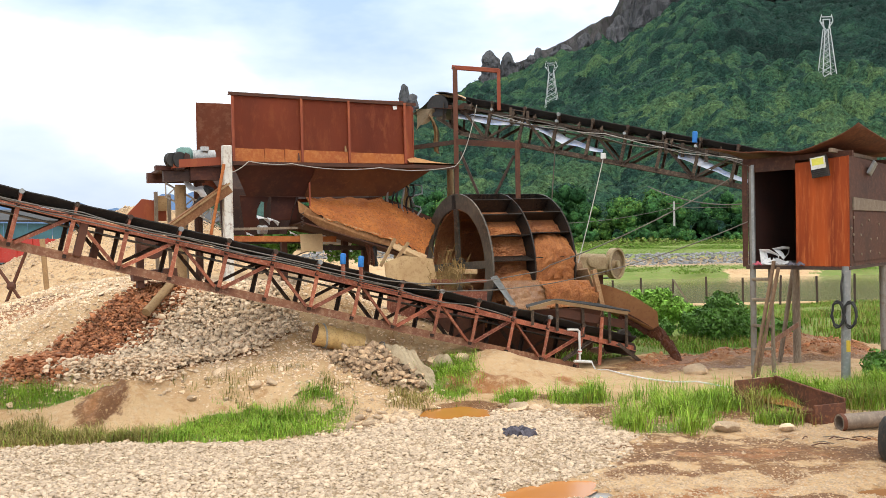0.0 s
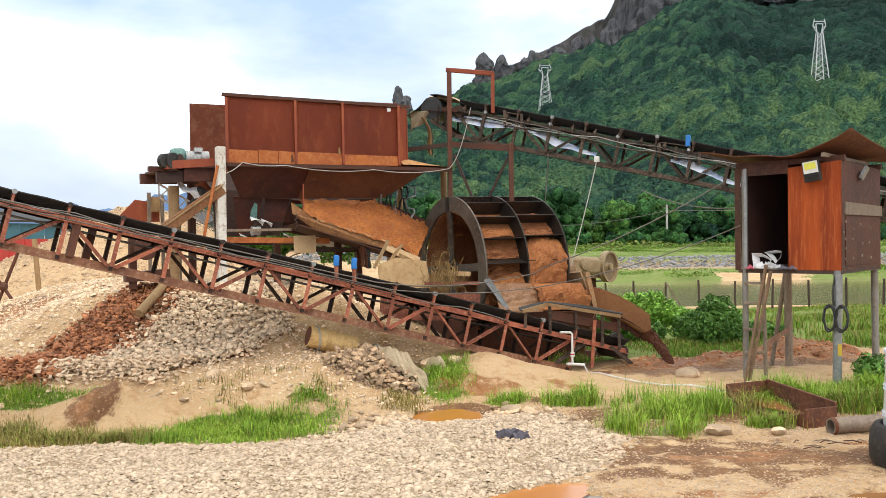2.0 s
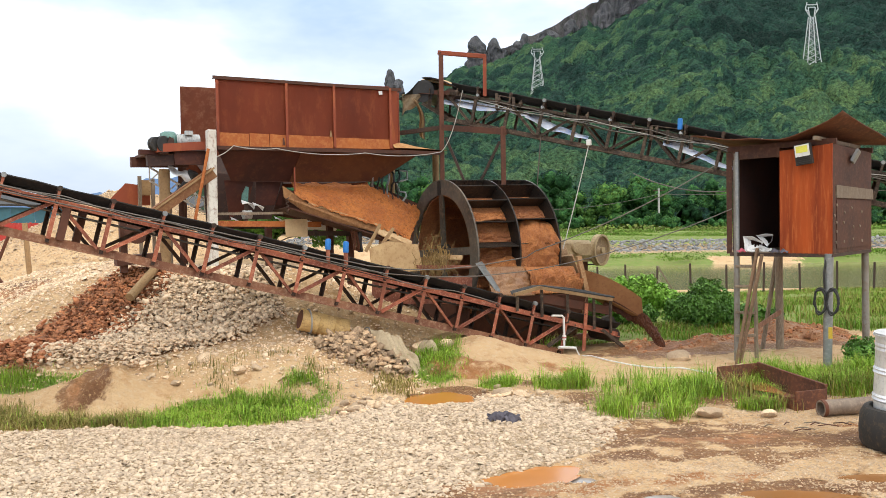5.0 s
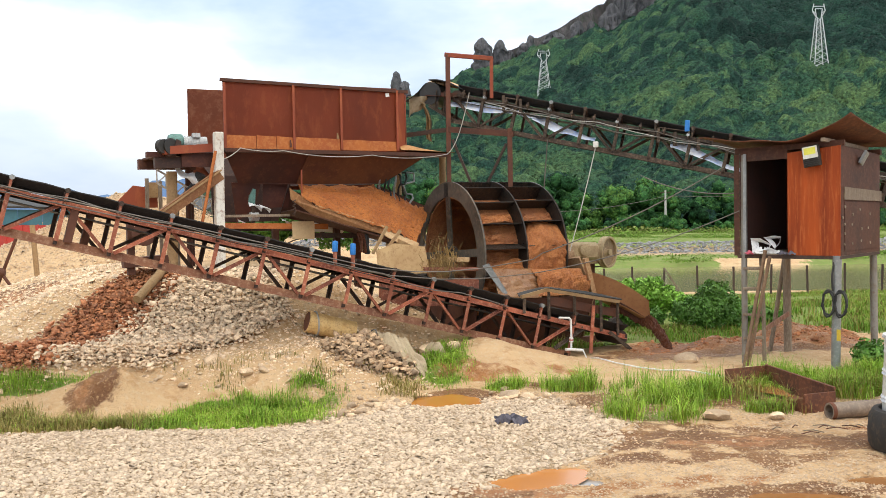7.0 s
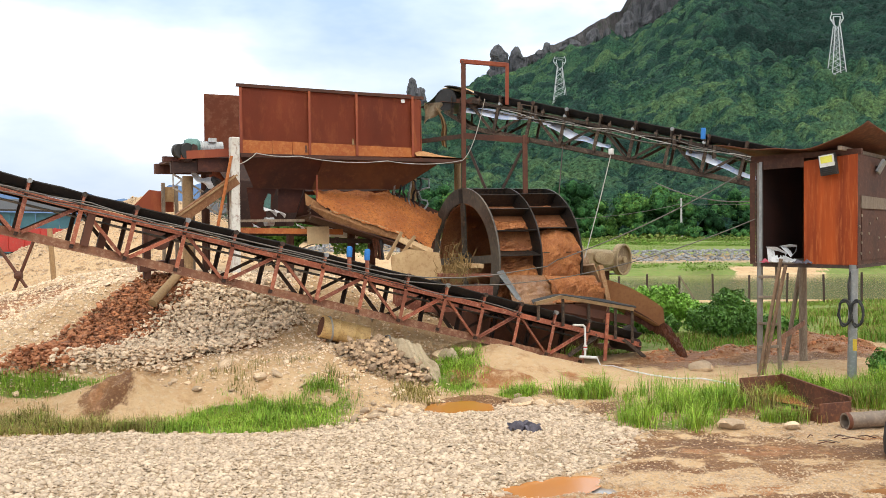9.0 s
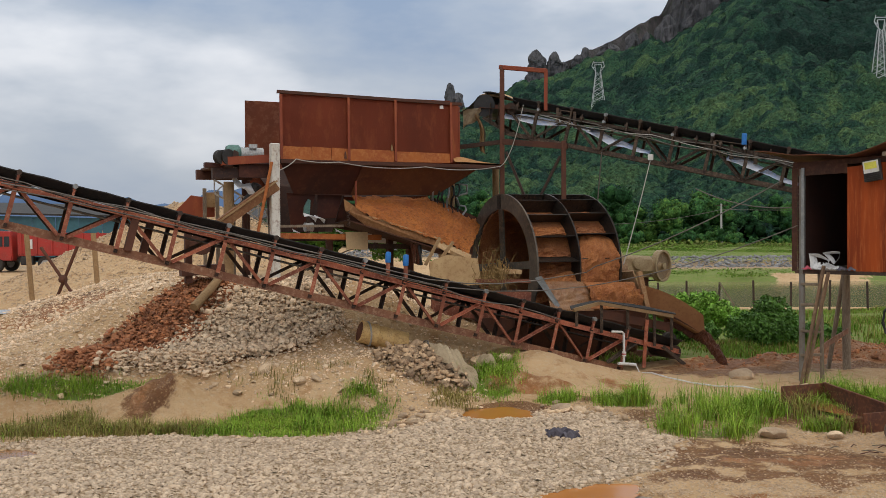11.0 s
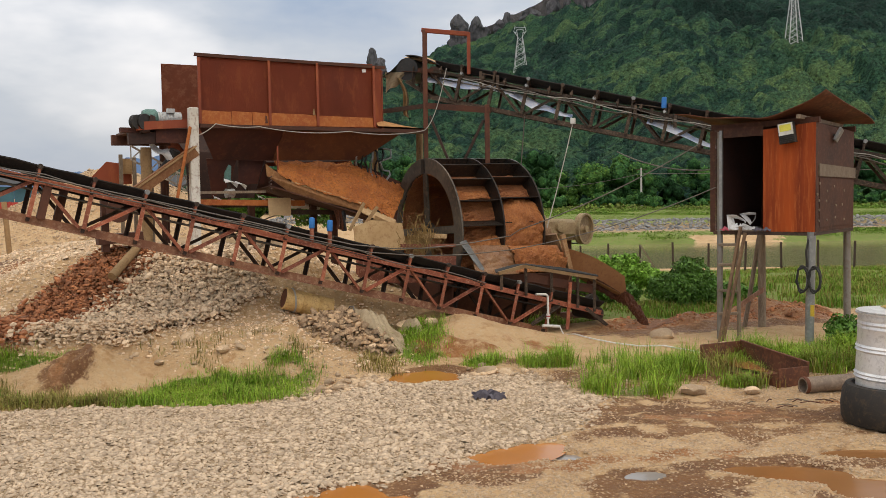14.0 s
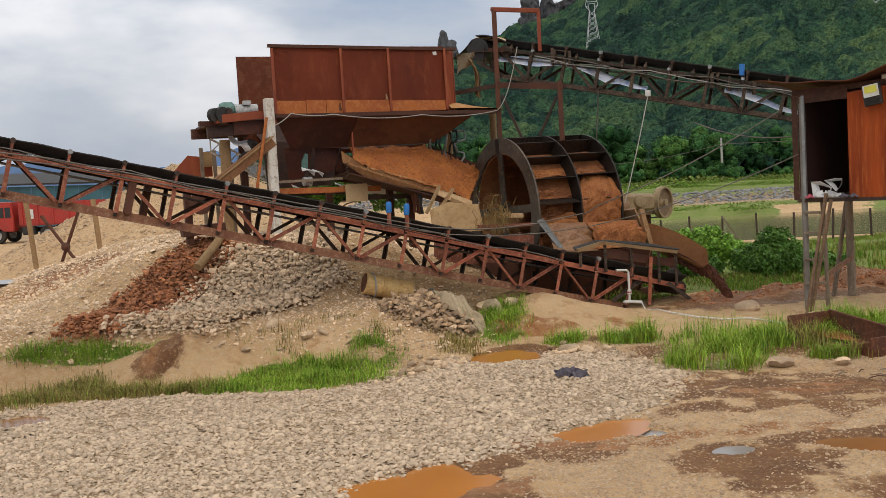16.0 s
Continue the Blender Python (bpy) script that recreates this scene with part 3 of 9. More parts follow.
def gz(x, y):
    """Height of the ground at x, y."""
    x, y = np.asarray(x, float), np.asarray(y, float)
    z = 0.60 * ss(13.8, 15.6, y) * ss(0.2, -2.4, x) * ss(-14, -9, x)
    z = z + 1.05 * ss(15.5, 17.3, y) * ss(-1.1, -3.4, x) * ss(-9.2, -5.7, x) * ss(30, 24, y)
    z = z + bump_at(x, y, -8.6, 19.6, 2.2, 1.5, 0.75)
    r = np.sqrt((x + 11.5) ** 2 + (y - 36) ** 2)
    z = z + np.maximum(0, 3.95 - 0.50 * np.sqrt(r * r + 0.9)) * 0.97
    mound = bump_at(x, y, 0.75, 17.45, 1.25, 0.95, 0.62) + bump_at(x, y, 2.0, 17.6, 0.9, 0.6, 0.16)
    sp, wp = (x - 2.68) * 0.891 + (y - 18.1) * 0.454, -(x - 2.68) * 0.454 + (y - 18.1) * 0.891
    mound = np.where(wp > -0.75, np.minimum(mound, np.maximum(0.0, -0.2635 * sp - 0.06)), np.minimum(mound, np.maximum(0.0, -0.2635 * sp - 0.06) + (-0.75 - wp) * 0.6))
    z = z + mound
    z = z + bump_at(x, y, -1.05, 15.75, 0.72, 0.42, 0.34)
    z = z + bump_at(wp, sp, 1.75, -3.4, 0.65, 1.7, 0.85, 2)
    z = z + bump_at(x, y, -4.95, 14.3, 0.66, 0.32, 0.25, 1.4) * (1 + 1.1 * vnoise(x, y, 3.2, 91) + 0.9 * vnoise(x, y, 7.0, 92)) + bump_at(x, y, -4.5, 14.2, 0.5, 0.3, 0.17) * (1 + 0.6 * vnoise(x, y, 5.0, 93))
    z = z + bump_at(x, y, 5.7, 16.6, 2.6, 2.0, 0.14) + bump_at(x, y, 6.85, 19.3, 0.55, 0.45, 0.34) + bump_at(x, y, 7.8, 19.5, 0.8, 0.5, 0.30) + bump_at(x, y, 5.9, 19.2, 0.5, 0.4, 0.12) + bump_at(x, y, 5.3, 18.3, 0.55, 0.45, 0.26) + bump_at(x, y, 7.4, 18.6, 0.8, 0.5, 0.24) + bump_at(x, y, 4.0, 18.9, 0.9, 0.4, 0.14)
    z = z - 0.12 * ss(12.2, 13.2, y) * ss(14.6, 13.8, y) * ss(-0.4, -2, x)
    flat = 1 - 0.85 * puddle_reach(x, y, 1.7)
    z = z + flat * (0.13 * vnoise(x, y, 1.9, 41) + 0.07 * vnoise(x, y, 4.3, 42)) * bump_at(x, y, 1.2, 15.9, 1.9, 1.1, 1.0, 2)
    # washed-out scarp in the wet sand below the conveyor
    z = z + 0.20 * ss(15.62, 15.84, y + 0.6 * vnoise(x, y, 1.5, 51) + 0.2 * vnoise(x, y, 4.5, 52)) * ss(17.2, 16.3, y) * ss(-0.35, 0.1, x) * ss(2.0, 1.2, x)
    z = z + flat * (0.10 * vnoise(x, y, 2.3, 61) + 0.06 * vnoise(x, y, 5.5, 62)) * bump_at(x, y, 5.6, 18.2, 2.6, 0.9, 1.0, 2)
    z = z - 0.3 * ss(20, 36, y) * ss(-6, 2, x)
    e = river_edge(x)
    z = z - 1.3 * ss(e - 0.5, e + 1.5, y) * ss(57, 54.5, y) * ss(-14, -6, x)
    z = z + 0.62 * ss(68.5, 71.5, y) * ss(-14, -6, x)
    z = z + flat * ss(34, 30, y) * (0.05 * vnoise(x, y, 0.9, 1) + 0.035 * vnoise(x, y, 2.6, 2)) + flat * 0.024 * vnoise(x, y, 7.0, 4) * ss(32, 26, y)
    z = z - 0.07 * puddle_mask(x, y)
    return z


PUDDLES = [  # centre, half sizes, turn, kind of water
    (0.10, 14.2, 0.42, 0.46, 0.0, 0), (-0.85, 8.35, 0.75, 0.40, 0.42, 0), (1.0, 9.92, 0.46, 0.27, 0.75, 0), (1.47, 9.78, 0.17, 0.13, 0, 1),
    (2.14, 9.02, 0.19, 0.13, 0.2, 1), (-5.95, 11.5, 0.38, 0.3, 0.4, 2), (-9.6, 19.3, 1.2, 0.35, 0.15, 1), (3.5, 9.0, 0.52, 0.24, -0.35, 2), (4.15, 8.45, 0.45, 0.3, 0.1, 2),
    (4.6, 9.6, 0.45, 0.16, 0.0, 2)]


def puddle_reach(x, y, wide=1.0):
    """1 inside a puddle, falling to 0 past its ragged shore."""
    m = np.zeros(np.broadcast(x, y).shape)
    ragged = 0.55 * vnoise(x, y, 2.4, 65) + 0.35 * vnoise(x, y, 6.5, 66)
    for cx, cy, a, b, t, _ in PUDDLES:
        c, s = math.cos(t), math.sin(t)
        u, v = (x - cx) * c + (y - cy) * s, -(x - cx) * s + (y - cy) * c
        m = np.maximum(m, ss(1.45 * wide, 0.65 * wide, np.sqrt((u / a) ** 2 + (v / b) ** 2) + ragged))
    return m


def puddle_mask(x, y):
    return puddle_reach(x, y)


def pad_edge(x):
    """Far edge of the gravel pad."""
    return np.interp(x, [-9, -6, -5.2, -3.9, -2.5, -1.5, -0.3, 1.1, 1.7, 2.3], [11.5, 12.0, 12.6, 13.0, 12.7, 13.6, 13.9, 14.3, 13.9, 12.6])


def pad_right(y):
    return np.interp(y, [6, 8, 8.8, 9.3, 9.9, 10.7, 12.4, 14.5], [-1.8, -1.3, -0.5, 0.1, 0.7, 1.75, 2.4, 1.9])


def gravel_mask(x, y):
    return ss(0.25, -0.25, y - pad_edge(x)) * ss(0.3, -0.3, x - pad_right(y)) * (1 - puddle_mask(x, y))


def grass_mask(x, y):
    strip = ss(-0.12, 0.35, y - pad_edge(x) + 0.55 * vnoise(x, y, 2.5, 73)) * ss(14.5, 14.15, y + 0.9 * vnoise(x, y, 1.2, 71) + 0.35 * vnoise(x, y, 3.7, 72) + 0.5 * ss(-3.3, -4.3, x)) * ss(-1.2, -1.8, x) * (1 - 0.6 * ss(-3.9, -4.6, x))
    strip = strip + bump_at(x, y, -6.4, 14.62, 1.1, 0.22, 1.0, 2)
    strip = strip * (1 - bump_at(x, y, -4.9, 14.25, 0.62, 0.42, 1.0, 2))
    clump = bump_at(x, y, 2.85, 12.95, 0.55, 0.5, 1.0, 2) + bump_at(x, y, 3.5, 14.1, 0.8, 0.75, 1.0, 2) + bump_at(x, y, 4.35, 12.9, 0.3, 0.22, 0.7, 2) + bump_at(x, y, 6.2, 14.4, 1.4, 0.8, 1.0, 2) + bump_at(x, y, 2.0, 14.75, 0.4, 0.3, 1.0, 2) + bump_at(x, y, 1.05, 15.1, 0.3, 0.3, 0.8, 2)
    clump = clump + bump_at(x, y, 0.02, 16.0, 0.46, 0.85, 0.9, 2)
    field = ss(19.1, 20.0, y - 0.25 * (x - 4) + 0.8 * vnoise(x, y, 0.9, 81)) * ss(1.6, 3.2, x)
    far = ss(22, 26, y) * ss(-12, -4, x) * (1 - 0.85 * ss(e_bank(y), e_bank(y) + 0.01, 1.0))
    return np.clip(strip + clump + field + far * (x > -12), 0, 1)


def e_bank(y):
    """Bare bank and stone: 1 over the stone facing and the sandy margin of the river."""
    return 1.0 - (ss(67.6, 68.2, y) * ss(74, 73, y) + ss(36.4, 36.8, y) * ss(39, 38, y)) - 0.5


def mud_mask(x, y):
    right = ss(-0.2, 0.25, x - pad_right(y)) * ss(15.6, 14.6, y)
    right = right * np.clip(0.40 + 1.9 * vnoise(x, y, 0.8, 11) + 0.8 * vnoise(x, y, 2.4, 12), 0, 1)
    m = np.maximum(right, puddle_mask(x, y))
    m = np.maximum(m, bump_at(x, y, 4.6, 17.9, 1.7, 1.0, 1.0, 2))
    m = np.maximum(m, bump_at(x, y, 5.4, 18.4, 1.2, 0.7, 1.0, 2))
    m = np.maximum(m, bump_at(x, y, 6.4, 18.6, 2.2, 0.8, 1.0, 2))
    m = np.maximum(m, bump_at(x, y, -5.05, 14.2, 0.42, 0.42, 0.9, 2) * np.clip(0.75 + 1.2 * vnoise(x, y, 2.8, 94), 0, 1))
    m = np.maximum(m, bump_at(x, y, 0.4, 14.6, 0.6, 0.5, 0.9, 2))
    m = np.maximum(m, bump_at(x, y, 1.3, 15.2, 1.5, 0.6, 1.0, 2) * np.clip(0.25 + 2.2 * vnoise(x, y, 1.4, 23), 0, 1))
    # wet streaks in the track
    for cx, cy, a, b in ((2.5, 11.7, 0.8, 0.22), (3.4, 11.4, 0.9, 0.2), (2.6, 10.6, 0.9, 0.25), (4.3, 11.1, 0.7, 0.2), (0.6, 9.2, 0.7, 0.5), (-0.3, 8.9, 0.8, 0.25), (3.3, 9.3, 1.0, 0.3), (4.3, 9.3, 0.9, 0.3), (2.3, 13.9, 0.7, 0.5)):
        m = np.maximum(m, bump_at(x, y, cx, cy, a, b, 1.0, 2) * np.clip(0.75 + 1.5 * vnoise(x, y, 2.2, 24), 0, 1))
    m = np.maximum(m, bump_at(x, y, -8.2, 18.6, 1.3, 0.5, 0.8, 2))
    return np.clip(m, 0, 1)


def heap_mask(x, y):
    """Stone heap on the bank below the conveyor: long, running down to the front."""
    x, y = x / 0.94, y + 1.0
    k = ss(15.75, 16.75, y + 0.25 * vnoise(x, y, 1.5, 4)) * ss(18.6, 18.2, y)
    lo = np.interp(y, [16.2, 17.0, 18.3], [-7.4, -6.8, -5.6])
    hi = np.interp(y, [16.2, 16.8, 17.5, 18.3], [-4.4, -3.3, -2.6, -3.2])
    return k * ss(-0.15, 0.25, x - lo) * ss(0.15, -0.25, x - hi)


def red_soil_and_shade(x, y):
    """Rust-red earth: by the booth, at the spout, on the scarp and on the bank. Under the stone heap it paints the
    shade between stones.
    """
    m = bump_at(x, y, 6.6, 19.0, 1.3, 0.8, 1.0, 2) + bump_at(x, y, 4.7, 18.4, 1.2, 0.7, 0.9, 2) + bump_at(x, y, 7.6, 18.9, 1.2, 0.7, 0.8, 2)
    m = m + bump_at(x, y, 0.55, 15.75, 0.95, 0.32, 0.6, 2) + bump_at(x, y, -5.05, 14.2, 0.42, 0.4, 0.5, 2) * (0.6 + 1.6 * vnoise(x, y, 3.0, 95))
    # the heap_mask term darkens the ground for shade in the gaps between stones
    m = m + 0.9 * heap_mask(x, y) + bump_at(x, y, -8.2, 18.3, 1.5, 0.55, 0.75, 2) + bump_at(x, y, 2.1, 16.3, 0.9, 0.3, 0.45, 2) + bump_at(x, y, 5.6, 11.9, 0.8, 0.25, 0.7, 2) + bump_at(x, y, 0.9, 9.5, 1.0, 0.5, 0.62, 2) + bump_at(x, y, 2.7, 9.7, 1.0, 0.3, 0.55, 2) + bump_at(x, y, 3.4, 11.3, 1.2, 0.35, 0.52, 2) + bump_at(x, y, -0.4, 8.2, 1.0, 0.4, 0.6, 2)
    return np.clip(m, 0, 1)


def shore(x, y):
    """Bare sand at the water's edge and under the stone facing."""
    n = 2.5 * vnoise(x, y, 0.16, 33) + 1.2 * vnoise(x, y, 0.5, 34)
    facing = ss(66.3, 66.9, y) * ss(74.2, 73.6, y)
    beach = ss(54.0, 54.6, y) * ss(57.2, 56.4, y + 0.5 * n - 2.2 * bump_at(x, y, 19.6, 57, 3.6, 9, 1.0, 2))
    near = ss(34.0, 34.8, y - 0.4 * n) * ss(39.0, 38.5, y)
    patch = ss(0.55, 0.8, bump_at(x, y, 22.5, 78.0, 6.0, 2.0, 1.0, 2))
    return np.clip(facing + beach + near + patch, 0, 1) * (y > 30)


def steps(fine_lo, fine_hi, d, lo, hi):
    mid = list(np.arange(fine_lo, fine_hi + 1e-6, d))
    up, k = [], d
    while (up[-1] if up else mid[-1]) < hi:
        k *= 1.13
        up.append((up[-1] if up else mid[-1]) + k)
    down, k = [], d
    while (down[-1] if down else mid[0]) > lo:
        k *= 1.13
        down.append((down[-1] if down else mid[0]) - k)
    return np.array(down[::-1] + mid + up)


def build_ground():
    xs, ys = steps(-10.5, 9, 0.07, -3500, 3500), steps(7.2, 20, 0.07, -600, 4500)
    X, Y = np.meshgrid(xs, ys, indexing="ij")
    Z = gz(X, Y)
    nx, ny = X.shape
    idx = np.arange(nx * ny).reshape(nx, ny)
    faces = np.stack([idx[:-1, :-1], idx[1:, :-1], idx[1:, 1:], idx[:-1, 1:]], -1).reshape(-1, 4)
    ob = bulk("ground", np.stack([X, Y, Z], -1).reshape(-1, 3), faces, GROUND, "sandy gravel yard with muddy tracks, running down to a river", "ground", "structure", flat=False)
    soil = ob.data.attributes.new("red_soil_and_shade", "FLOAT", "POINT")
    soil.data.foreach_set("value", red_soil_and_shade(X, Y).astype(np.float32).ravel())
    lay = ob.data.color_attributes.new("zone", "FLOAT_COLOR", "POINT")
    bare = 1 - shore(X, Y)
    col = np.stack([np.maximum(gravel_mask(X, Y), 1 - np.where((Y > 66) & (Y < 75), bare, 1)), np.where(Y > 25, grass_mask(X, Y) * bare, grass_mask(X, Y)), mud_mask(X, Y), np.ones_like(X)], -1)
    lay.data.foreach_set("color", col.astype(np.float32).ravel())
    return ob


build_ground()


def build_puddles():
    for cx, cy, a, b, t, clear in PUDDLES:
        n = 40
        c, s = math.cos(t), math.sin(t)
        g = np.linspace(0, 2 * math.pi, n, endpoint=False)
        rim = gz(cx + 1.35 * (a * np.cos(g) * c - b * np.sin(g) * s), cy + 1.35 * (a * np.cos(g) * s + b * np.sin(g) * c))
        z = min(float(np.median(rim)) - 0.022, float(gz(cx, cy)) + 0.045)
        bm = bmesh.new()
        bm.faces.new([bm.verts.new((cx + 1.55 * (a * math.cos(k) * c - b * math.sin(k) * s), cy + 1.55 * (a * math.cos(k) * s + b * math.sin(k) * c), z)) for k in g])
        ob = part("puddle", bm, (PUDDLE, PUDDLE_CLEAR, PUDDLE_BROWN)[clear])
        tagged(ob, ("shallow puddle of orange muddy water", "shallow clear puddle on gravel", "thin brown puddle in the muddy track")[clear], "puddle", kind="structure")


build_puddles()

bm = bmesh.new()
bm.faces.new([bm.verts.new(p) for p in ((-14, 34, -0.62), (600, 34, -0.62), (600, 58, -0.62), (-14, 58, -0.62))])
tagged(part("water", bm, RIVER), "still green-brown river behind the yard", "river", kind="structure")


# ---- mountain, rocks and far hills ----
CREST = [(-0.30, 0.012), (-0.20, 0.03), (-0.10, 0.06), (-0.06, 0.095), (-0.035, 0.118), (0.0, 0.118), (0.03, 0.142), (0.05, 0.155), (0.085, 0.165), (0.10, 0.174), (0.125, 0.184), (0.15, 0.196),
         (0.175, 0.206), (0.188, 0.228), (0.215, 0.262), (0.26, 0.285), (0.32, 0.30), (0.42, 0.31), (0.6, 0.30), (0.8, 0.24), (1.1, 0.12)]


def crest(u):
    return np.interp(u, [c[0] for c in CREST], [c[1] for c in CREST])


def rock_from(u):
    """How far up the slope the bare cliff begins."""
    return np.interp(u, [-0.3, 0.03, 0.055, 0.16, 0.18, 0.22, 0.27, 0.33, 0.5, 1.1], [0.985, 0.985, 0.95, 0.94, 0.94, 0.88, 0.86, 0.84, 0.84, 0.9])


def rock_level(u):
    """Elevation at which the cliff starts."""
    return np.where(u < 0.165, crest(u) * np.interp(u, [0.03, 0.055, 0.15, 0.165], [0.97, 0.92, 0.93, 0.956]), np.interp(u, [0.165, 0.18, 0.22, 0.26, 0.30, 0.34, 0.45, 1.1], [0.193, 0.188, 0.210, 0.232, 0.240, 0.222, 0.236, 0.11]))


def mountain_place(u, b):
    """u: sideways slope of the line of sight from the yard; b: 0 foot, 1 crest."""
    u, b = np.asarray(u, float), np.asarray(b, float)
    dist = 128 + (640 + 120 * np.sin(3 * u)) * np.clip(b, 0, 1.4) ** 1.15
    top = crest(u) * (128 + 640 + 120 * np.sin(3 * u))
    rf = rock_from(u)
    low = np.clip(rock_level(u) * (128 + (640 + 120 * np.sin(3 * u)) * rf ** 1.15) / np.maximum(top, 1e-3), 0.3, 0.97)
    slope = np.where(b < rf, low * (b / rf) ** 1.25, low + (1 - low) * (np.maximum(b - rf, 0) / np.maximum(1 - rf, 0.02)) ** 0.6)
    slope = np.where(b > 1, 1 - (b - 1) * 1.5, slope)
    # above the cliff line the ground climbs steeply: keep it close behind
    dist = np.where(b > rf, 128 + (640 + 120 * np.sin(3 * u)) * (rf ** 1.15 + (np.clip(b, 0, 1.4) - rf) * 0.35), dist)
    x = u * dist
    z = top * slope
    rough = np.clip(b * 6, 0, 1) * np.clip((1.02 - b) * 8, 0.15, 1)
    z = z + rough * (16 * vnoise(x, dist, 0.012, 5) + 8 * vnoise(x, dist, 0.03, 6) + 4 * vnoise(x, dist, 0.09, 7))
    cl = np.clip((b - rf) * 20, 0, 1)
    dist = dist + cl * (22 * vnoise(x, z * 0.3, 0.06, 8) + 9 * vnoise(x, z * 0.4, 0.2, 9) - 16 * np.abs(vnoise(x, z * 0.15, 0.1, 10)))
    z = z + cl * np.clip((1.01 - b) * 30, 0, 1) * 5 * vnoise(x, dist, 0.16, 13)
    return x, dist, z - 0.5


def build_mountain():
    us, bs = np.concatenate([np.linspace(-0.3, 0.0, 60), np.linspace(0.003, 0.55, 260), np.linspace(0.56, 1.1, 60)]), np.concatenate([np.linspace(0, 0.74, 90), np.linspace(0.745, 1.0, 70), np.linspace(1.02, 1.4, 8)])
    U, B = np.meshgrid(us, bs, indexing="ij")
    x, y, z = mountain_place(U, B)
    nx, ny = U.shape
    idx = np.arange(nx * ny).reshape(nx, ny)
    faces = np.stack([idx[:-1, :-1], idx[1:, :-1], idx[1:, 1:], idx[:-1, 1:]], -1).reshape(-1, 4)
    ob = bulk("mountain", np.stack([x, y, z], -1).reshape(-1, 3), faces, HILLSIDE, "steep green mountain with a dark rock cliff along its crest", "mountain", "structure", flat=False)
    ob.data.materials.append(CLIFF)
    mid = (B[:-1, :-1] > rock_from(U[:-1, :-1]) - 0.004).reshape(-1)
    ob.data.polygons.foreach_set("material_index", mid.astype(np.int32))


build_mountain()


def spire(u, dist, z0, z1, r, seed, name="rock_spire"):
    """A weathered standing rock on the ridge."""
    bm = bmesh.new()
    n, rows = 30, 22
    off = V((seed * 1.7, seed * 0.6, 0))
    rings = []
    for j in range(rows):
        f = j / (rows - 1)
        rr = r * (1.15 - 0.35 * f) * math.sqrt(max(0.02, 1 - f ** 7))
        ring_ = []
        for k in range(n):
            a = 2 * math.pi * k / n
            p = V((math.cos(a), math.sin(a), 3 * f))
            q = rr * (1 + 0.55 * noise.noise(p * 1.1 + off) + 0.25 * noise.noise(p * 3.0 + off) + 0.30 * noise.noise(V((5 * math.cos(a), 5 * math.sin(a), 2 * f)) + off))
            ring_.append(bm.verts.new((u * dist + q * math.cos(a), dist + q * math.sin(a), z0 + (z1 - z0) * f + 0.25 * r * noise.noise(p * 2 + off) * f)))
        rings.append(ring_)
    for a, b in zip(rings, rings[1:]):
        for k in range(n):
            bm.faces.new([a[k], a[(k + 1) % n], b[(k + 1) % n], b[k]])
    bm.faces.new(rings[-1])
    ob = part(name, bm, SPIRE_ROCK)
    return tagged(ob, "bare dark rock pillar standing on the mountain ridge", "rock", "rock pillars of the ridge", "structure")


def el(y, u):
    """Elevation slope of a level on the picture plane."""
    return (402 - y) / 1728 - 0.021 * u


for u0, ytop, ybot, wide in ((0.0505, 92, 150, 15), (0.058, 104, 150, 8), (0.0695, 95, 150, 13), (0.079, 112, 150, 8), (0.1005, 87, 135, 10), (0.093, 99, 135, 9), (0.125, 80, 125, 18), (0.149, 60, 112, 12),
                             (0.163, 60, 110, 9), (0.176, 50, 100, 12), (0.185, 30, 95, 13), (-0.037, 151, 215, 11), (-0.029, 168, 215, 13)):
    d = 745.0
    spire(u0, d, 2.7 + el(ybot, u0) * d, 2.7 + el(ytop, u0) * d, wide / 1728 * d * 0.95, int(ytop * 7 + wide))


# weathered buttresses standing out of the cliff face
brng = random.Random(31)
for i in range(30):
    u0 = 0.186 + 0.0062 * i + brng.uniform(-0.002, 0.002)
    bx, by, bz = mountain_place(u0, float(rock_from(u0)) + 0.006)
    tx, ty, tz = mountain_place(u0, 1.0)
    by, bz, tz = float(by), float(bz), float(tz)
    ty = float(ty)
    level = bz + (tz * by / ty - bz) * brng.uniform(0.45, 1.0)
    if level > bz + 6:
        spire(u0, by + 3, bz - 8, level, brng.uniform(5.0, 10.0), 400 + i * 3, "rock_buttress")


def build_far_hills():
    us = np.linspace(-1.2, 0.1, 160)
    h = 0.033 + 0.007 * np.sin(us * 23 + 1.0) + 0.006 * np.sin(us * 61) + 0.004 * np.sin(us * 140)
    d = 4200.0
    lo = np.stack([us * d, np.full_like(us, d), np.full_like(us, -20.0)], -1)
    hi = np.stack([us * d, np.full_like(us, d + 200), h * d], -1)
    bk = np.stack([us * d, np.full_like(us, d + 600), np.full_like(us, -20.0)], -1)
    v = np.concatenate([lo, hi, bk])
    n = len(us)
    i = np.arange(n - 1)
    f = np.concatenate([np.stack([i, i + 1, i + 1 + n, i + n], -1), np.stack([i + n, i + 1 + n, i + 1 + 2 * n, i + 2 * n], -1)])
    bulk("backdrop", v, f, FAR_HILL, "distant hills, blue haze in their colour", "hills", "structure", flat=False)


build_far_hills()


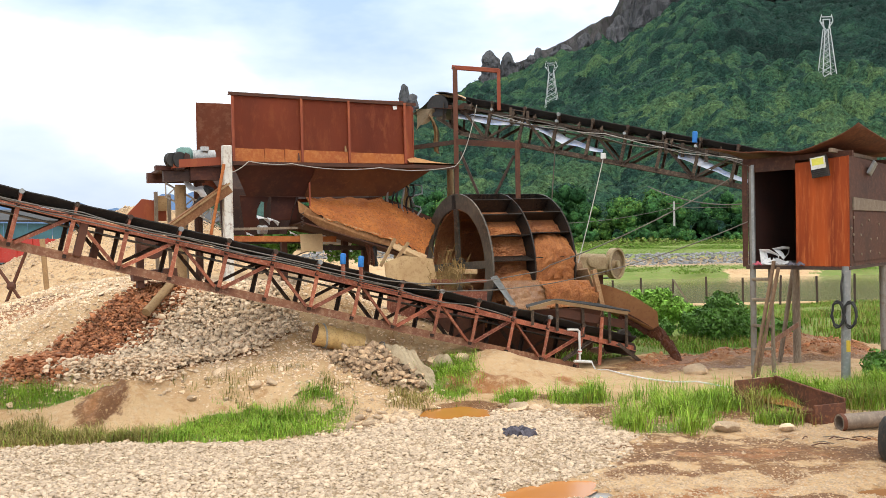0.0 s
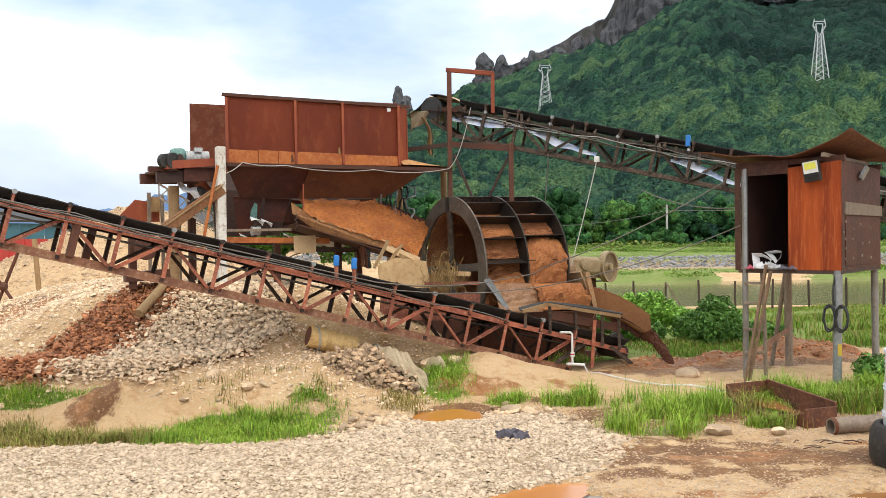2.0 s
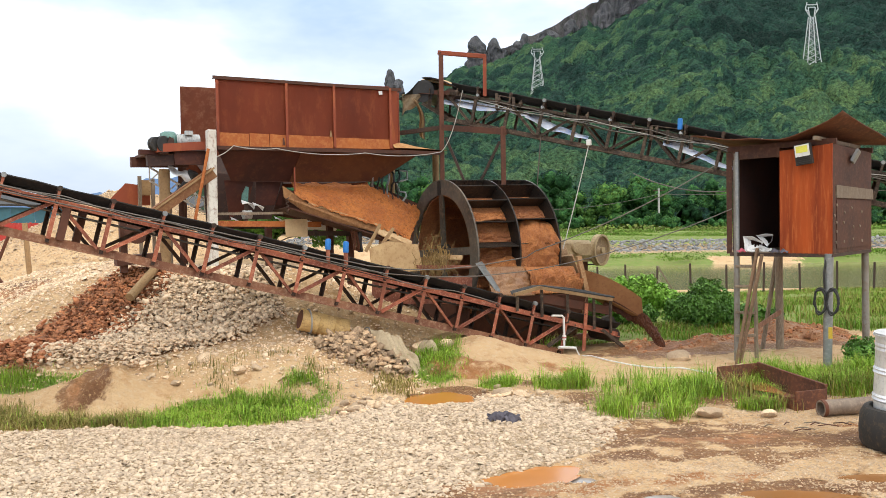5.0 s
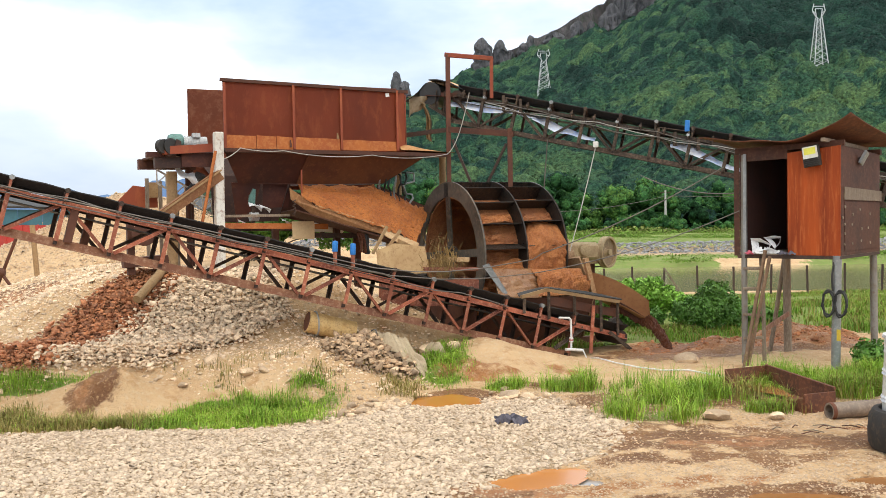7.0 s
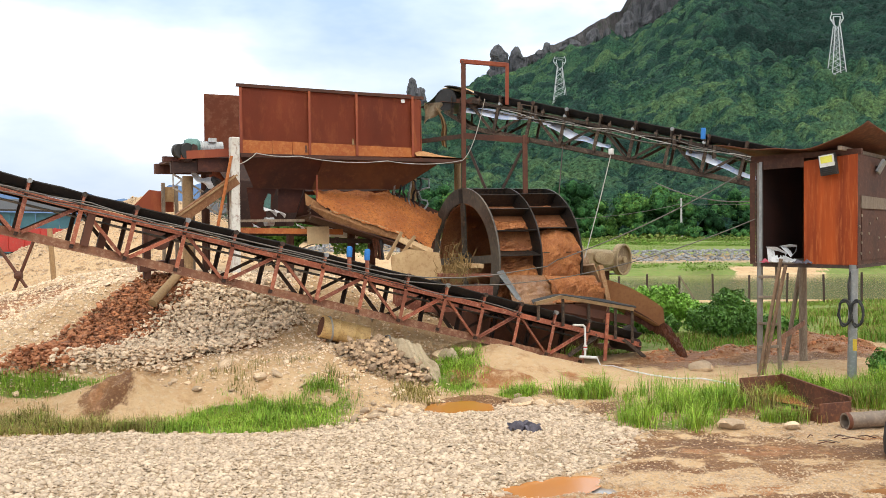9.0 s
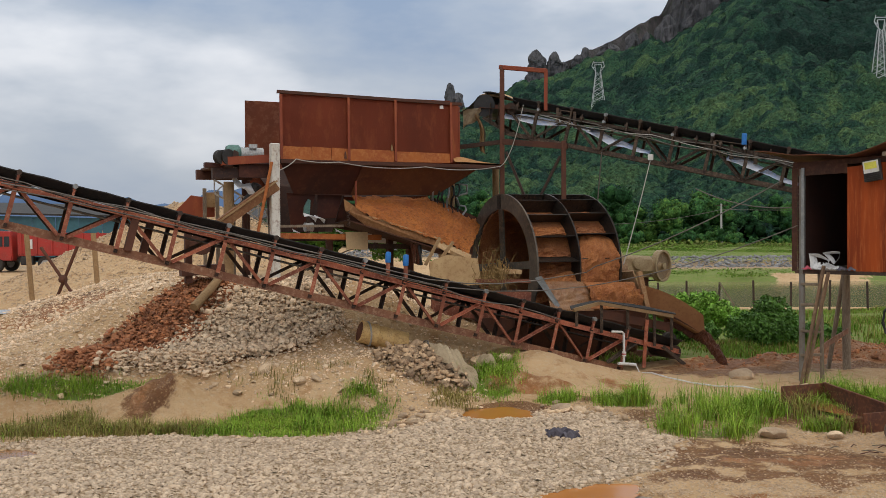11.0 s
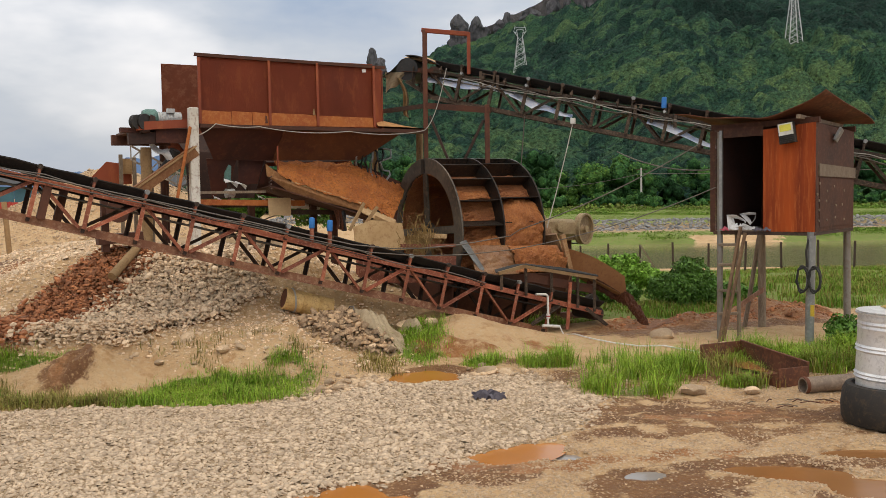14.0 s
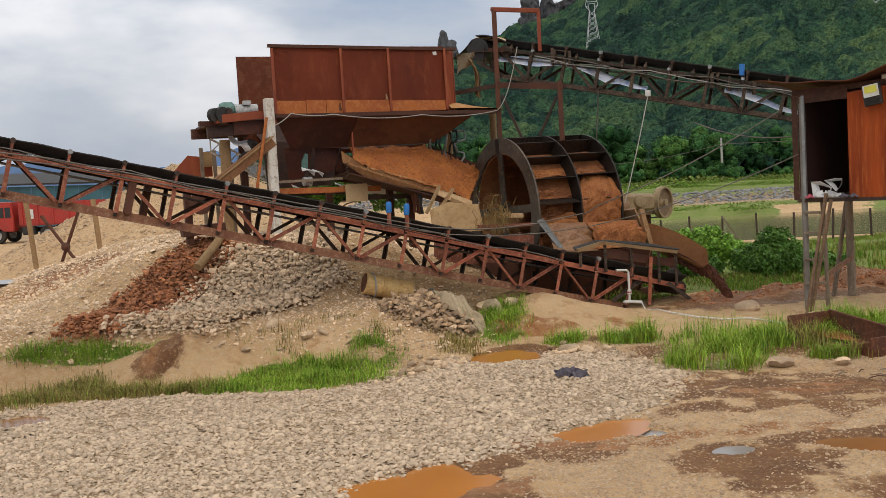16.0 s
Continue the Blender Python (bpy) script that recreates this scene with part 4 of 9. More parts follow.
# ---- belt conveyors ----
def build_conveyor(at, along, up, across, length, count, width, depth, colours, label, load, rail=0.2, tail=0.0, chord_paint=None, chord=0.125):
    """A truss conveyor. at: near end of the low chord; along: unit way up the slope; count: bays."""
    root = thing("belt_conveyor", at, label, "conveyor", "belt conveyors of the plant")
    near, far = colours
    chord_paint = chord_paint or near

    def loc(x, y, z):
        return at + along * x + up * y + across * z

    pitch = length / count
    # the far side repeats the truss in darker steel, its shade painted in
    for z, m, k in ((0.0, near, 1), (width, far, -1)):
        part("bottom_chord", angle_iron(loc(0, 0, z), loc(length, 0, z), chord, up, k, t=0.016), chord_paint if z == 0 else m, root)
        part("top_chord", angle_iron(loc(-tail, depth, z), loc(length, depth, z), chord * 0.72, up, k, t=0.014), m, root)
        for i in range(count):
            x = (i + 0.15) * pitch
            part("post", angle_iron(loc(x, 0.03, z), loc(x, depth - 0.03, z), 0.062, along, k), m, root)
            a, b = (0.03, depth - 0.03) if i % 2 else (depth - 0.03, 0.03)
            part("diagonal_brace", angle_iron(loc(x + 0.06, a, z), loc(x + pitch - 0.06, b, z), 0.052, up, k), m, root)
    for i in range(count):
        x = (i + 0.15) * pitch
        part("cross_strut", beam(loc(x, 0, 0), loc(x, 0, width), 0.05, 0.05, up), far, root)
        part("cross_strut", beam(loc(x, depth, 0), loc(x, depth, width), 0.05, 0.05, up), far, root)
        # troughing idler: stands at both rails, three rollers
        br = bmesh.new()
        beam(loc(x, depth, 0.0), loc(x, depth + rail, -0.01), 0.035, 0.05, across, br)
        idl = part("idler_bracket", br, near, root)
        part("roller_cap", tube([loc(x, depth + rail, -0.045), loc(x, depth + rail, 0.03)], 0.038, 10), (TRUSS_GREY, GALV, TRUSS_FAR)[i % 3], idl)
        part("idler_bracket", beam(loc(x, depth, width), loc(x, depth + rail, width + 0.01), 0.035, 0.05, across), far, root)
        for a, b in (((depth + rail - 0.04, 0.03), (depth + 0.05, 0.25)), ((depth + 0.04, 0.26), (depth + 0.04, width - 0.26)), ((depth + 0.05, width - 0.25), (depth + rail - 0.04, width - 0.03))):
            part("roller", tube([loc(x, *a), loc(x, *b)], 0.04, 8), TRUSS_FAR, idl)
    prof = [(0.005, rail + 0.03), (0.12, rail * 0.62), (0.25, 0.095), (width - 0.25, 0.095), (width - 0.12, rail * 0.62), (width - 0.005, rail + 0.03)]
    nseg = count * 3

    def belt(u, v):
        k = v * (len(prof) - 1)
        i = min(int(k), len(prof) - 2)
        z = prof[i][0] + (prof[i + 1][0] - prof[i][0]) * (k - i)
        y = prof[i][1] + (prof[i + 1][1] - prof[i][1]) * (k - i)
        sagging = -0.012 * abs(math.sin(u * nseg / 3 * math.pi))
        return loc(-tail + u * (length + tail), depth + y + sagging, z)

    part("belt", sheet(nseg, len(prof) - 1, belt, 0.016), RUBBER, root, "black rubber conveyor belt")
    part("return_belt", beam(loc(0, depth - 0.13, width / 2), loc(length, depth - 0.13, width / 2), width - 0.12, 0.014, up), RUBBER, root)
    # drum at each end
    for x in (0.05 - tail, length):
        part("end_drum", tube([loc(x, depth - 0.03, 0.05), loc(x, depth - 0.03, width - 0.05)], 0.13, 18), TRUSS_FAR, root)
    if load:
        a0, a1, m, h = load

        def heap(u, v):
            bulge = h * (1 - (2 * v - 1) ** 2) * (0.75 + 0.5 * float(vnoise(u * 60, v * 3, 1.0, 3)) + 0.3 * float(vnoise(u * 200, v * 9, 1.0, 5)))
            return loc(a0 + (a1 - a0) * u, depth + 0.10 + max(bulge, 0.0) + (0.06 * abs(2 * v - 1)), 0.12 + (width - 0.24) * v)

        part("load", sheet(140, 10, heap), m, root, "sand and gravel riding on the belt")
    return root, loc


ALPHA = math.atan(0.2635)
alongA = (-E1 * math.cos(ALPHA) + V((0, 0, 1)) * math.sin(ALPHA)).normalized()
upA = (E1 * math.sin(ALPHA) + V((0, 0, 1)) * math.cos(ALPHA)).normalized()
WA = 0.78
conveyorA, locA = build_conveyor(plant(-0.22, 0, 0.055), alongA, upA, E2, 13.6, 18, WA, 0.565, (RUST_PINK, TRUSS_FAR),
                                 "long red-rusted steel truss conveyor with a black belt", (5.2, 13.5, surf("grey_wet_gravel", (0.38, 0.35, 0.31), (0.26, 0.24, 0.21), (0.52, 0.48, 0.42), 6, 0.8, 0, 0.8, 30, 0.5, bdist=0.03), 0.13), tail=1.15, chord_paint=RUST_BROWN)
# stout double stand below the middle
for x in (8.75, 9.02):
    part("stand_leg", beam(locA(x, 0.04, 0.02 if x > 9 else 0.4), locA(x, 0.54, 0.02 if x > 9 else 0.4), 0.11, 0.11, alongA), RUST_DARK, conveyorA)
# loading skirt over the low end: timber and plate
for (s0, z0), (s1, z1) in (((-1.32, 1.20), (-0.78, 1.30)), ((-0.78, 1.30), (0.86, 0.99))):
    part("skirt_rail", beam(plant(s0, -0.03, z0), plant(s1, -0.03, z1), 0.05, 0.06), TIMBER_TAN, conveyorA, "muddy tan rail of the loading skirt")
part("skirt_cover", sheet(10, 3, lambda u, v: plant(-1.35 + 2.3 * u, 0.0 + 0.05 * v, (1.22 + 0.5 * u if u < 0.25 else 1.345 - 0.42 * (u - 0.25)) + 0.035 * v + 0.015 * math.sin(9 * u + 2 * v) * v), 0.02), RUBBER, conveyorA, "black rubber flap over the loading end")
for s, z1 in ((-1.25, 1.20), (-0.72, 1.28), (-0.15, 1.18), (0.45, 1.05), (0.84, 0.98)):
    zb = 0.62 - 0.2635 * s
    part("skirt_post", angle_iron(plant(s, -0.02, zb - 0.05), plant(s, -0.02, z1), 0.055, (1, 0, 0)), TRUSS_GREY, conveyorA)
for s0, s1, zt, zb in ((-0.68, 0.82, 1.12, 0.90),):
    part("skirt_board", plate([plant(s0, 0.05, zt + 0.06), plant(s1, 0.05, zt - 0.26), plant(s1, 0.04, zb - 0.20), plant(s0, 0.04, zb + 0.12)], 0.03), RUST_DARK, conveyorA, "muddy board of the loading skirt")
part("tail_brace", angle_iron(plant(0.62, -0.02, 0.44), plant(1.15, -0.1, 0.02), 0.06), TRUSS_GREY, conveyorA)
part("tail_brace", angle_iron(plant(0.05, -0.02, 0.55), plant(-0.6, -0.02, 0.22), 0.06), TRUSS_GREY, conveyorA)
part("tail_post", angle_iron(plant(0.2, -0.02, 0.06), plant(0.28, -0.02, 0.95), 0.07, (1, 0, 0)), RUST_PINK, conveyorA)

# upper conveyor, feeding the hopper
BT = radians(-20)
F1, F2 = V((math.cos(BT), math.sin(BT), 0)), V((-math.sin(BT), math.cos(BT), 0))
HEAD = V((-0.05, 21.0, 0))


def upper(s, w, z):
    return HEAD + F1 * s + F2 * w + V((0, 0, z))


BETA = math.atan(0.232)
LB = 11.6
alongB = (-F1 * math.cos(BETA) + V((0, 0, 1)) * math.sin(BETA)).normalized()
upB = (F1 * math.sin(BETA) + V((0, 0, 1)) * math.cos(BETA)).normalized()
s_low = 0.45 + LB * math.cos(BETA)
conveyorB, locB = build_conveyor(upper(s_low, 0, 4.80 - 0.232 * s_low), alongB, upB, F2, LB, 16, 0.8, 0.55, (TRUSS_GREY, TRUSS_FAR),
                                 "long weathered steel truss conveyor climbing to the hopper", (0.3, LB, WET_SAND, 0.10), chord=0.09)
# head frame past the truss
for w in (0.0, 0.8):
    part("head_frame", angle_iron(upper(0.6, w, 5.22), upper(-0.12, w, 5.30), 0.09), RUST_DARK, conveyorB)
    part("head_frame", angle_iron(upper(0.5, w, 4.70), upper(-0.05, w, 5.05), 0.07), TRUSS_GREY, conveyorB)
    part("head_post", angle_iron(upper(0.12, w, 4.95), upper(0.16, w, 5.35), 0.07, (1, 0, 0)), TRUSS_GREY, conveyorB)
    part("head_post", angle_iron(upper(0.3, w, 4.85), upper(0.34, w, 5.32), 0.05, (1, 0, 0)), TRUSS_GREY, conveyorB)
part("head_drum", tube([upper(-0.02, 0.02, 5.30), upper(-0.02, 0.78, 5.30)], 0.24, 22), RUBBER, conveyorB, "belt wrapped round the head drum")
part("head_belt", sheet(8, 1, lambda u, v: upper(0.7 - 0.75 * u, 0.02 + 0.76 * v, 5.36 + 0.24 * math.sin(u * 1.7)), 0.02), RUBBER, conveyorB)
# hood and torn sheets hanging between the head and the hopper
bm = sheet(8, 4, lambda u, v: upper(-0.62 + 0.5 * u, 0.0 + 0.8 * v, 5.16 + 0.36 * u - 0.05 * math.sin(math.pi * u)))
bmesh.ops.solidify(bm, geom=list(bm.faces), thickness=0.01)
part("hood_sheet", bm, RUBBER, conveyorB)
bm = sheet(10, 12, lambda u, v: upper(-0.52 + 0.44 * u, 0.02 + 0.05 * math.sin(5 * u + 3 * v), 5.26 - 0.02 * u - (0.46 - 0.30 * u) * v + 0.03 * math.sin(8 * u) * v))
bmesh.ops.solidify(bm, geom=list(bm.faces), thickness=0.012)
smooth(part("torn_sheet", bm, TARP_TAN, conveyorB, "pale muddy sheet guiding the falling sand"), 1.2)
for w0, dx, m in ((-0.04, 0.0, TIMBER_TAN), (0.2, -0.06, TIMBER)):
    bm = sheet(4, 16, lambda u, v, w0=w0, dx=dx: upper(dx - 0.27 + 0.10 * u + 0.26 * math.sin(2.2 * v) - 0.22 * v * v * math.sin(3.0 * v), w0 + 0.05 * math.sin(6 * u), 5.16 - 0.84 * v - 0.05 * u))
    bmesh.ops.solidify(bm, geom=list(bm.faces), thickness=0.015)
    smooth(part("curled_strip", bm, m, conveyorB, "curled brown rubber strip hanging at the head"), 1.2)
# heap of sand on the head
part("head_sand", sheet(14, 8, lambda u, v: upper(-0.15 + 1.1 * u, 0.12 + 0.56 * v, 5.56 - 0.22 * u + 0.11 * math.sin(math.pi * v) * math.sin(math.pi * min(1, u * 1.2 + 0.1)))), PALE_SAND, conveyorB, "heap of pale sand at the head of the belt")
for i, (s, hgt) in enumerate(((1.62, 0.16), (1.98, 0.15), (4.78, 0.13), (5.55, 0.10), (5.1, 0.12))):
    z = 5.40 - 0.25 * s
    part("guide_stub", beam(upper(s, -0.02, z - 0.15), upper(s, -0.02, z + hgt), 0.07, 0.06, (1, 0, 0)), TRUSS_GREY, conveyorB)
part("guide_bar", tube([upper(1.62, 0.0, 5.12), upper(1.98, 0.0, 5.04)], 0.012, 6), TRUSS_GREY, conveyorB)
part("guide_bar", tube([upper(4.78, 0.0, 4.35), upper(5.4, 0.0, 4.24)], 0.012, 6), TRUSS_GREY, conveyorB)

# idler brackets and roller ends showing along the near edge of the belt
for i in range(13):
    s = 0.75 + 0.46 * i
    z = 5.35 - 0.232 * s
    part("idler_bracket", beam(upper(s, -0.05, z - 0.03), upper(s + 0.03, -0.07, z + 0.13), 0.05, 0.025, (1, 0, 0)), TRUSS_GREY, conveyorB)
    part("roller_end", tube([upper(s + 0.01, -0.09, z + 0.07), upper(s + 0.01, 0.02, z + 0.05)], 0.032, 10), GALV if i % 3 == 1 else TRUSS_GREY, conveyorB)

blue_can = thing("plastic_box", upper(5.38, 0.0, 4.26), "small blue plastic switch box on the conveyor rail", "box")
part("box_body", beam(upper(5.34, -0.02, 4.24), upper(5.35, -0.02, 4.46), 0.12, 0.09, F1, bevel=0.008), BLUE, blue_can)

# gantry over the head of the upper conveyor
gantry = thing("gantry_frame", upper(0.42, -0.12, 2.2), "tall rusted steel portal frame carrying the conveyor head", "frame")
part("column", beam(upper(0.41, -0.12, 1.0), upper(0.44, -0.12, 6.08), 0.10, 0.10, (1, 0, 0), bevel=0.01), RUST_DARK, gantry)
part("column", beam(upper(1.77, -0.12, 0.6), upper(1.77, -0.12, 4.46), 0.10, 0.10, (1, 0, 0), bevel=0.01), RUST_DARK, gantry)
part("top_beam", beam(upper(0.38, -0.12, 6.07), upper(1.42, -0.12, 5.92), 0.09, 0.09, bevel=0.008), RUST_PANEL, gantry, "red rusted crossbar")
part("drop_post", beam(upper(1.40, -0.12, 5.93), upper(1.39, -0.12, 5.1), 0.08, 0.07, (1, 0, 0)), RUST_PANEL, gantry)
part("lower_beam", beam(upper(0.40, -0.12, 4.50), upper(1.85, -0.12, 4.34), 0.10, 0.12), RUST_DARK, gantry)
part("lower_beam", beam(upper(-0.6, -0.05, 4.42), upper(0.42, -0.05, 4.50), 0.08, 0.09), TRUSS_FAR, gantry)
part("knee_brace", beam(upper(0.52, -0.12, 4.28), upper(0.98, -0.12, 3.2), 0.05, 0.05), TRUSS_FAR, gantry)
part("knee_brace", beam(upper(1.70, -0.12, 4.15), upper(1.2, -0.12, 3.2), 0.05, 0.05), TRUSS_FAR, gantry)

# plastic sheeting tucked inside the truss
for pts in (((0.4, 5.07), (1.2, 4.93), (1.9, 4.80), (2.3, 4.68)), ((2.2, 4.70), (2.7, 4.45), (3.1, 4.30), (3.5, 4.17)), ((5.0, 4.02), (5.45, 3.88), (5.9, 3.62), (6.4, 3.44))):
    sh = thing("plastic_sheeting", upper(pts[0][0], 0.3, pts[0][1]), "strip of blue and white plastic sheeting laid in the conveyor truss", "sheeting", "sheeting in the truss")

    def fold(u, v, pts=pts):
        s = np.interp(u, np.linspace(0, 1, 4), [p[0] for p in pts])
        z = np.interp(u, np.linspace(0, 1, 4), [p[1] for p in pts])
        wide = 0.5 + 0.5 * math.sin(math.pi * min(1, u * 1.3 + 0.12))
        return upper(float(s), 0.03 + 0.16 * v + 0.02 * math.sin(9 * u), float(z) + 0.17 * wide * (v - 0.5) + 0.015 * math.sin(14 * u + 5 * v))
    smooth(part("sheet", sheet(28, 5, fold, 0.006), TARP, sh), 1.5)


# ---- feed hopper ----
HW = 3.42          # front face behind the conveyor
HB = 5.6           # back face
hopper = thing("feed_hopper", plant(-3.8, 4.4, 1.5), "big rust-red steel feed hopper on legs", "hopper")


def wavy(s0, s1, w, z0, z1, lean=0.0):
    """A slightly buckled sheet in the hopper's long direction."""
    def f(u, v):
        s, z = s0 + (s1 - s0) * u, z0 + (z1 - z0) * v
        return plant(s, w + lean * v + 0.018 * math.sin(3.1 * s + 2 * v) * math.sin(math.pi * v), z)
    bm = sheet(16, 8, f)
    bmesh.ops.solidify(bm, geom=list(bm.faces), thickness=0.012)
    return bm


for s0, s1 in ((-5.72, -4.34), (-4.33, -3.36), (-3.35, -2.12)):
    smooth(part("front_panel", wavy(s0, s1, HW, 4.02, 5.30), RUST_PANEL, hopper))
part("top_rim", angle_iron(plant(-5.78, HW - 0.02, 5.31), plant(-1.86, HW - 0.02, 5.24), 0.06), RUST_DARK, hopper)
for s in (-5.70, -4.34, -3.35, -2.12):
    part("stiffener", beam(plant(s, HW - 0.045, 4.03), plant(s, HW - 0.035, 5.26), 0.03, 0.05, E1), RUST_PANEL, hopper)
part("corner_panel", plate([plant(-2.10, HW - 0.02, 4.02), plant(-1.88, HW + 0.12, 4.0), plant(-1.88, HW + 0.12, 5.24), plant(-2.10, HW - 0.02, 5.24)], 0.012), RUST_PANEL, hopper)
# paler band along the foot of the front, patched with plates
for s0, s1, z1 in ((-5.68, -5.10, 4.28), (-5.09, -4.70, 4.28), (-4.69, -4.36, 4.27), (-4.31, -3.38, 4.26), (-3.32, -2.14, 4.23)):
    part("foot_plate", plate([plant(s0, HW - 0.03, 4.02), plant(s1, HW - 0.03, 4.015), plant(s1, HW - 0.025, z1 - 0.02), plant(s0, HW - 0.025, z1)], 0.010), RUST_ORANGE, hopper, "orange rusted patch plate")
for s, z0, z1 in ((-4.44, 4.06, 4.2), (-3.46, 4.24, 4.36)):
    part("torn_tab", plate([plant(s, HW - 0.05, z0), plant(s + 0.05, HW - 0.06, z0), plant(s + 0.03, HW - 0.05, z1), plant(s + 0.005, HW - 0.05, z1)], 0.01), TIMBER_TAN if s > -4 else RUST_DARK, hopper)
part("paint_scrap", plate([plant(-2.36, HW - 0.02, 5.12), plant(-2.28, HW - 0.02, 5.13), plant(-2.29, HW - 0.02, 5.20), plant(-2.37, HW - 0.02, 5.19)], 0.006), WHITE_PVC, hopper)
smooth(part("back_panel", wavy(-5.88, -1.7, HB, 3.3, 5.40), surf("dusty_rust", (0.24, 0.075, 0.035), (0.17, 0.052, 0.027), (0.34, 0.16, 0.09), 1.0, 0.85, 0, 0.2, 30, 0.4), hopper))
part("end_panel", plate([plant(-1.86, HW + 0.1, 4.0), plant(-1.70, HB, 4.0), plant(-1.70, HB, 5.2), plant(-1.86, HW + 0.1, 5.2)], 0.014), RUST_PANEL, hopper)
# deck flange round the foot
part("deck_flange", beam(plant(-5.74, HW - 0.05, 3.985), plant(-1.0, HW - 0.05, 3.945), 0.18, 0.07), RUST_DARK, hopper)
part("deck_flange", beam(plant(-5.78, HW, 3.98), plant(-5.95, HB, 3.98), 0.14, 0.08), RUST_DARK, hopper)
part("spill_sheet", plate([plant(-2.0, HW - 0.1, 3.99), plant(-1.0, HW - 0.1, 3.97), plant(-0.35, HB - 0.6, 4.02), plant(-0.9, HB - 0.4, 4.0), plant(-2.0, HB - 0.5, 4.0)], 0.02), RUST_DARK, hopper)
part("spilled_sand", sheet(18, 10, lambda u, v: plant(-2.06 + 1.25 * u, HW - 0.10 + 1.3 * v, 3.99 + 0.02 + 0.20 * (1 - u) ** 1.1 * (0.75 + 0.25 * math.sin(5 * v + 3 * u)) * min(1, 5 * v + 0.2))), surf("spilled_orange_sand", (0.52, 0.27, 0.10), (0.40, 0.19, 0.07), (0.58, 0.36, 0.17), 5, 0.85, 0, 0.8, 40, 0.4, bdist=0.03), hopper, "fan of pale orange sand spilled on the deck")
# tapering lower walls, the shade under the deck put into their dark colours
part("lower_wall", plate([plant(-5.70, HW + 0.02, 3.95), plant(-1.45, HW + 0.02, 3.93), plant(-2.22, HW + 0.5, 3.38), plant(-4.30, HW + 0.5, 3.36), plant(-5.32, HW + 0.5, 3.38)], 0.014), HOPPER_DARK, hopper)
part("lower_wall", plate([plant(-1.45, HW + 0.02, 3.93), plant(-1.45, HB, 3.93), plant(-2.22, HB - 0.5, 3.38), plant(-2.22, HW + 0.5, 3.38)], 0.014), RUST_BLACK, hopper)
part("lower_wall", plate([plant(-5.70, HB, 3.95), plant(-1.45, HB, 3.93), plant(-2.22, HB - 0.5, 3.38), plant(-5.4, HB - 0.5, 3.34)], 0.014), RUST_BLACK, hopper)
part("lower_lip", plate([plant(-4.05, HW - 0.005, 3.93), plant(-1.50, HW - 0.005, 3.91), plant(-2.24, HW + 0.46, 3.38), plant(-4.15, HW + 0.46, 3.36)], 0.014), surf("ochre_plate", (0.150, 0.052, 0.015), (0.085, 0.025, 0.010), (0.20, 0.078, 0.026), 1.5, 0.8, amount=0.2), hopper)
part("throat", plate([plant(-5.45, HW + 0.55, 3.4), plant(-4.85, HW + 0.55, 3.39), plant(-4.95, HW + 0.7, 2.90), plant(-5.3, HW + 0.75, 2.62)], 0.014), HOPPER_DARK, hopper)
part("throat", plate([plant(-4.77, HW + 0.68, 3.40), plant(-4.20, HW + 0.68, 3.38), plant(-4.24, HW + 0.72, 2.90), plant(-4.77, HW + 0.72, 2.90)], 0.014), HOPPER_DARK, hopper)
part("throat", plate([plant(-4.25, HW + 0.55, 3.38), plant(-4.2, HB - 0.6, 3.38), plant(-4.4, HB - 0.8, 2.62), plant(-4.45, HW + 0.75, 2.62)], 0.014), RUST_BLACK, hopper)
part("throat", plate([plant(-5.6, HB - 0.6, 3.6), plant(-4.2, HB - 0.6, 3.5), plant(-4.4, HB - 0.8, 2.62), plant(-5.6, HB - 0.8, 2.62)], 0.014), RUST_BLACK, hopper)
part("hanger_strap", beam(plant(-4.23, HW - 0.1, 3.62), plant(-4.27, HW - 0.2, 2.92), 0.05, 0.02, E1), RUST_PANEL, hopper)
post_foot = [(-5.86, 3.28, WHITE_POST, 0.17, 1.2, 4.31), (-0.50, 4.55, TIMBER_TAN, 0.15, 0.1, 4.0), (-1.2, 5.4, TIMBER_TAN, 0.14, 0.3, 3.95), (-5.9, 5.5, RUST_DARK, 0.14, 1.2, 3.95)]
for s, w, m, a, z0, z1 in post_foot:
    if a < 0.16:
        smooth(part("leg", tube([plant(s, w, z0), plant(s + 0.02, w, z1)], a / 2, 12), m, hopper, "tan timber prop" if m is TIMBER_TAN else ""))
    else:
        part("leg", beam(plant(s - 0.02, w, z0), plant(s, w, z1), a, a, E1, bevel=0.015), m, hopper, "white-painted post with flaking paint")
part("floor_beam", beam(plant(-5.75, 3.5, 2.56), plant(-3.65, 3.5, 2.50), 0.12, 0.11), RUST_ORANGE, hopper)
part("floor_beam", beam(plant(-5.85, 3.6, 2.74), plant(-4.4, 3.6, 2.74), 0.08, 0.05), TIMBER, hopper)
part("floor_beam", beam(plant(-5.75, 5.2, 2.50), plant(-2.65, 5.2, 2.44), 0.12, 0.11), TRUSS_FAR, hopper)
for s in (-4.6, -3.3, -2.85):
    part("sub_post", beam(plant(s, 3.9, 1.2), plant(s, 3.9, 2.5), 0.12, 0.12, E1), RUST_DARK, hopper)
part("cross_beam", beam(plant(-3.9, 3.6, 2.33), plant(-2.8, 3.6, 2.30), 0.10, 0.10), TRUSS_FAR, hopper)

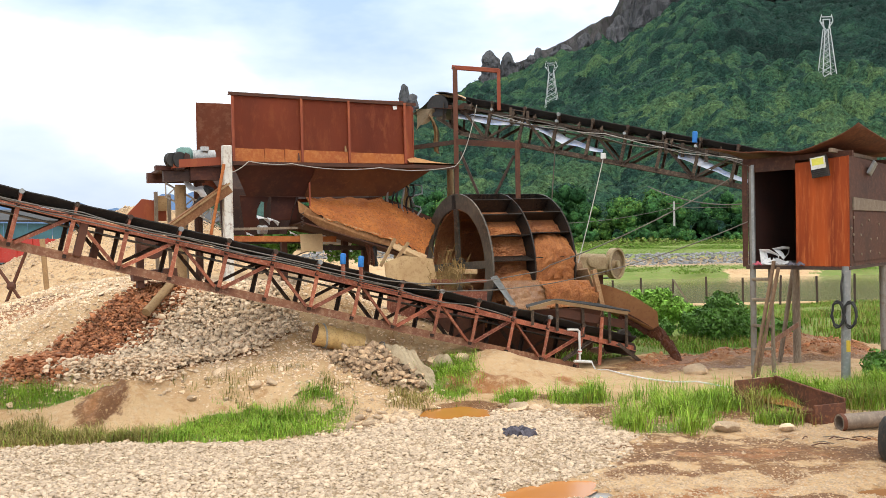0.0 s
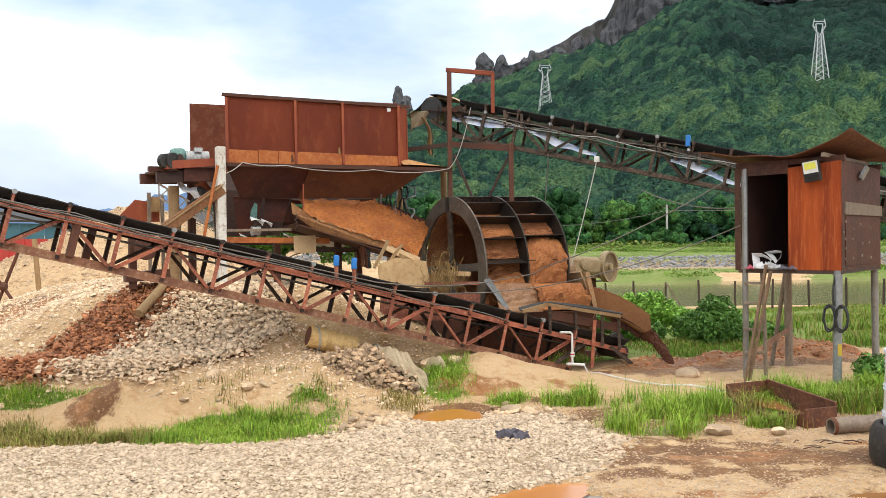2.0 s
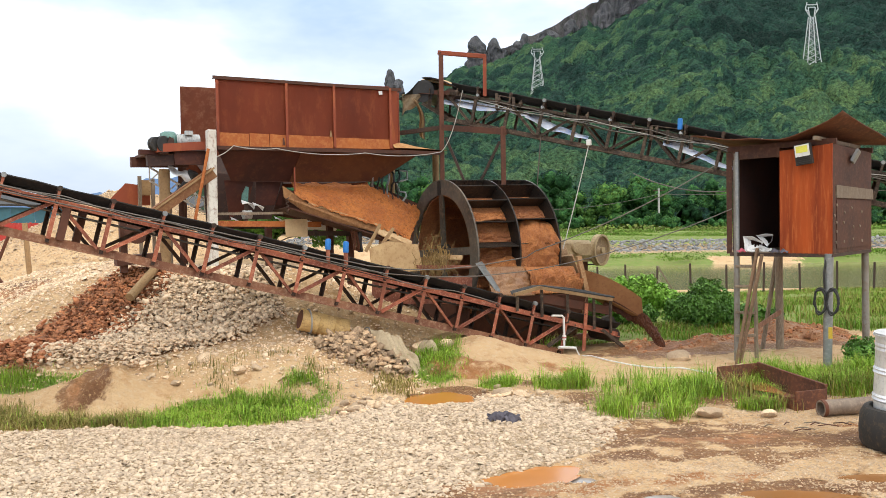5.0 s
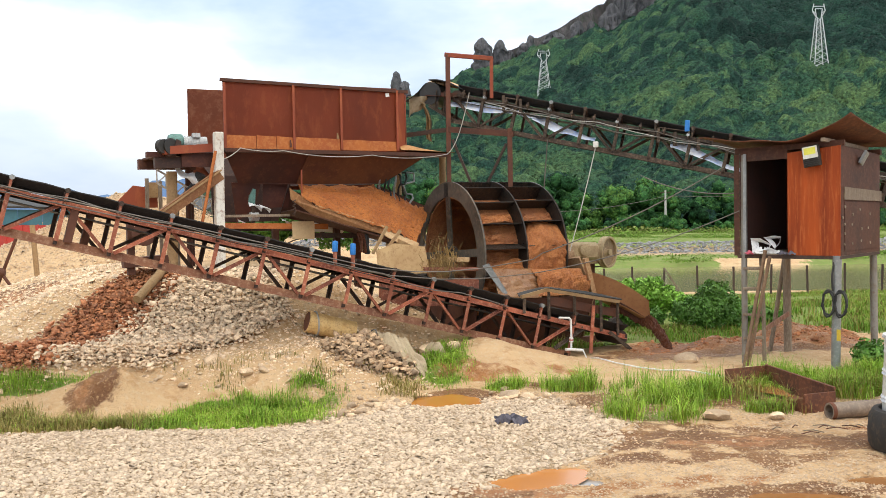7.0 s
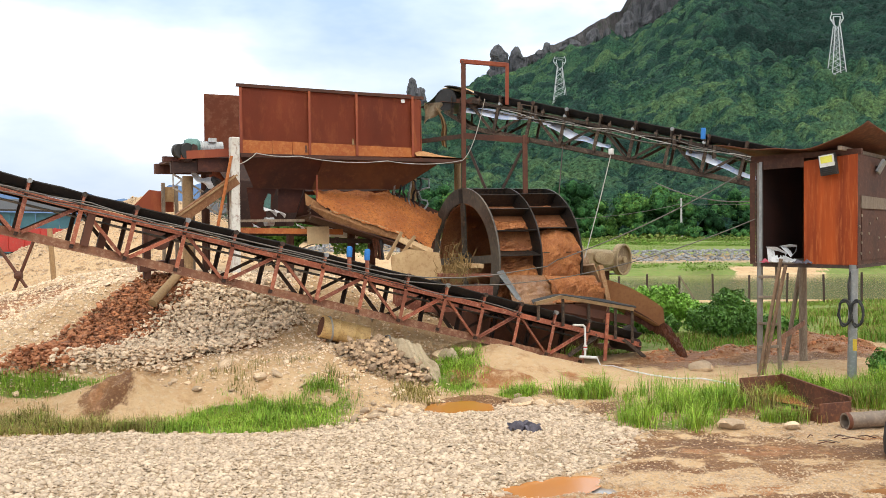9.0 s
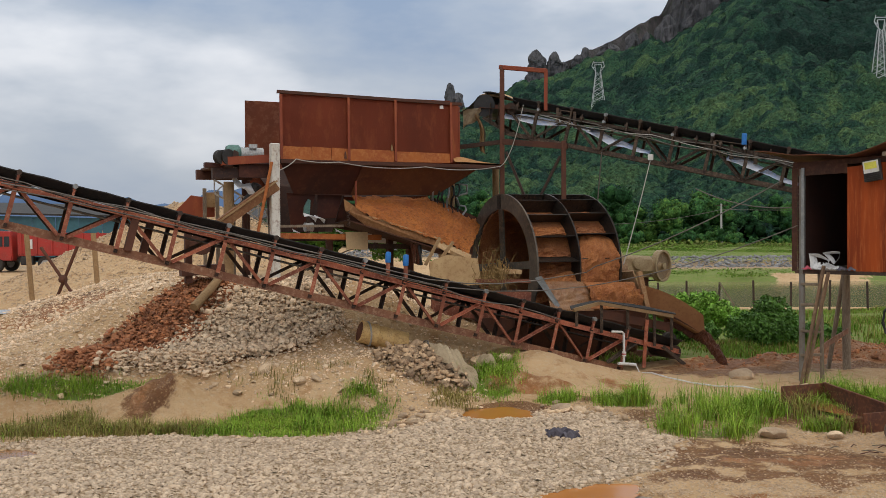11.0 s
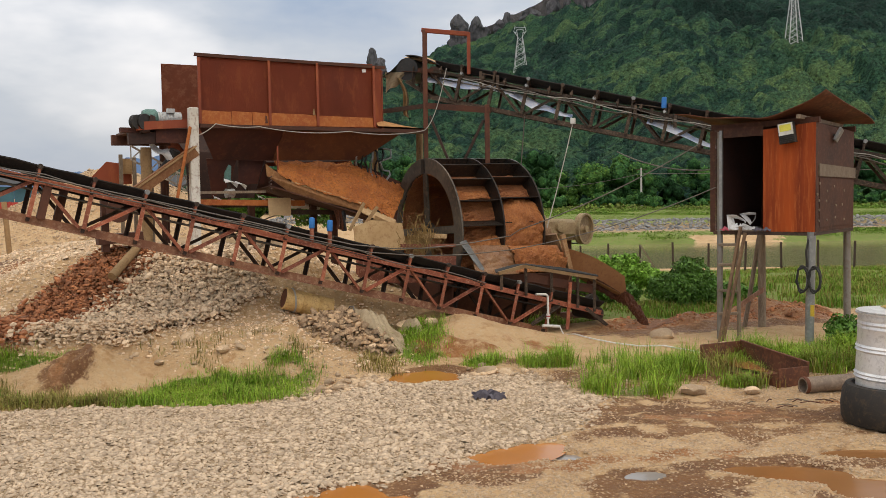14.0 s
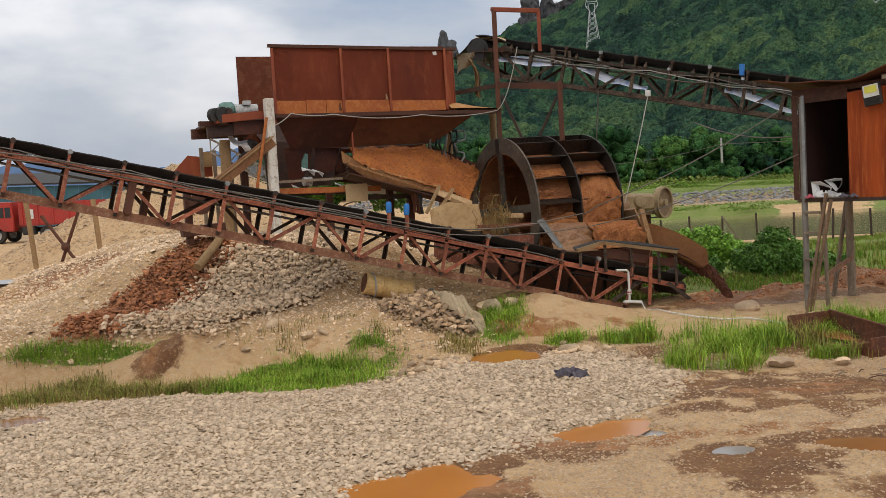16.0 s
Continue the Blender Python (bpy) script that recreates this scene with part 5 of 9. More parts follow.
# drive deck at the open end of the hopper: beams, gear and motor
deck = thing("drive_deck", plant(-6.5, 3.8, 1.5), "rusted steel drive platform beside the hopper", "platform")
part("deck_beam", beam(plant(-6.85, 3.45, 3.96), plant(-5.90, 3.45, 4.03), 0.14, 0.15), RUST_PANEL, deck, "red painted beam")
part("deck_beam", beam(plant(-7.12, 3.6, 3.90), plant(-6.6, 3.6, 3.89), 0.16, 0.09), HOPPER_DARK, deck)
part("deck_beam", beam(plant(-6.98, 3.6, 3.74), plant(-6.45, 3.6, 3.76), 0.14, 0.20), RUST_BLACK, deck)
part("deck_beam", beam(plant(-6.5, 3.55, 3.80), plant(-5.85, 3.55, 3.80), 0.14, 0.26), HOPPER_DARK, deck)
part("deck_beam", beam(plant(-6.98, 5.2, 3.80), plant(-5.85, 5.2, 3.80), 0.16, 0.20), RUST_DARK, deck)
part("deck_floor", beam(plant(-6.9, 4.4, 3.90), plant(-5.85, 4.4, 3.90), 1.5, 0.04), RUST_DARK, deck)
for s, w, z0 in ((-6.0, 5.2, 1.4),):
    smooth(part("deck_leg", tube([plant(s, w, z0), plant(s, w, 3.82)], 0.06, 12), TIMBER_TAN if w < 4 else RUST_DARK, deck))
smooth(part("bent_duct", tube([plant(-6.1, 3.7, 3.55), plant(-6.2, 3.8, 3.3), plant(-6.35, 3.9, 3.1)], 0.10, 12), RUBBER, deck))
part("slanting_channel", beam(plant(-7.0, 3.3, 2.72), plant(-5.84, 3.3, 3.52), 0.22, 0.20), surf("ochre_channel", (0.21, 0.09, 0.032), (0.15, 0.058, 0.022), (0.30, 0.16, 0.07), 2.5, 0.8), deck, "ochre sheet-metal channel")
part("slanting_lip", beam(plant(-6.95, 3.18, 2.83), plant(-5.84, 3.18, 3.60), 0.03, 0.03), TIMBER_TAN, deck)
part("slanting_rod", tube([plant(-6.3, 3.1, 2.35), plant(-5.95, 3.15, 3.95)], 0.03, 8), RUST_ORANGE, deck)
part("hanging_sack", sheet(10, 10, lambda u, v: plant(-6.56 + 0.40 * u, 3.72 + 0.07 * math.sin(4 * v + 3 * u), 3.66 - 0.13 * u - 0.16 * v * (0.5 + 0.9 * u) + 0.03 * math.sin(9 * u + 3 * v)), 0.01), WHITE_CLOTH, deck, "white sack hung below the platform")

motor_l = thing("gear_motor", plant(-6.4, 3.7, 4.0), "green gearbox with a pale grey electric motor", "motor")
smooth(part("gearbox", spin([(0.05, -0.14), (0.13, -0.13), (0.16, -0.06), (0.16, 0.10), (0.12, 0.14)], plant(-6.56, 3.7, 4.14), E1, 20), GREEN_PAINT, motor_l))
part("gear_foot", beam(plant(-6.78, 3.7, 3.98), plant(-6.42, 3.7, 3.98), 0.3, 0.08), GREEN_PAINT, motor_l)
for ds, dw, r in ((-6.86, 3.42, 0.13), (-6.72, 3.44, 0.15)):
    smooth(part("sheave", spin([(0.04, -0.05), (r, -0.05), (r, -0.02), (r - 0.025, 0.0), (r, 0.02), (r, 0.05), (0.04, 0.05)], plant(ds, dw, 4.04), E2 - E1 * 0.5, 22), TRUCK_DARK, motor_l, "black cast sheave"))
part("bearing_block", beam(plant(-6.80, 3.5, 3.92), plant(-6.62, 3.5, 3.94), 0.2, 0.16, bevel=0.02), RUST_BLACK, motor_l)
part("drive_guard", plate([plant(-6.66, 3.42, 3.92), plant(-6.50, 3.42, 3.92), plant(-6.52, 3.42, 4.14), plant(-6.6, 3.42, 4.18)], 0.05), RUST_BLACK, motor_l)
smooth(part("motor_body", tube([plant(-6.42, 3.72, 4.12), plant(-5.98, 3.72, 4.13)], 0.125, 18), GREY_PAINT, motor_l))
for k in range(6):
    smooth(part("cooling_fin", spin([(0.125, -0.006), (0.14, -0.006), (0.14, 0.006), (0.125, 0.006)], plant(-6.38 + 0.05 * k, 3.72, 4.121), E1, 18), GREY_PAINT, motor_l))
part("terminal_box", beam(plant(-6.26, 3.62, 4.27), plant(-6.12, 3.62, 4.27), 0.1, 0.08), GREY_PAINT, motor_l)

# small pump of green and white under the hopper
pump = thing("dosing_motor", plant(-5.1, 3.7, 2.6), "small motor with a green guard and white rags", "motor")
part("guard", plate([plant(-5.18, 3.75, 2.95), plant(-5.05, 3.75, 2.93), plant(-5.03, 3.75, 3.25), plant(-5.08, 3.75, 3.27), plant(-5.16, 3.75, 3.12)], 0.05), GREEN_PAINT, pump)
smooth(part("motor_body", tube([plant(-5.16, 3.7, 2.72), plant(-5.0, 3.72, 2.72)], 0.09, 14), GREY_PAINT, pump))
part("stand", beam(plant(-5.1, 3.7, 2.55), plant(-5.1, 3.7, 2.95), 0.06, 0.06, E1), TRUSS_FAR, pump)
for s, z, k in ((-5.2, 2.93, 0.16), (-4.98, 2.90, 0.13), (-5.42, 2.64, 0.10), (-4.55, 2.64, 0.10)):
    part("rag", sheet(6, 4, lambda u, v, s=s, z=z, k=k: plant(s + k * 1.6 * u, 3.6 + 0.08 * v, z + 0.5 * k * math.sin(2 * u + 1.2 * v) - 0.1 * u), 0.012), WHITE_CLOTH, pump)
card = thing("cardboard_sheet", plant(-4.2, 3.3, 2.28), "tan cardboard flap hung over the beam", "cardboard")
part("sheet_front", sheet(6, 6, lambda u, v: plant(-4.42 + 0.46 * u, 3.40 - 0.02 * math.sin(2 * v + u), 2.61 - 0.33 * v + 0.008 * math.sin(5 * u)), 0.012), CARD, card)
part("sheet_back", sheet(4, 4, lambda u, v: plant(-4.42 + 0.46 * u, 3.42 + 0.2 * v, 2.615 - 0.02 * v), 0.012), CARD, card)
# added white cylinder in place of the bright daylight gap below the chute
gap_filler = thing("white_filler", plant(-3.6, 4.2, 2.45), "white cylinder standing in for the daylight gap below the chute", "pipe")
smooth(part("pipe_body", tube([plant(-3.65, 4.2, 2.50), plant(-3.05, 4.2, 2.46)], 0.11, 16), WHITE_PVC, gap_filler))
part("pipe_bracket", beam(plant(-3.5, 4.2, 2.3), plant(-3.5, 4.2, 2.42), 0.08, 0.08, E1), TRUSS_FAR, gap_filler)

# ---- screen chute with sand ----
chute = thing("screen_chute", plant(-3.0, 3.2, 1.6), "sloping vibrating screen chute filled with wet orange sand", "chute")
part("side_plate", plate([plant(-4.58, 3.02, 3.26), plant(-4.56, 3.02, 3.04), plant(-4.09, 3.0, 2.70), plant(-2.80, 2.68, 2.33), plant(-2.76, 2.68, 2.47), plant(-3.5, 2.84, 2.70), plant(-4.09, 2.98, 2.91)], 0.025), surf("sandy_side_plate", (0.27, 0.125, 0.045), (0.18, 0.075, 0.027), (0.36, 0.20, 0.085), 2.5, 0.85), chute, "sand-crusted side plate")
part("side_rim", beam(plant(-4.09, 2.97, 2.92), plant(-2.76, 2.67, 2.48), 0.05, 0.03), PALE_SAND, chute)
part("far_side_plate", plate([plant(-2.25, 4.18, 3.36), plant(-1.20, 4.06, 2.90), plant(-1.20, 4.06, 2.66), plant(-2.25, 4.18, 3.0)], 0.025), RUST_DARK, chute)
part("front_lip", plate([plant(-2.76, 2.66, 2.44), plant(-2.12, 2.48, 2.14), plant(-2.2, 2.40, 1.98), plant(-2.80, 2.60, 2.30)], 0.025), PALE_SAND, chute)


def sandbed(u, v):
    s = -4.34 + 0.3 * v + (2.17 + 0.75 * v) * u
    front = np.interp(u, [0, 0.12, 0.70, 1.0], [3.10, 2.92, 2.47, 2.13])
    back = np.interp(u, [0, 0.55, 0.72, 1.0], [3.38, 3.30, 3.18, 2.78])
    z = front + (back - front) * (v ** 0.8)
    clod = 0.06 * float(vnoise(s * 14, v * 30, 1.4, 7)) + 0.04 * float(vnoise(s * 32, v * 60, 1.4, 9))
    return plant(s, 2.98 - 0.5 * u + (1.12 + 0.4 * u) * v, float(z) + 0.08 * float(vnoise(s * 2, v * 4, 1.4, 2)) + 0.08 * float(vnoise(s * 5, v * 12, 1.4, 6)) + clod * (0.35 + 0.9 * float(ss(0.3, 0.6, u + 0.3 * float(vnoise(s * 3, v * 3, 1.0, 12))))))


smooth(part("sand_bed", sheet(130, 76, sandbed), CHUTE_SAND, chute, "wet orange sand sliding down the screen"), 1.0)
clod_rng = np.random.default_rng(15)
cu, cv = clod_rng.random(700) ** 0.6, clod_rng.random(700) * 0.8
cp = np.array([sandbed(float(a), float(b))[:] for a, b in zip(cu, cv)])
CLODS = (cp, np.clip(clod_rng.lognormal(-4.5, 0.4, 700), 0.006, 0.03))
part("back_plate", plate([plant(-4.2, 4.8, 3.3), plant(-1.6, 4.5, 2.7), plant(-1.6, 4.5, 2.2), plant(-4.2, 4.8, 2.7)], 0.02), RUST_DARK, chute)
part("deck_plate", plate([plant(-4.5, 3.0, 2.85), plant(-2.8, 2.7, 2.28), plant(-2.1, 2.52, 1.98), plant(-1.25, 4.1, 2.45), plant(-4.2, 4.8, 2.8)], 0.02), RUST_DARK, chute)
for s, z in ((-4.5, 2.98),):
    smooth(part("spring", tube([plant(s + 0.03 * math.cos(k), 3.0 + 0.03 * math.sin(k), z - 0.25 + 0.012 * k) for k in range(26)], 0.01, 6), TRUSS_FAR, chute))
# tangle of hoses and rods behind the hopper's low end
hose_rng = random.Random(4)
for k in range(7):
    hose = thing("rubber_hose", plant(-2.1, 4.0, 2.9), "loop of black rubber hose behind the hopper", "hose", "hoses behind the hopper")
    a = hose_rng.uniform(0, 0.5)
    smooth(part("hose_loop", tube([plant(-2.3 + 0.11 * k + 0.35 * a * math.sin(1.2 * j), 3.9 + 0.1 * math.cos(j), 3.75 - 0.085 * j - 0.02 * k + 0.05 * math.sin(2.2 * j + k)) for j in range(11)], 0.022, 7), RUBBER if k % 3 else GALV, hose))
for k in range(3):
    hose = thing("rubber_hose", plant(-3.1, 2.9, 2.2), "brown rubber hose hung over the conveyor rail", "hose", "hoses by the chute")
    smooth(part("hose_loop", tube([plant(-3.20 + 0.07 * k + 0.03 * math.sin(0.9 * j + k), 2.86 + 0.04 * (j > 4), 1.75 + 0.62 * math.sin(math.pi * (j + 1.5) / 12) - 0.02 * k) for j in range(10)], 0.028, 8), MUD if k < 2 else RUBBER, hose))
# tan receiving box between the chute and the wheel
box = thing("receiving_box", plant(-2.6, 1.6, 0.9), "sand-coloured steel box feeding the washing wheel", "box")
part("front_sheet", plate([plant(-3.42, 1.6, 2.06), plant(-3.05, 1.6, 2.18), plant(-2.42, 1.6, 2.10), plant(-2.36, 1.55, 1.60), plant(-3.4, 1.55, 1.62)], 0.02), TAN_PLATE, box)
part("side_sheet", plate([plant(-2.6, 1.6, 2.1), plant(-2.5, 3.2, 2.35), plant(-2.5, 3.2, 1.4), plant(-2.6, 1.6, 1.4)], 0.02), TAN_PLATE, box)
part("ledge", beam(plant(-2.15, 1.4, 1.86), plant(-1.65, 1.35, 1.84), 0.2, 0.08), PALE_SAND, box)
part("ledge", beam(plant(-2.6, 1.3, 1.70), plant(-1.5, 1.25, 1.66), 0.12, 0.06), RUST_PINK, box)
part("base_frame", beam(plant(-3.4, 1.5, 1.3), plant(-1.45, 1.35, 1.2), 0.16, 0.5), RUST_PINK, box)
for s in (-3.3, -2.4, -1.6):
    part("leg", beam(plant(s, 1.6, 0.1), plant(s, 1.6, 1.5), 0.1, 0.1, E1), RUST_DARK, box)
for a, b in (((-3.45, 1.7, 2.0), (-3.15, 1.7, 2.5)), ((-3.2, 1.65, 2.06), (-2.9, 1.65, 2.42))):
    part("prop", beam(plant(*a), plant(*b), 0.05, 0.05), TIMBER_TAN, box)

# dry weeds caught on the box
weed_rng = random.Random(8)
bm = bmesh.new()
for k in range(460):
    s, w = -2.22 + weed_rng.gauss(0, 0.15), 1.30 + weed_rng.gauss(0, 0.06)
    z = 1.62 + abs(weed_rng.gauss(0, 0.22))
    a, h = weed_rng.uniform(-0.13, 0.13), weed_rng.uniform(0.08, 0.34)
    p, q = plant(s, w, z), plant(s + a, w - 0.05, z + h * weed_rng.choice((0.7, 0.5, -0.5, -0.7)))
    m = p.lerp(q, 0.6) + V((weed_rng.uniform(-0.05, 0.05), 0, 0.04))
    d = V((0.008, 0.004, 0))
    bm.faces.new([bm.verts.new(p - d), bm.verts.new(p + d), bm.verts.new(m + d * 0.7), bm.verts.new(m - d * 0.7)])
    bm.faces.new([bm.verts.new(m - d * 0.7), bm.verts.new(m + d * 0.7), bm.verts.new(q)])
tagged(part("weed_tuft", bm, surf("dry_roots", (0.34, 0.22, 0.075), (0.18, 0.105, 0.04), None, 8, 0.9)), "dry weeds and roots caught on the steel box", "weeds", kind="stuff")

# ---- washing wheel ----
WC, ZC, WR, WI = 2.83, 1.88, 1.49, 1.16
S0, S1 = -1.25, 0.65
washer = thing("sand_washer", plant(-0.3, WC, 0.2), "bucket-wheel sand washer, black steel wheel caked with orange sand", "sand washer")


def on_wheel(s, r, a):
    return plant(s, WC - r * math.cos(a), ZC + r * math.sin(a))


def ring(s, r0, r1, t, n=56):
    bm = bmesh.new()
    prev = None
    first = None
    for k in range(n):
        a = 2 * math.pi * k / n
        c = [bm.verts.new(on_wheel(s + d, r, a)) for d, r in ((-t, r0), (-t, r1), (t, r1), (t, r0))]
        if prev:
            for i in range(4):
                bm.faces.new([prev[i], prev[(i + 1) % 4], c[(i + 1) % 4], c[i]])
        first = first or c
        prev = c
    for i in range(4):
        bm.faces.new([prev[i], prev[(i + 1) % 4], first[(i + 1) % 4], first[i]])
    return bm


wheel = part("wheel_drum", ring((S0 + S1) / 2, WI - 0.012, WI + 0.012, (S1 - S0) / 2 - 0.03), DRUM_SAND, washer, "rust-brown wet inner drum")
part("near_ring", ring(S0, WI + 0.02, WR, 0.018), WHEEL_RING, washer, "muddy grey flat steel ring")
part("middle_ring", ring((S0 + S1) / 2, WI, WR + 0.01, 0.014), WHEEL_STEEL, washer)
part("far_ring", ring(S1, WI - 0.14, WR, 0.018), WHEEL_STEEL, washer)
NB = 18
sand_rng = random.Random(3)
for k in range(NB):
    a = 2 * math.pi * (k + 0.25) / NB
    for s0, s1, d in ((S0 + 0.02, (S0 + S1) / 2 - 0.02, 0.0), ((S0 + S1) / 2 + 0.02, S1 - 0.02, 0.03)):
        aa, lead = a + d, a + d + 0.10
        part("bucket_blade", plate([on_wheel(s0, WI, lead), on_wheel(s1, WI, lead), on_wheel(s1, WR - 0.005, aa), on_wheel(s0, WR - 0.005, aa)], 0.014), WHEEL_STEEL, washer)
        fill = sand_rng.uniform(0.07, 0.15)
        gap = 2 * math.pi / NB

        def cake(u, v, s0=s0, s1=s1, aa=aa, fill=fill, gap=gap, k=k):
            ang = aa + 0.09 + (gap - 0.10) * v
            r = WI - 0.005 + fill * (1 - v) ** 0.8 * min(1.0, 5 * u + 0.2, 5 * (1 - u) + 0.2) + 0.11 * float(vnoise(u * 3.5, v * 3 + k * 5.3, 1.0, 5)) + 0.05 * float(vnoise(u * 12, v * 10 + k, 1.0, 6)) + 0.035 * float(vnoise(u * 27, v * 20 + k, 1.0, 16))
            return on_wheel(s0 + 0.01 + (s1 - s0 - 0.02) * u, r, ang)
        part("caked_sand", sheet(30, 16, cake), WET_SAND if sand_rng.random() < 0.5 else DRUM_SAND, washer)
# sand slumped over the lower buckets in one wet face
for s0, s1, top in ((S0 + 0.02, (S0 + S1) / 2 - 0.02, -0.18), ((S0 + S1) / 2 + 0.02, S1 - 0.02, 0.42)):
    def slump(u, v, s0=s0, s1=s1, top=top):
        end = top + 0.12 * math.sin(3.1 * u + s0) + 0.10 * float(vnoise(u * 5, 0, 1.0, 9))
        a = -0.9 + (end + 0.9) * v
        r = WI + 0.06 + (WR - WI - 0.07) * min(1.0, (1 - v) * 4.5) ** 0.7 + 0.07 * float(vnoise(u * 6, v * 12, 1.0, 7)) + 0.05 * float(vnoise(u * 14, v * 34, 1.0, 8)) + 0.035 * float(vnoise(u * 30, v * 70, 1.0, 18))
        return on_wheel(s0 + (s1 - s0) * u, r, a)
    smooth(part("slumped_sand", sheet(40, 60, slump), WET_SAND, washer, "wet orange sand slumped over the buckets"), 1.0)
for k in range(4):
    a = 2 * math.pi * k / 4 + 0.06
    part("spoke", beam(on_wheel(S0 + 0.03, 0.12, a), on_wheel(S0 + 0.03, WI + 0.12, a), 0.15, 0.05, E1), WHEEL_RING, washer)
    part("spoke", beam(on_wheel(S1 - 0.13, 0.12, a), on_wheel(S1 - 0.13, WI - 0.05, a), 0.12, 0.04, E1), WHEEL_STEEL, washer)
part("lifting_lug", beam(on_wheel(S0 - 0.02, WI + 0.02, 1.62), on_wheel(S0 - 0.02, WR - 0.03, 1.62), 0.14, 0.03, E1), WHEEL_STEEL, washer)
smooth(part("shaft", tube([plant(S0 - 0.3, WC, ZC), plant(S1 + 0.35, WC, ZC)], 0.075, 16), WHEEL_STEEL, washer))
smooth(part("hub", tube([plant(S0 - 0.06, WC, ZC), plant(S0 + 0.12, WC, ZC)], 0.17, 18), WHEEL_STEEL, washer))
part("drum_back", ring(S1 - 0.10, 0.1, WI - 0.02, 0.006), DRUM_SAND, washer, "rust-brown back of the drum")
# tank
part("tank_wall", plate([plant(-1.42, 1.18, 1.72), plant(-1.30, 1.14, 1.76), plant(-0.95, 1.06, 1.20), plant(-1.0, 1.06, 1.12)], 0.03), GALV, washer, "upright grey end strip")
WET_MUD = surf("wet_brown_mud_sheet", (0.30, 0.155, 0.070), (0.20, 0.09, 0.038), (0.40, 0.27, 0.16), 3.0, 0.14, 0, 0.6, 10, 0.12, bdist=0.05, rough2=0.6)


def run_off(s0, s1, heap, top):
    """What slides off the buckets down to the belt: a wet sheet, or heaped sand."""
    def f(u, v):
        s = s0 + (s1 - s0) * u
        lump = float(vnoise(s * 3.2, v * 3, 1.0, 27)) + 0.7 * float(vnoise(s * 8, v * 9, 1.0, 28)) + 0.4 * float(vnoise(s * 20, v * 22, 1.0, 29))
        bulge = math.sin(math.pi * min(1, v * 1.1))
        return plant(s, 1.36 - 0.34 * v ** 0.8 - (0.03 + 0.10 * heap) * lump * bulge - 0.10 * heap * bulge, top - (top - 1.12) * v + (0.03 + 0.16 * heap) * lump * bulge - 0.03 * u)
    return f


smooth(part("mud_apron", sheet(44, 30, run_off(-1.16, -0.20, 0.25, 1.64), 0.03), WET_MUD, washer, "wet shining mud running off the buckets"), 1.2)
smooth(part("sand_apron", sheet(54, 34, run_off(-0.26, 0.94, 1.0, 1.60), 0.03), WET_SAND, washer, "wet orange sand heaped before the buckets"), 1.2)
part("tank_side", plate([plant(-1.45, 1.05, 1.10), plant(1.05, 1.03, 1.02), plant(1.05, 1.5, 0.15), plant(-1.45, 1.5, 0.15)], 0.02), RUST_DARK, washer)
part("tank_side", plate([plant(-1.5, 4.55, 1.5), plant(1.2, 4.55, 1.5), plant(1.2, 4.2, 0.15), plant(-1.5, 4.2, 0.15)], 0.02), RUST_DARK, washer)
part("tank_end", plate([plant(1.08, 1.04, 1.04), plant(0.98, 1.4, 1.78), plant(1.1, 1.6, 1.8), plant(1.12, 4.5, 1.5), plant(1.12, 4.2, 0.15), plant(1.12, 1.5, 0.15)], 0.03), surf("tan_muddy_end", (0.30, 0.17, 0.08), (0.22, 0.11, 0.05), (0.40, 0.26, 0.14), 2.5, 0.8), washer)
part("tank_end", plate([plant(-1.45, 1.3, 1.30), plant(-1.45, 4.5, 1.3), plant(-1.45, 4.2, 0.15), plant(-1.45, 1.5, 0.15)], 0.03), RUST_DARK, washer)
part("strut", beam(plant(0.92, 1.12, 1.78), plant(1.06, 1.05, 1.05), 0.10, 0.08, E2), surf("mud_crusted_strut", (0.38, 0.22, 0.10), (0.28, 0.14, 0.06), (0.48, 0.32, 0.18), 4, 0.9), washer)
for s in (-1.2, 0.9):
    for w in (1.6, 4.1):
        part("foot", beam(plant(s, w, -0.05), plant(s, w, 0.3), 0.16, 0.16, E1), RUST_DARK, washer)
part("skid", beam(plant(-1.6, 1.6, 0.12), plant(1.7, 1.6, 0.05), 0.15, 0.16), RUST_DARK, washer)
# gear motor on the far end of the shaft
gear = thing("wheel_drive", plant(1.9, 2.6, 1.3), "muddy cream gearbox and pulley driving the wheel", "gearbox")
CREAM_DARK = surf("muddy_pulley_web", (0.26, 0.18, 0.10), (0.18, 0.12, 0.07), (0.36, 0.27, 0.16), 4, 0.8)
smooth(part("gearbox", beam(plant(1.28, 2.5, 1.88), plant(2.15, 2.5, 1.84), 0.5, 0.40, bevel=0.08), CREAM_PAINT, gear))
part("gear_flange", beam(plant(1.24, 2.5, 1.90), plant(1.30, 2.5, 1.90), 0.58, 0.5, bevel=0.02), CREAM_PAINT, gear)
smooth(part("gear_neck", tube([plant(2.1, 2.45, 1.84), plant(2.36, 2.42, 1.82)], 0.12, 16), CREAM_PAINT, gear))
smooth(part("gear_cap", spin([(0.15, -0.03), (0.13, 0.03), (0.05, 0.05)], plant(1.7, 2.22, 1.9), -E2, 18), CREAM_PAINT, gear))
part("gear_base", beam(plant(1.2, 2.6, 1.66), plant(2.35, 2.6, 1.62), 0.4, 0.10), CREAM_PAINT, gear)
part("gear_leg", beam(plant(1.5, 2.6, 0.2), plant(1.5, 2.6, 1.62), 0.12, 0.3, E1), RUST_DARK, gear)
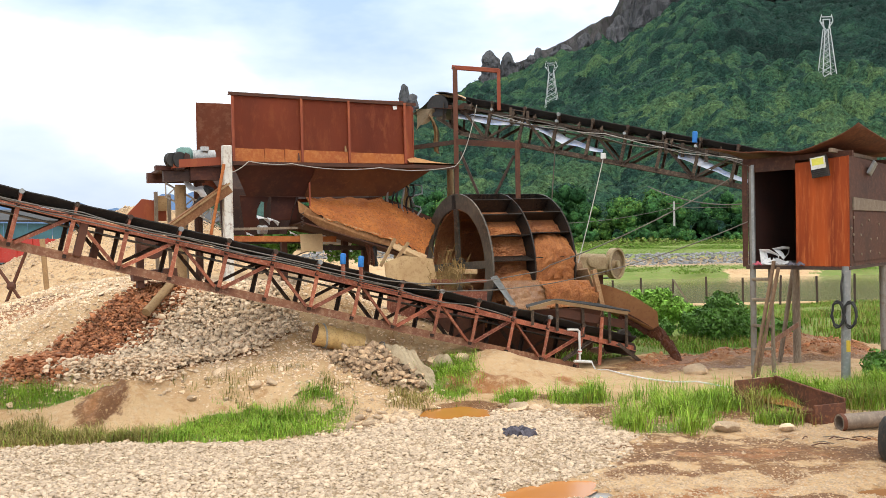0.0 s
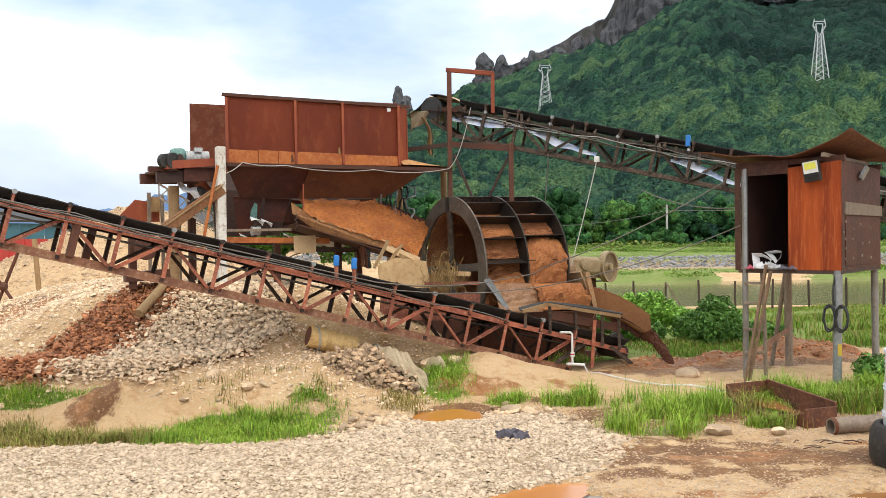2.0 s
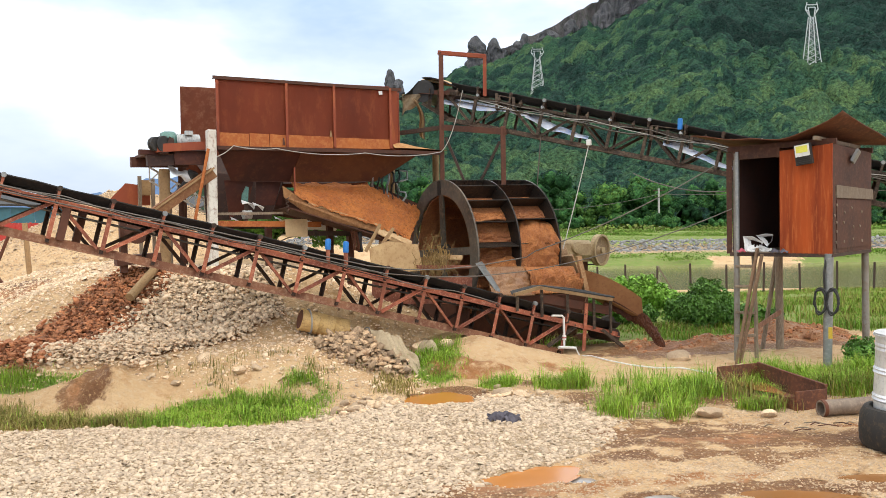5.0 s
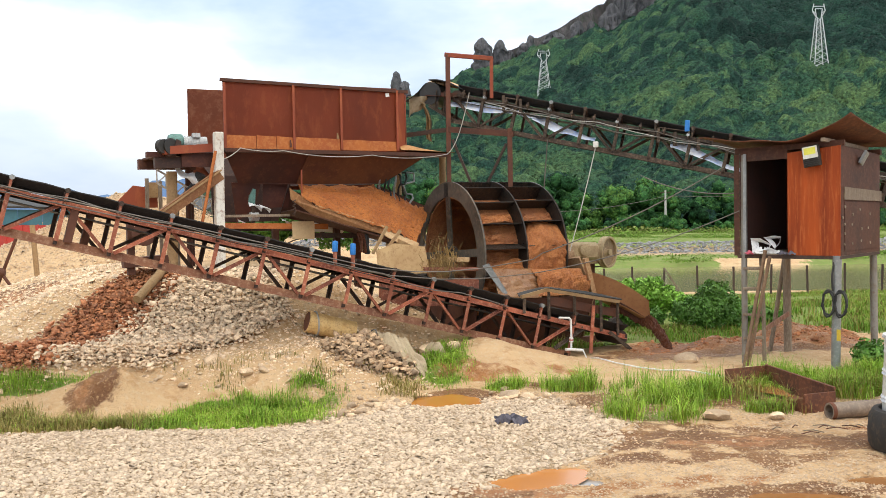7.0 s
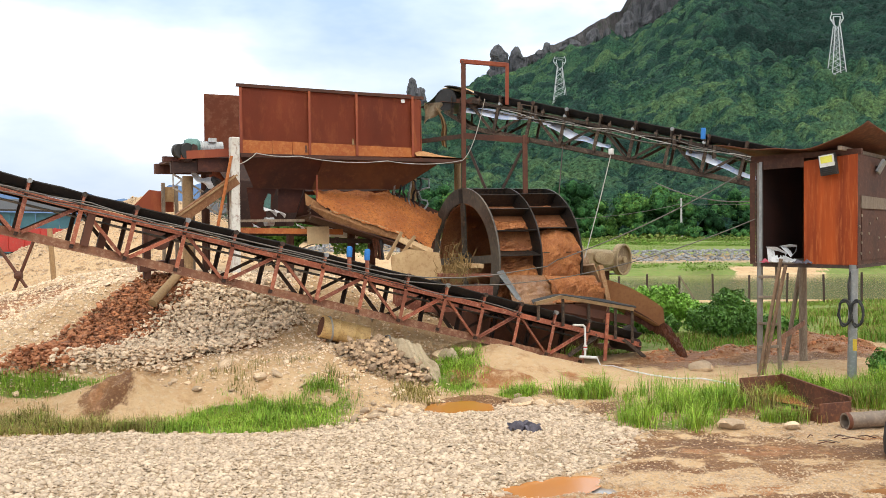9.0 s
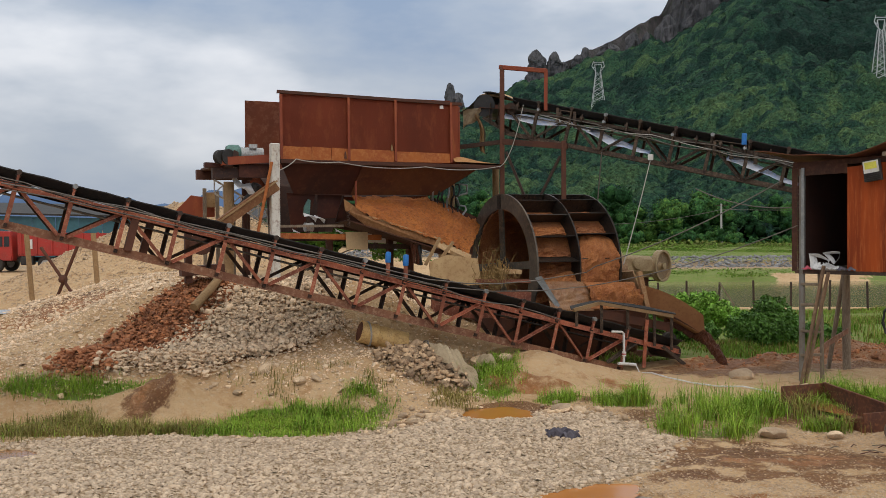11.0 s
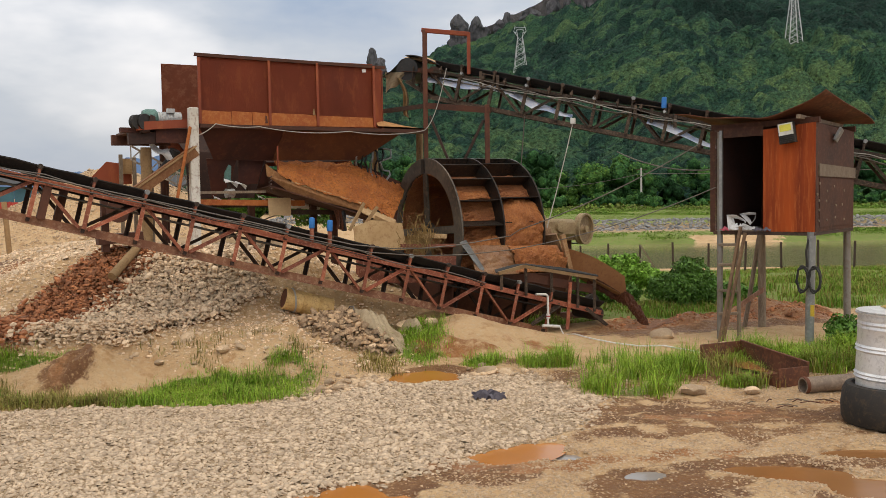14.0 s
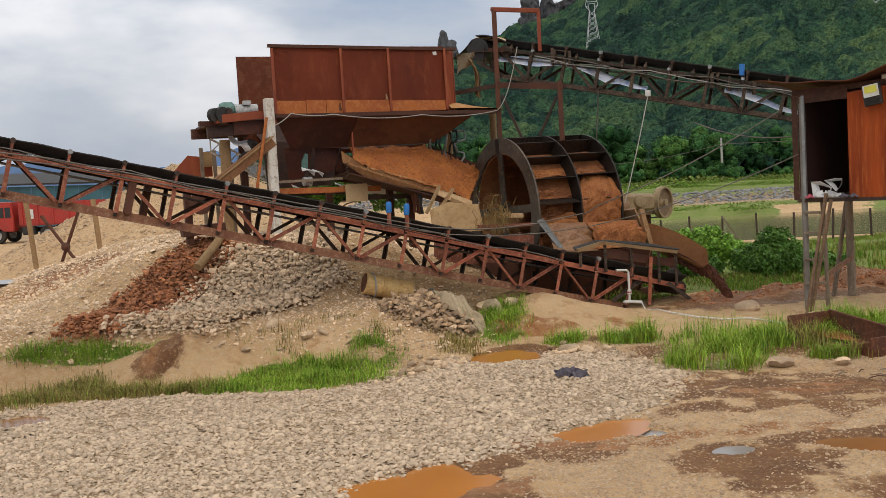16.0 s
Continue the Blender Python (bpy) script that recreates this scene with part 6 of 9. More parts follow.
part("gear_leg", beam(plant(2.1, 2.6, 0.2), plant(2.1, 2.6, 1.62), 0.10, 0.2, E1), RUST_DARK, gear)
pul = part("pulley", spin([(0.30, -0.07), (0.345, -0.07), (0.345, -0.03), (0.32, 0.0), (0.345, 0.03), (0.345, 0.07), (0.30, 0.07)], plant(2.42, 2.40, 1.82), E1 * 0.45 - E2, 30, close=True), CREAM_PAINT, gear, "sand-coloured belt pulley")
smooth(part("pulley_web", spin([(0.31, -0.015), (0.31, 0.015)], plant(2.42, 2.40, 1.82), E1 * 0.45 - E2, 30), CREAM_DARK, pul))
smooth(part("pulley_hub", spin([(0.07, -0.09), (0.07, 0.09)], plant(2.42, 2.40, 1.82), E1 * 0.45 - E2, 16), CREAM_PAINT, pul))
smooth(part("bearing", tube([plant(1.0, 2.1, 1.78), plant(1.22, 2.1, 1.78)], 0.19, 16), surf("muddy_bearing", (0.28, 0.17, 0.09), (0.2, 0.11, 0.06), (0.38, 0.26, 0.15), 4, 0.8), gear))
part("motor_belt", beam(plant(2.2, 2.6, 1.5), plant(2.4, 2.6, 1.5), 0.2, 0.02), RUBBER, gear)

# discharge spout with mud running down
spout = thing("discharge_spout", plant(1.6, 1.3, 0.5), "curved brown steel spout pouring red-brown mud", "spout")


def spout_path(u):
    return plant(1.25 + 0.82 * u, 1.75 - 0.95 * u, 1.32 - 0.42 * u - 0.16 * u * u)


SPOUT_PAINT = surf("brown_spout_steel", (0.42, 0.21, 0.085), (0.34, 0.155, 0.06), (0.24, 0.10, 0.045), 2.0, 0.75, 0, 0.2, 30, 0.3)
bm = sheet(16, 3, lambda u, v: spout_path(u) + V((0, 0, (0.17 - 0.42 * v) + 0.05 * math.sin(math.pi * u))) - E2 * (0.22 + 0.06 * v))
bmesh.ops.solidify(bm, geom=list(bm.faces), thickness=0.015)
smooth(part("spout_wall", bm, SPOUT_PAINT, spout), 1.2)
bm = sheet(16, 3, lambda u, v: spout_path(u) + V((0, 0, 0.12 - 0.37 * v)) + E2 * (0.28 - 0.04 * v))
bmesh.ops.solidify(bm, geom=list(bm.faces), thickness=0.015)
smooth(part("spout_wall", bm, SPOUT_PAINT, spout), 1.2)
smooth(part("spout_floor", sheet(16, 4, lambda u, v: spout_path(u) + V((0, 0, -0.24)) + E2 * (-0.28 + 0.54 * v), 0.015), SPOUT_PAINT, spout), 1.2)
part("spout_leg", beam(plant(1.55, 1.0, -0.1), plant(1.55, 1.0, 0.75), 0.08, 0.08, E1), RUST_DARK, spout)
LAND = V((4.42, 18.25, 0.0))


def stream(u, v):
    a = spout_path(0.55 + 0.45 * min(1, u * 2.5)) + V((0, 0, -0.2))
    if u > 0.4:
        k = (u - 0.4) / 0.6
        end = spout_path(1.0) + V((0, 0, -0.2))
        a = V((end.x + (LAND.x - end.x) * k ** 0.8, end.y + (LAND.y - end.y) * k ** 0.8, end.z + (LAND.z - end.z) * k ** 1.7))
    side = (v - 0.5) * (0.34 - 0.16 * u)
    return a + V((0.55 * side, 0.25 * side, 0.5 * side + 0.05 * math.sin(math.pi * v) + 0.07 * float(vnoise(u * 26, v * 5, 1.0, 4)) + 0.05 * float(vnoise(u * 60, v * 12, 1.0, 8))))


smooth(part("mud_stream", sheet(110, 16, stream, 0.05), MUD, spout, "wet red-brown mud sliding off the spout"), 1.4)
fan = sheet(20, 20, lambda u, v: (lambda r, a: V((LAND.x + 0.5 * r * math.cos(a) + 0.1, LAND.y + 0.38 * r * math.sin(a), float(gz(LAND.x + 0.5 * r * math.cos(a) + 0.1, LAND.y + 0.38 * r * math.sin(a))) + 0.05 * (1 - r) ** 1.2 + 0.004)))(u, v * 2 * math.pi))
tagged(smooth(part("mud_heap", fan, surf("damp_red_brown_mud", (0.24, 0.105, 0.048), (0.17, 0.07, 0.03), (0.32, 0.17, 0.085), 5.0, 0.7, 0, 0.9, 20, 0.4, bdist=0.04)), 1.5), "low fan of wet red-brown mud under the spout", "mud", kind="structure")
wheel_small = thing("trolley", plant(1.35, 0.75, 0.1), "small steel trolley with a black rubber wheel", "trolley")
smooth(part("tyre", spin([(0.09, -0.05), (0.17, -0.05), (0.18, 0.0), (0.17, 0.05), (0.09, 0.05)], plant(1.35, 0.75, 0.42), -E2, 24, close=True), TYRE, wheel_small))
smooth(part("rim", spin([(0.09, -0.03), (0.09, 0.03)], plant(1.35, 0.75, 0.42), -E2, 18), GALV, wheel_small))
part("axle_block", beam(plant(1.1, 0.78, 0.22), plant(1.6, 0.78, 0.18), 0.2, 0.12), RUST_DARK, wheel_small)


# ---- control booth on stilts ----
BO = V((5.1, 16.3, 0))
BY = radians(-41)
B1, B2 = V((math.cos(BY), math.sin(BY), 0)), V((-math.sin(BY), math.cos(BY), 0))


def bth(x, y, z):
    return BO + B1 * x + B2 * y + V((0, 0, z))


def down(p):
    """The same place on the ground."""
    return V((p.x, p.y, float(gz(p.x, p.y))))


booth = thing("control_booth", down(bth(0.8, 1.0, 0)), "small plywood control booth on stilts with a rusted sheet roof", "booth")
BW, BD, ZF, ZT = 1.63, 1.95, 1.95, 3.62
for nm, x, y, m, r, lean in (("stilt", 0.05, 0.03, GALV_OLD, 0.05, 0.0), ("stilt", BW - 0.06, 0.03, GALV, 0.07, -0.03), ("stilt", 0.04, BD - 0.05, TIMBER, 0.07, 0.02), ("stilt", BW - 0.08, BD - 0.05, GALV_OLD, 0.06, 0.02)):
    foot = bth(x + lean, y, 0)
    top = ZT - 0.02 if x < 0.5 and y < 0.5 else ZF
    smooth(part(nm, tube([V((foot.x, foot.y, float(gz(foot.x, foot.y)) - 0.1)), bth(x, y, top)], r, 12), m, booth, "weathered timber stilt" if m is TIMBER else "grey steel pipe stilt"))
part("floor_frame", beam(bth(-0.05, 0.02, ZF - 0.03), bth(BW, 0.02, ZF - 0.03), 0.06, 0.06), TRUSS_FAR, booth)
part("floor_frame", beam(bth(BW - 0.02, 0, ZF - 0.03), bth(BW - 0.02, BD, ZF - 0.03), 0.06, 0.05), TRUSS_FAR, booth)
part("floor_board", beam(bth(0, BD / 2, ZF), bth(BW, BD / 2, ZF), BD, 0.03), TIMBER, booth)
part("front_wall", plate([bth(0.80, 0, ZF), bth(BW, 0, ZF - 0.02), bth(BW + 0.01, 0, ZT + 0.06), bth(0.80, 0, ZT - 0.02)], 0.02), PLYWOOD, booth, "red-brown stained plywood front")
part("lintel", plate([bth(0.0, 0.0, ZT - 0.13), bth(0.797, 0.0, ZT - 0.11), bth(0.797, 0.0, ZT + 0.05), bth(0.0, 0.0, ZT + 0.05)], 0.02), PLYWOOD_DARK, booth)
part("door_post", beam(bth(0.09, -0.015, ZF), bth(0.09, -0.015, ZT), 0.05, 0.05, B1), GALV, booth)
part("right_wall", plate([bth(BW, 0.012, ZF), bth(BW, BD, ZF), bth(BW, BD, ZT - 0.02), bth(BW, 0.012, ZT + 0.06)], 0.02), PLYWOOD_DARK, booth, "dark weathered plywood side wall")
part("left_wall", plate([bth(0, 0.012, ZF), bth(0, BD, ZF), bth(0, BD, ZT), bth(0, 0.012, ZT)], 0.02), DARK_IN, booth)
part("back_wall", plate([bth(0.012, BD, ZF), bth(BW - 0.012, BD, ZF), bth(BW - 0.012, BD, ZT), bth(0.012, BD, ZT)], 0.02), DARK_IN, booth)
# added dark sheet over the right wall's inside, standing for interior shade
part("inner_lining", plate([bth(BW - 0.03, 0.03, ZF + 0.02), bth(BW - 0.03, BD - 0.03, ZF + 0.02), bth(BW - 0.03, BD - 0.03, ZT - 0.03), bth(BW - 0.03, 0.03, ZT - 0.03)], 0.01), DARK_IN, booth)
part("side_batten", plate([bth(BW + 0.022, 0.12, 2.83), bth(BW + 0.022, BD + 0.02, 2.80), bth(BW + 0.022, BD + 0.02, 2.97), bth(BW + 0.022, 0.12, 3.03)], 0.025), TIMBER, booth, "pale timber batten across the side")
part("side_patch", plate([bth(BW + 0.016, 0.16, 2.02), bth(BW + 0.016, BD - 0.1, 2.02), bth(BW + 0.016, BD - 0.1, 2.78), bth(BW + 0.016, 0.16, 2.80)], 0.01), PLYWOOD_DARK, booth)
bolt_rng = random.Random(5)
for k in range(14):
    y = 0.1 if k < 5 else (0.5 + 0.42 * (k % 3))
    z = 2.1 + 0.15 * k if k < 5 else 2.15 + 0.24 * ((k - 5) // 3)
    part("washer", spin([(0.022, -0.008), (0.022, 0.008)], bth(BW + 0.024, y + bolt_rng.uniform(-0.06, 0.06), z + bolt_rng.uniform(-0.05, 0.05)), B1, 8), TIMBER, booth)


def roof_place(u, v):
    x, y = -0.62 + 2.5 * u, -0.28 + 2.6 * v
    z = 3.80 + 0.14 * (1 - u) * (1 - v) * 0.9 - 0.09 * math.sin(math.pi * u) * (1 - v)
    curl = max(0.0, (u - 0.55) / 0.45)
    z += 0.36 * curl ** 2 * (1 - v) ** 0.7
    z += -0.06 * v + 0.012 * math.sin(18 * u) + 0.02 * math.sin(5 * v + 3 * u)
    return bth(x, y, z)


smooth(part("roof_sheet", sheet(36, 18, roof_place, 0.012), ROOF, booth, "warped rusted steel roof sheet curling up at a corner"), 1.0)
part("roof_batten", beam(bth(-0.1, 0.06, ZT + 0.05), bth(BW + 0.05, 0.06, ZT + 0.10), 0.07, 0.09), PLYWOOD_DARK, booth)
part("roof_batten", beam(bth(-0.1, BD - 0.06, ZT + 0.02), bth(BW + 0.05, BD - 0.06, ZT + 0.02), 0.07, 0.09), PLYWOOD_DARK, booth)
part("roof_rafter", beam(bth(BW - 0.2, -0.2, ZT + 0.15), bth(BW - 0.2, BD, ZT + 0.08), 0.06, 0.06), TIMBER, booth)
part("door_leaf", plate([bth(-0.02, 0.02, ZF - 0.02), bth(-0.10, -0.02, ZF - 0.02), bth(-0.10, -0.02, ZT), bth(-0.02, 0.02, ZT)], 0.02), PLYWOOD_DARK, booth)

flood = thing("floodlight", bth(1.22, -0.06, 3.45), "small square LED floodlight with a yellow plate, switched off", "floodlight")
FLC, FLX, FLZ = bth(1.225, -0.11, 3.53), B1 * math.cos(0.14) + V((0, 0, 1)) * math.sin(0.14), V((0, 0, 1)) * math.cos(0.14) - B1 * math.sin(0.14)


def lamp_plate(x0, x1, z0, z1, out):
    return [FLC + FLX * x + FLZ * z - B2 * out for x, z in ((x0, z0), (x1, z0), (x1, z1), (x0, z1))]


part("housing", plate(lamp_plate(-0.13, 0.13, -0.17, 0.16, 0.0), 0.08), TRUCK_DARK, flood, "black finned housing")
part("reflector", plate(lamp_plate(-0.115, 0.115, -0.04, 0.145, 0.05), 0.012), WHITE_PVC, flood)
part("lens_plate", plate(lamp_plate(-0.09, 0.09, 0.02, 0.125, 0.06), 0.008), LENS_YELLOW, flood, "yellow LED plate")
for k in range(4):
    part("cooling_fin", plate(lamp_plate(-0.115, 0.115, -0.155 + 0.028 * k, -0.148 + 0.028 * k, 0.05), 0.02), TRUCK_DARK, flood)
part("yoke", beam(bth(1.22, -0.02, 3.42), bth(1.22, -0.06, 3.56), 0.2, 0.02), TRUCK_DARK, flood)
lamp2 = thing("floodlight", bth(BW + 0.05, 0.85, 3.42), "small grey floodlight on the booth side, switched off", "floodlight")
part("housing", beam(bth(BW + 0.05, 0.80, 3.40), bth(BW + 0.14, 0.86, 3.60), 0.05, 0.17, B2, bevel=0.008), GALV, lamp2)
part("bracket", beam(bth(BW + 0.01, 0.85, 3.5), bth(BW + 0.07, 0.85, 3.5), 0.03, 0.03), TRUCK_DARK, lamp2)

# white sack with rags on the sill
sack = thing("plastic_sack", bth(0.45, 0.15, ZF + 0.02), "crumpled white plastic sack lying on the booth floor", "sack")


def crumple(u, v):
    a = 2 * math.pi * u
    r = 1 + 0.22 * math.sin(3 * a + 1) + 0.14 * math.sin(7 * a + 4 * v)
    k = math.cos((v - 0.2) * 1.7)
    return bth(0.36 + 0.20 * r * k * math.cos(a), 0.10 + 0.16 * r * k * math.sin(a), ZF + 0.015 + 0.10 * v * (0.8 + 0.35 * math.sin(5 * a)))


def bag_rim(pts, wide, y):
    """A stiff folded rim of the bag standing open: a strip bent round a closed line."""
    def place(u, v):
        k = (u % 1.0) * len(pts)
        i = int(k) % len(pts)
        p, q = pts[i], pts[(i + 1) % len(pts)]
        f = k - int(k)
        x, z = p[0] + (q[0] - p[0]) * f, p[1] + (q[1] - p[1]) * f
        cx, cz = sum(p[0] for p in pts) / len(pts), sum(p[1] for p in pts) / len(pts)
        s = 1 - wide * v * (1 + 0.4 * math.sin(9 * u))
        return bth(cx + (x - cx) * s, y + 0.10 * v + 0.03 * math.sin(7 * u), ZF + 0.02 + cz + (z - cz) * s)
    return sheet(42, 3, place, 0.006)


smooth(part("sack_body", sheet(40, 8, crumple), WHITE_CLOTH, sack), 0.5)
smooth(part("sack_rim", bag_rim([(0.17, 0.25), (0.33, 0.25), (0.51, 0.15), (0.49, 0.08), (0.32, 0.03), (0.21, 0.02)], 0.42, 0.0), WHITE_CLOTH, sack), 0.8)
smooth(part("sack_rim", bag_rim([(0.34, 0.26), (0.50, 0.29), (0.62, 0.28), (0.60, 0.17), (0.54, 0.08), (0.48, 0.14)], 0.34, 0.14), WHITE_CLOTH, sack), 0.8)
for x, y, m in ((0.16, 0.0, surf("pink_rag", (0.5, 0.10, 0.14), (0.4, 0.07, 0.10), None, 4, 0.9)), (0.70, 0.02, CLOTH_DARK), (0.86, 0.0, CLOTH_DARK), (0.62, 0.1, WHITE_CLOTH)):
    rag = thing("rag", bth(x, y, ZF + 0.01), "small crumpled rag on the booth sill", "rag", "rags on the sill")
    smooth(part("cloth", sheet(10, 6, lambda u, v, x=x, y=y: bth(x + 0.16 * (u - 0.5), y + 0.12 * (v - 0.5), ZF + 0.02 + 0.05 * math.sin(math.pi * u) * math.sin(math.pi * v) + 0.012 * math.sin(11 * u + 7 * v)), 0.008), m, rag), 1.0)
# planks leaning as a ladder
PLANK = surf("brown_plank", (0.20, 0.12, 0.07), (0.13, 0.08, 0.05), (0.30, 0.20, 0.12), 3.0, 0.9, 0, 0.4, 40, 0.4)
for (x0, y0, z0), (x1, y1, z1), a in (((0.54, -0.10, ZF - 0.02), (0.24, -0.30, 0), 0.055), ((0.46, -0.09, ZF + 0.08), (0.21, -0.38, 0), 0.06)):
    pl = thing("leaning_plank", down(bth(x1, y1, 0)), "rough brown plank leaning on the booth sill", "plank", "planks leaning on the booth")
    part("board", beam(down(bth(x1, y1, 0)) + V((0, 0, 0.01)), bth(x0, y0, z0), a, 0.045, B1, bevel=0.006), PLANK, pl)
ladder = thing("ladder", down(bth(0.3, 0.0, 0)), "rough grey timber ladder tied to the booth stilt", "ladder")
rail_foot, rail_top = down(bth(0.36, 0.10, 0)) - V((0, 0, 0.05)), bth(0.31, 0.10, ZF - 0.03)
smooth(part("rail", tube([rail_foot, rail_foot.lerp(rail_top, 0.5) + V((0.012, 0, 0)), rail_top], 0.034, 9), TIMBER, ladder))
for z, dz in ((0.55, 0.02), (0.95, -0.01), (1.38, 0.015), (1.72, 0.0)):
    part("rung", beam(bth(0.05, -0.03, z), bth(0.36, 0.06, z + dz), 0.035, 0.045, bevel=0.006), TIMBER, ladder)
extra = thing("loose_board", bth(0.38, 0.12, 0.72), "short brown board nailed between ladder and stilt", "board")
part("board", beam(bth(0.36, 0.14, 0.70), bth(0.10, BD - 0.12, 0.80), 0.03, 0.09, bevel=0.005), RUST_BROWN, extra)
extra = thing("timber_prop", down(bth(-0.33, 1.95, 0)), "thin timber prop beside the booth stilts", "post", "props under the booth")
part("stick", tube([down(bth(-0.30, 1.95, 0)) - V((0, 0, 0.05)), bth(0.02, 1.9, ZF - 0.03)], 0.04, 10), TIMBER, extra)
# coil of black cable on the right stilt
coil = thing("cable_coil", bth(1.5, -0.05, 1.1), "coil of black cable hung on the pipe stilt", "cable coil")
for cx, ph in ((1.47, 0.0), (1.66, 0.5)):
    smooth(part("loop", tube([bth(cx + (0.09 + 0.01 * math.sin(3 * k)) * math.sin(k * 0.42), -0.08 - 0.012 * math.cos(k * 1.1 + ph), 1.40 - 0.20 * (1 - math.cos(k * 0.42)) + 0.02 * math.sin(k)) for k in range(33)], 0.018, 7), RUBBER, coil))
part("drop", tube([bth(1.53, -0.06, 1.40), bth(1.52, -0.07, 1.65), bth(1.55, 0.0, ZF - 0.03)], 0.016, 7), RUBBER, coil)
part("tag", plate([bth(1.60, -0.09, 0.62), bth(1.66, -0.09, 0.62), bth(1.66, -0.09, 0.80), bth(1.60, -0.09, 0.80)], 0.01), surf("yellow_tag", (0.62, 0.42, 0.04), (0.55, 0.36, 0.03), None, 4, 0.6), coil)

# ---- loose things round the booth ----
TRAY = surf("dark_rusted_tray", (0.15, 0.052, 0.024), (0.08, 0.028, 0.015), (0.30, 0.12, 0.05), 2.5, 0.75, 0.0, 0.3, 40, 0.35)
tray = thing("steel_chute_tray", V((4.85, 13.5, 0.0)), "rusted open steel chute tray lying in the grass", "tray")
TA = [V((4.22, 14.25, 0.02)), V((4.92, 14.55, 0.02)), V((5.28, 12.9, 0.0)), V((4.80, 12.72, 0.0))]
up_ = V((0, 0, 1))
part("tray_floor", plate([p + up_ * 0.03 for p in TA], 0.02), TRAY, tray)
part("tray_back", plate([TA[0], TA[1], TA[1] + up_ * 0.34, TA[0] + up_ * 0.34], 0.02), TRAY, tray)
part("tray_side", plate([TA[1], TA[2], TA[2] + up_ * 0.30, TA[1] + up_ * 0.34], 0.02), TRAY, tray)
part("tray_side", plate([TA[0], TA[3], TA[3] + up_ * 0.20, TA[0].lerp(TA[3], 0.6) + up_ * 0.05, TA[0].lerp(TA[3], 0.15) + up_ * 0.10, TA[0] + up_ * 0.34], 0.02), TRAY, tray)
part("tray_end", plate([TA[3], TA[2], TA[2] + up_ * 0.26, TA[3] + up_ * 0.26], 0.03), TRAY, tray, "red-brown folded end plate")
part("tray_rim", beam(TA[1] + up_ * 0.34, TA[2] + up_ * 0.30, 0.04, 0.03), TRAY, tray)
part("standing_water", plate([TA[0].lerp(TA[2], 0.03) + up_ * 0.10, TA[1].lerp(TA[3], 0.03) + up_ * 0.10, TA[2].lerp(TA[0], 0.35) + up_ * 0.10, TA[3].lerp(TA[1], 0.35) + up_ * 0.10], 0.01), PUDDLE_BROWN, tray, "brown water standing in the tray")
twigs = thing("twig_pile", V((4.6, 11.6, 0.0)), "dark broken twigs and sticks on the muddy track", "twigs")
twig_rng = random.Random(12)
for k in range(10):
    tx, ty, ta = 4.55 + twig_rng.gauss(0, 0.3), 11.75 + twig_rng.gauss(0, 0.22), twig_rng.uniform(-0.9, 0.9)
    tl = twig_rng.uniform(0.05, 0.14)
    part("twig", tube([V((tx - tl * math.cos(ta), ty - tl * math.sin(ta), float(gz(tx, ty)) + 0.02)), V((tx, ty, float(gz(tx, ty)) + 0.045)), V((tx + tl * math.cos(ta), ty + tl * math.sin(ta), float(gz(tx, ty)) + 0.03))], 0.007, 6), RUST_DARK if k % 3 else TIMBER, twigs)

steel_pipe = thing("steel_pipe", V((5.5, 12.7, 0.12)), "length of old rusty grey steel pipe lying on the ground", "pipe")
pa, pb = V((5.0, 12.40, 0.10)), V((7.2, 12.9, 0.12))
pd = (pb - pa).normalized()
pipe_skin = surf("pipe_steel", (0.22, 0.17, 0.13), (0.15, 0.11, 0.085), (0.32, 0.24, 0.17), 3.0, 0.65, 0.2, 0.3, 40, 0.5)
smooth(part("pipe_wall", spin([(0.085, 0.0), (0.105, 0.0), (0.105, (pb - pa).length), (0.085, (pb - pa).length)], pa, pd, 28, close=True), pipe_skin, steel_pipe))
smooth(part("pipe_mouth", spin([(0.105, 0.0), (0.112, 0.0), (0.112, 0.05), (0.105, 0.05)], pa, pd, 28, close=True), ROOF, steel_pipe))

DC = V((4.92 + 0.43, 10.72, 0.0))
drum = thing("steel_drum", DC + V((0, 0, 0.42)), "silver steel drum standing in an old tyre tub", "drum")
dz = float(gz(DC.x, DC.y))
prof = [(0.41, 0.10)]
for h, r in ((0.45, 0.415), (0.50, 0.42), (0.52, 0.435), (0.545, 0.42), (0.56, 0.435), (0.585, 0.418), (0.80, 0.412), (0.82, 0.428), (0.845, 0.412), (0.86, 0.426), (0.885, 0.41), (1.05, 0.405), (1.07, 0.412), (1.10, 0.404), (1.12, 0.412), (1.15, 0.404), (1.17, 0.41), (1.22, 0.402), (1.225, 0.43), (1.245, 0.432), (1.25, 0.40)):
    prof.append((r * 0.985, h))
smooth(part("drum_shell", spin(prof, DC + V((0, 0, dz)), (0.015, -0.01, 1), 48), SILVER, drum), 0.5)
part("drum_lid", spin([(0.425, 1.252), (0.425, 1.262), (0.30, 1.268), (0.05, 1.262)], DC + V((0.006, -0.004, dz)), (0.015, -0.01, 1), 40), SILVER, drum, "dented loose lid")
part("lid_hatch", plate([DC + V((0.02, -0.2, dz + 1.275)), DC + V((0.25, -0.16, dz + 1.275)), DC + V((0.22, 0.1, dz + 1.275)), DC + V((0.05, 0.08, dz + 1.275))], 0.006), TRUCK_DARK, drum)
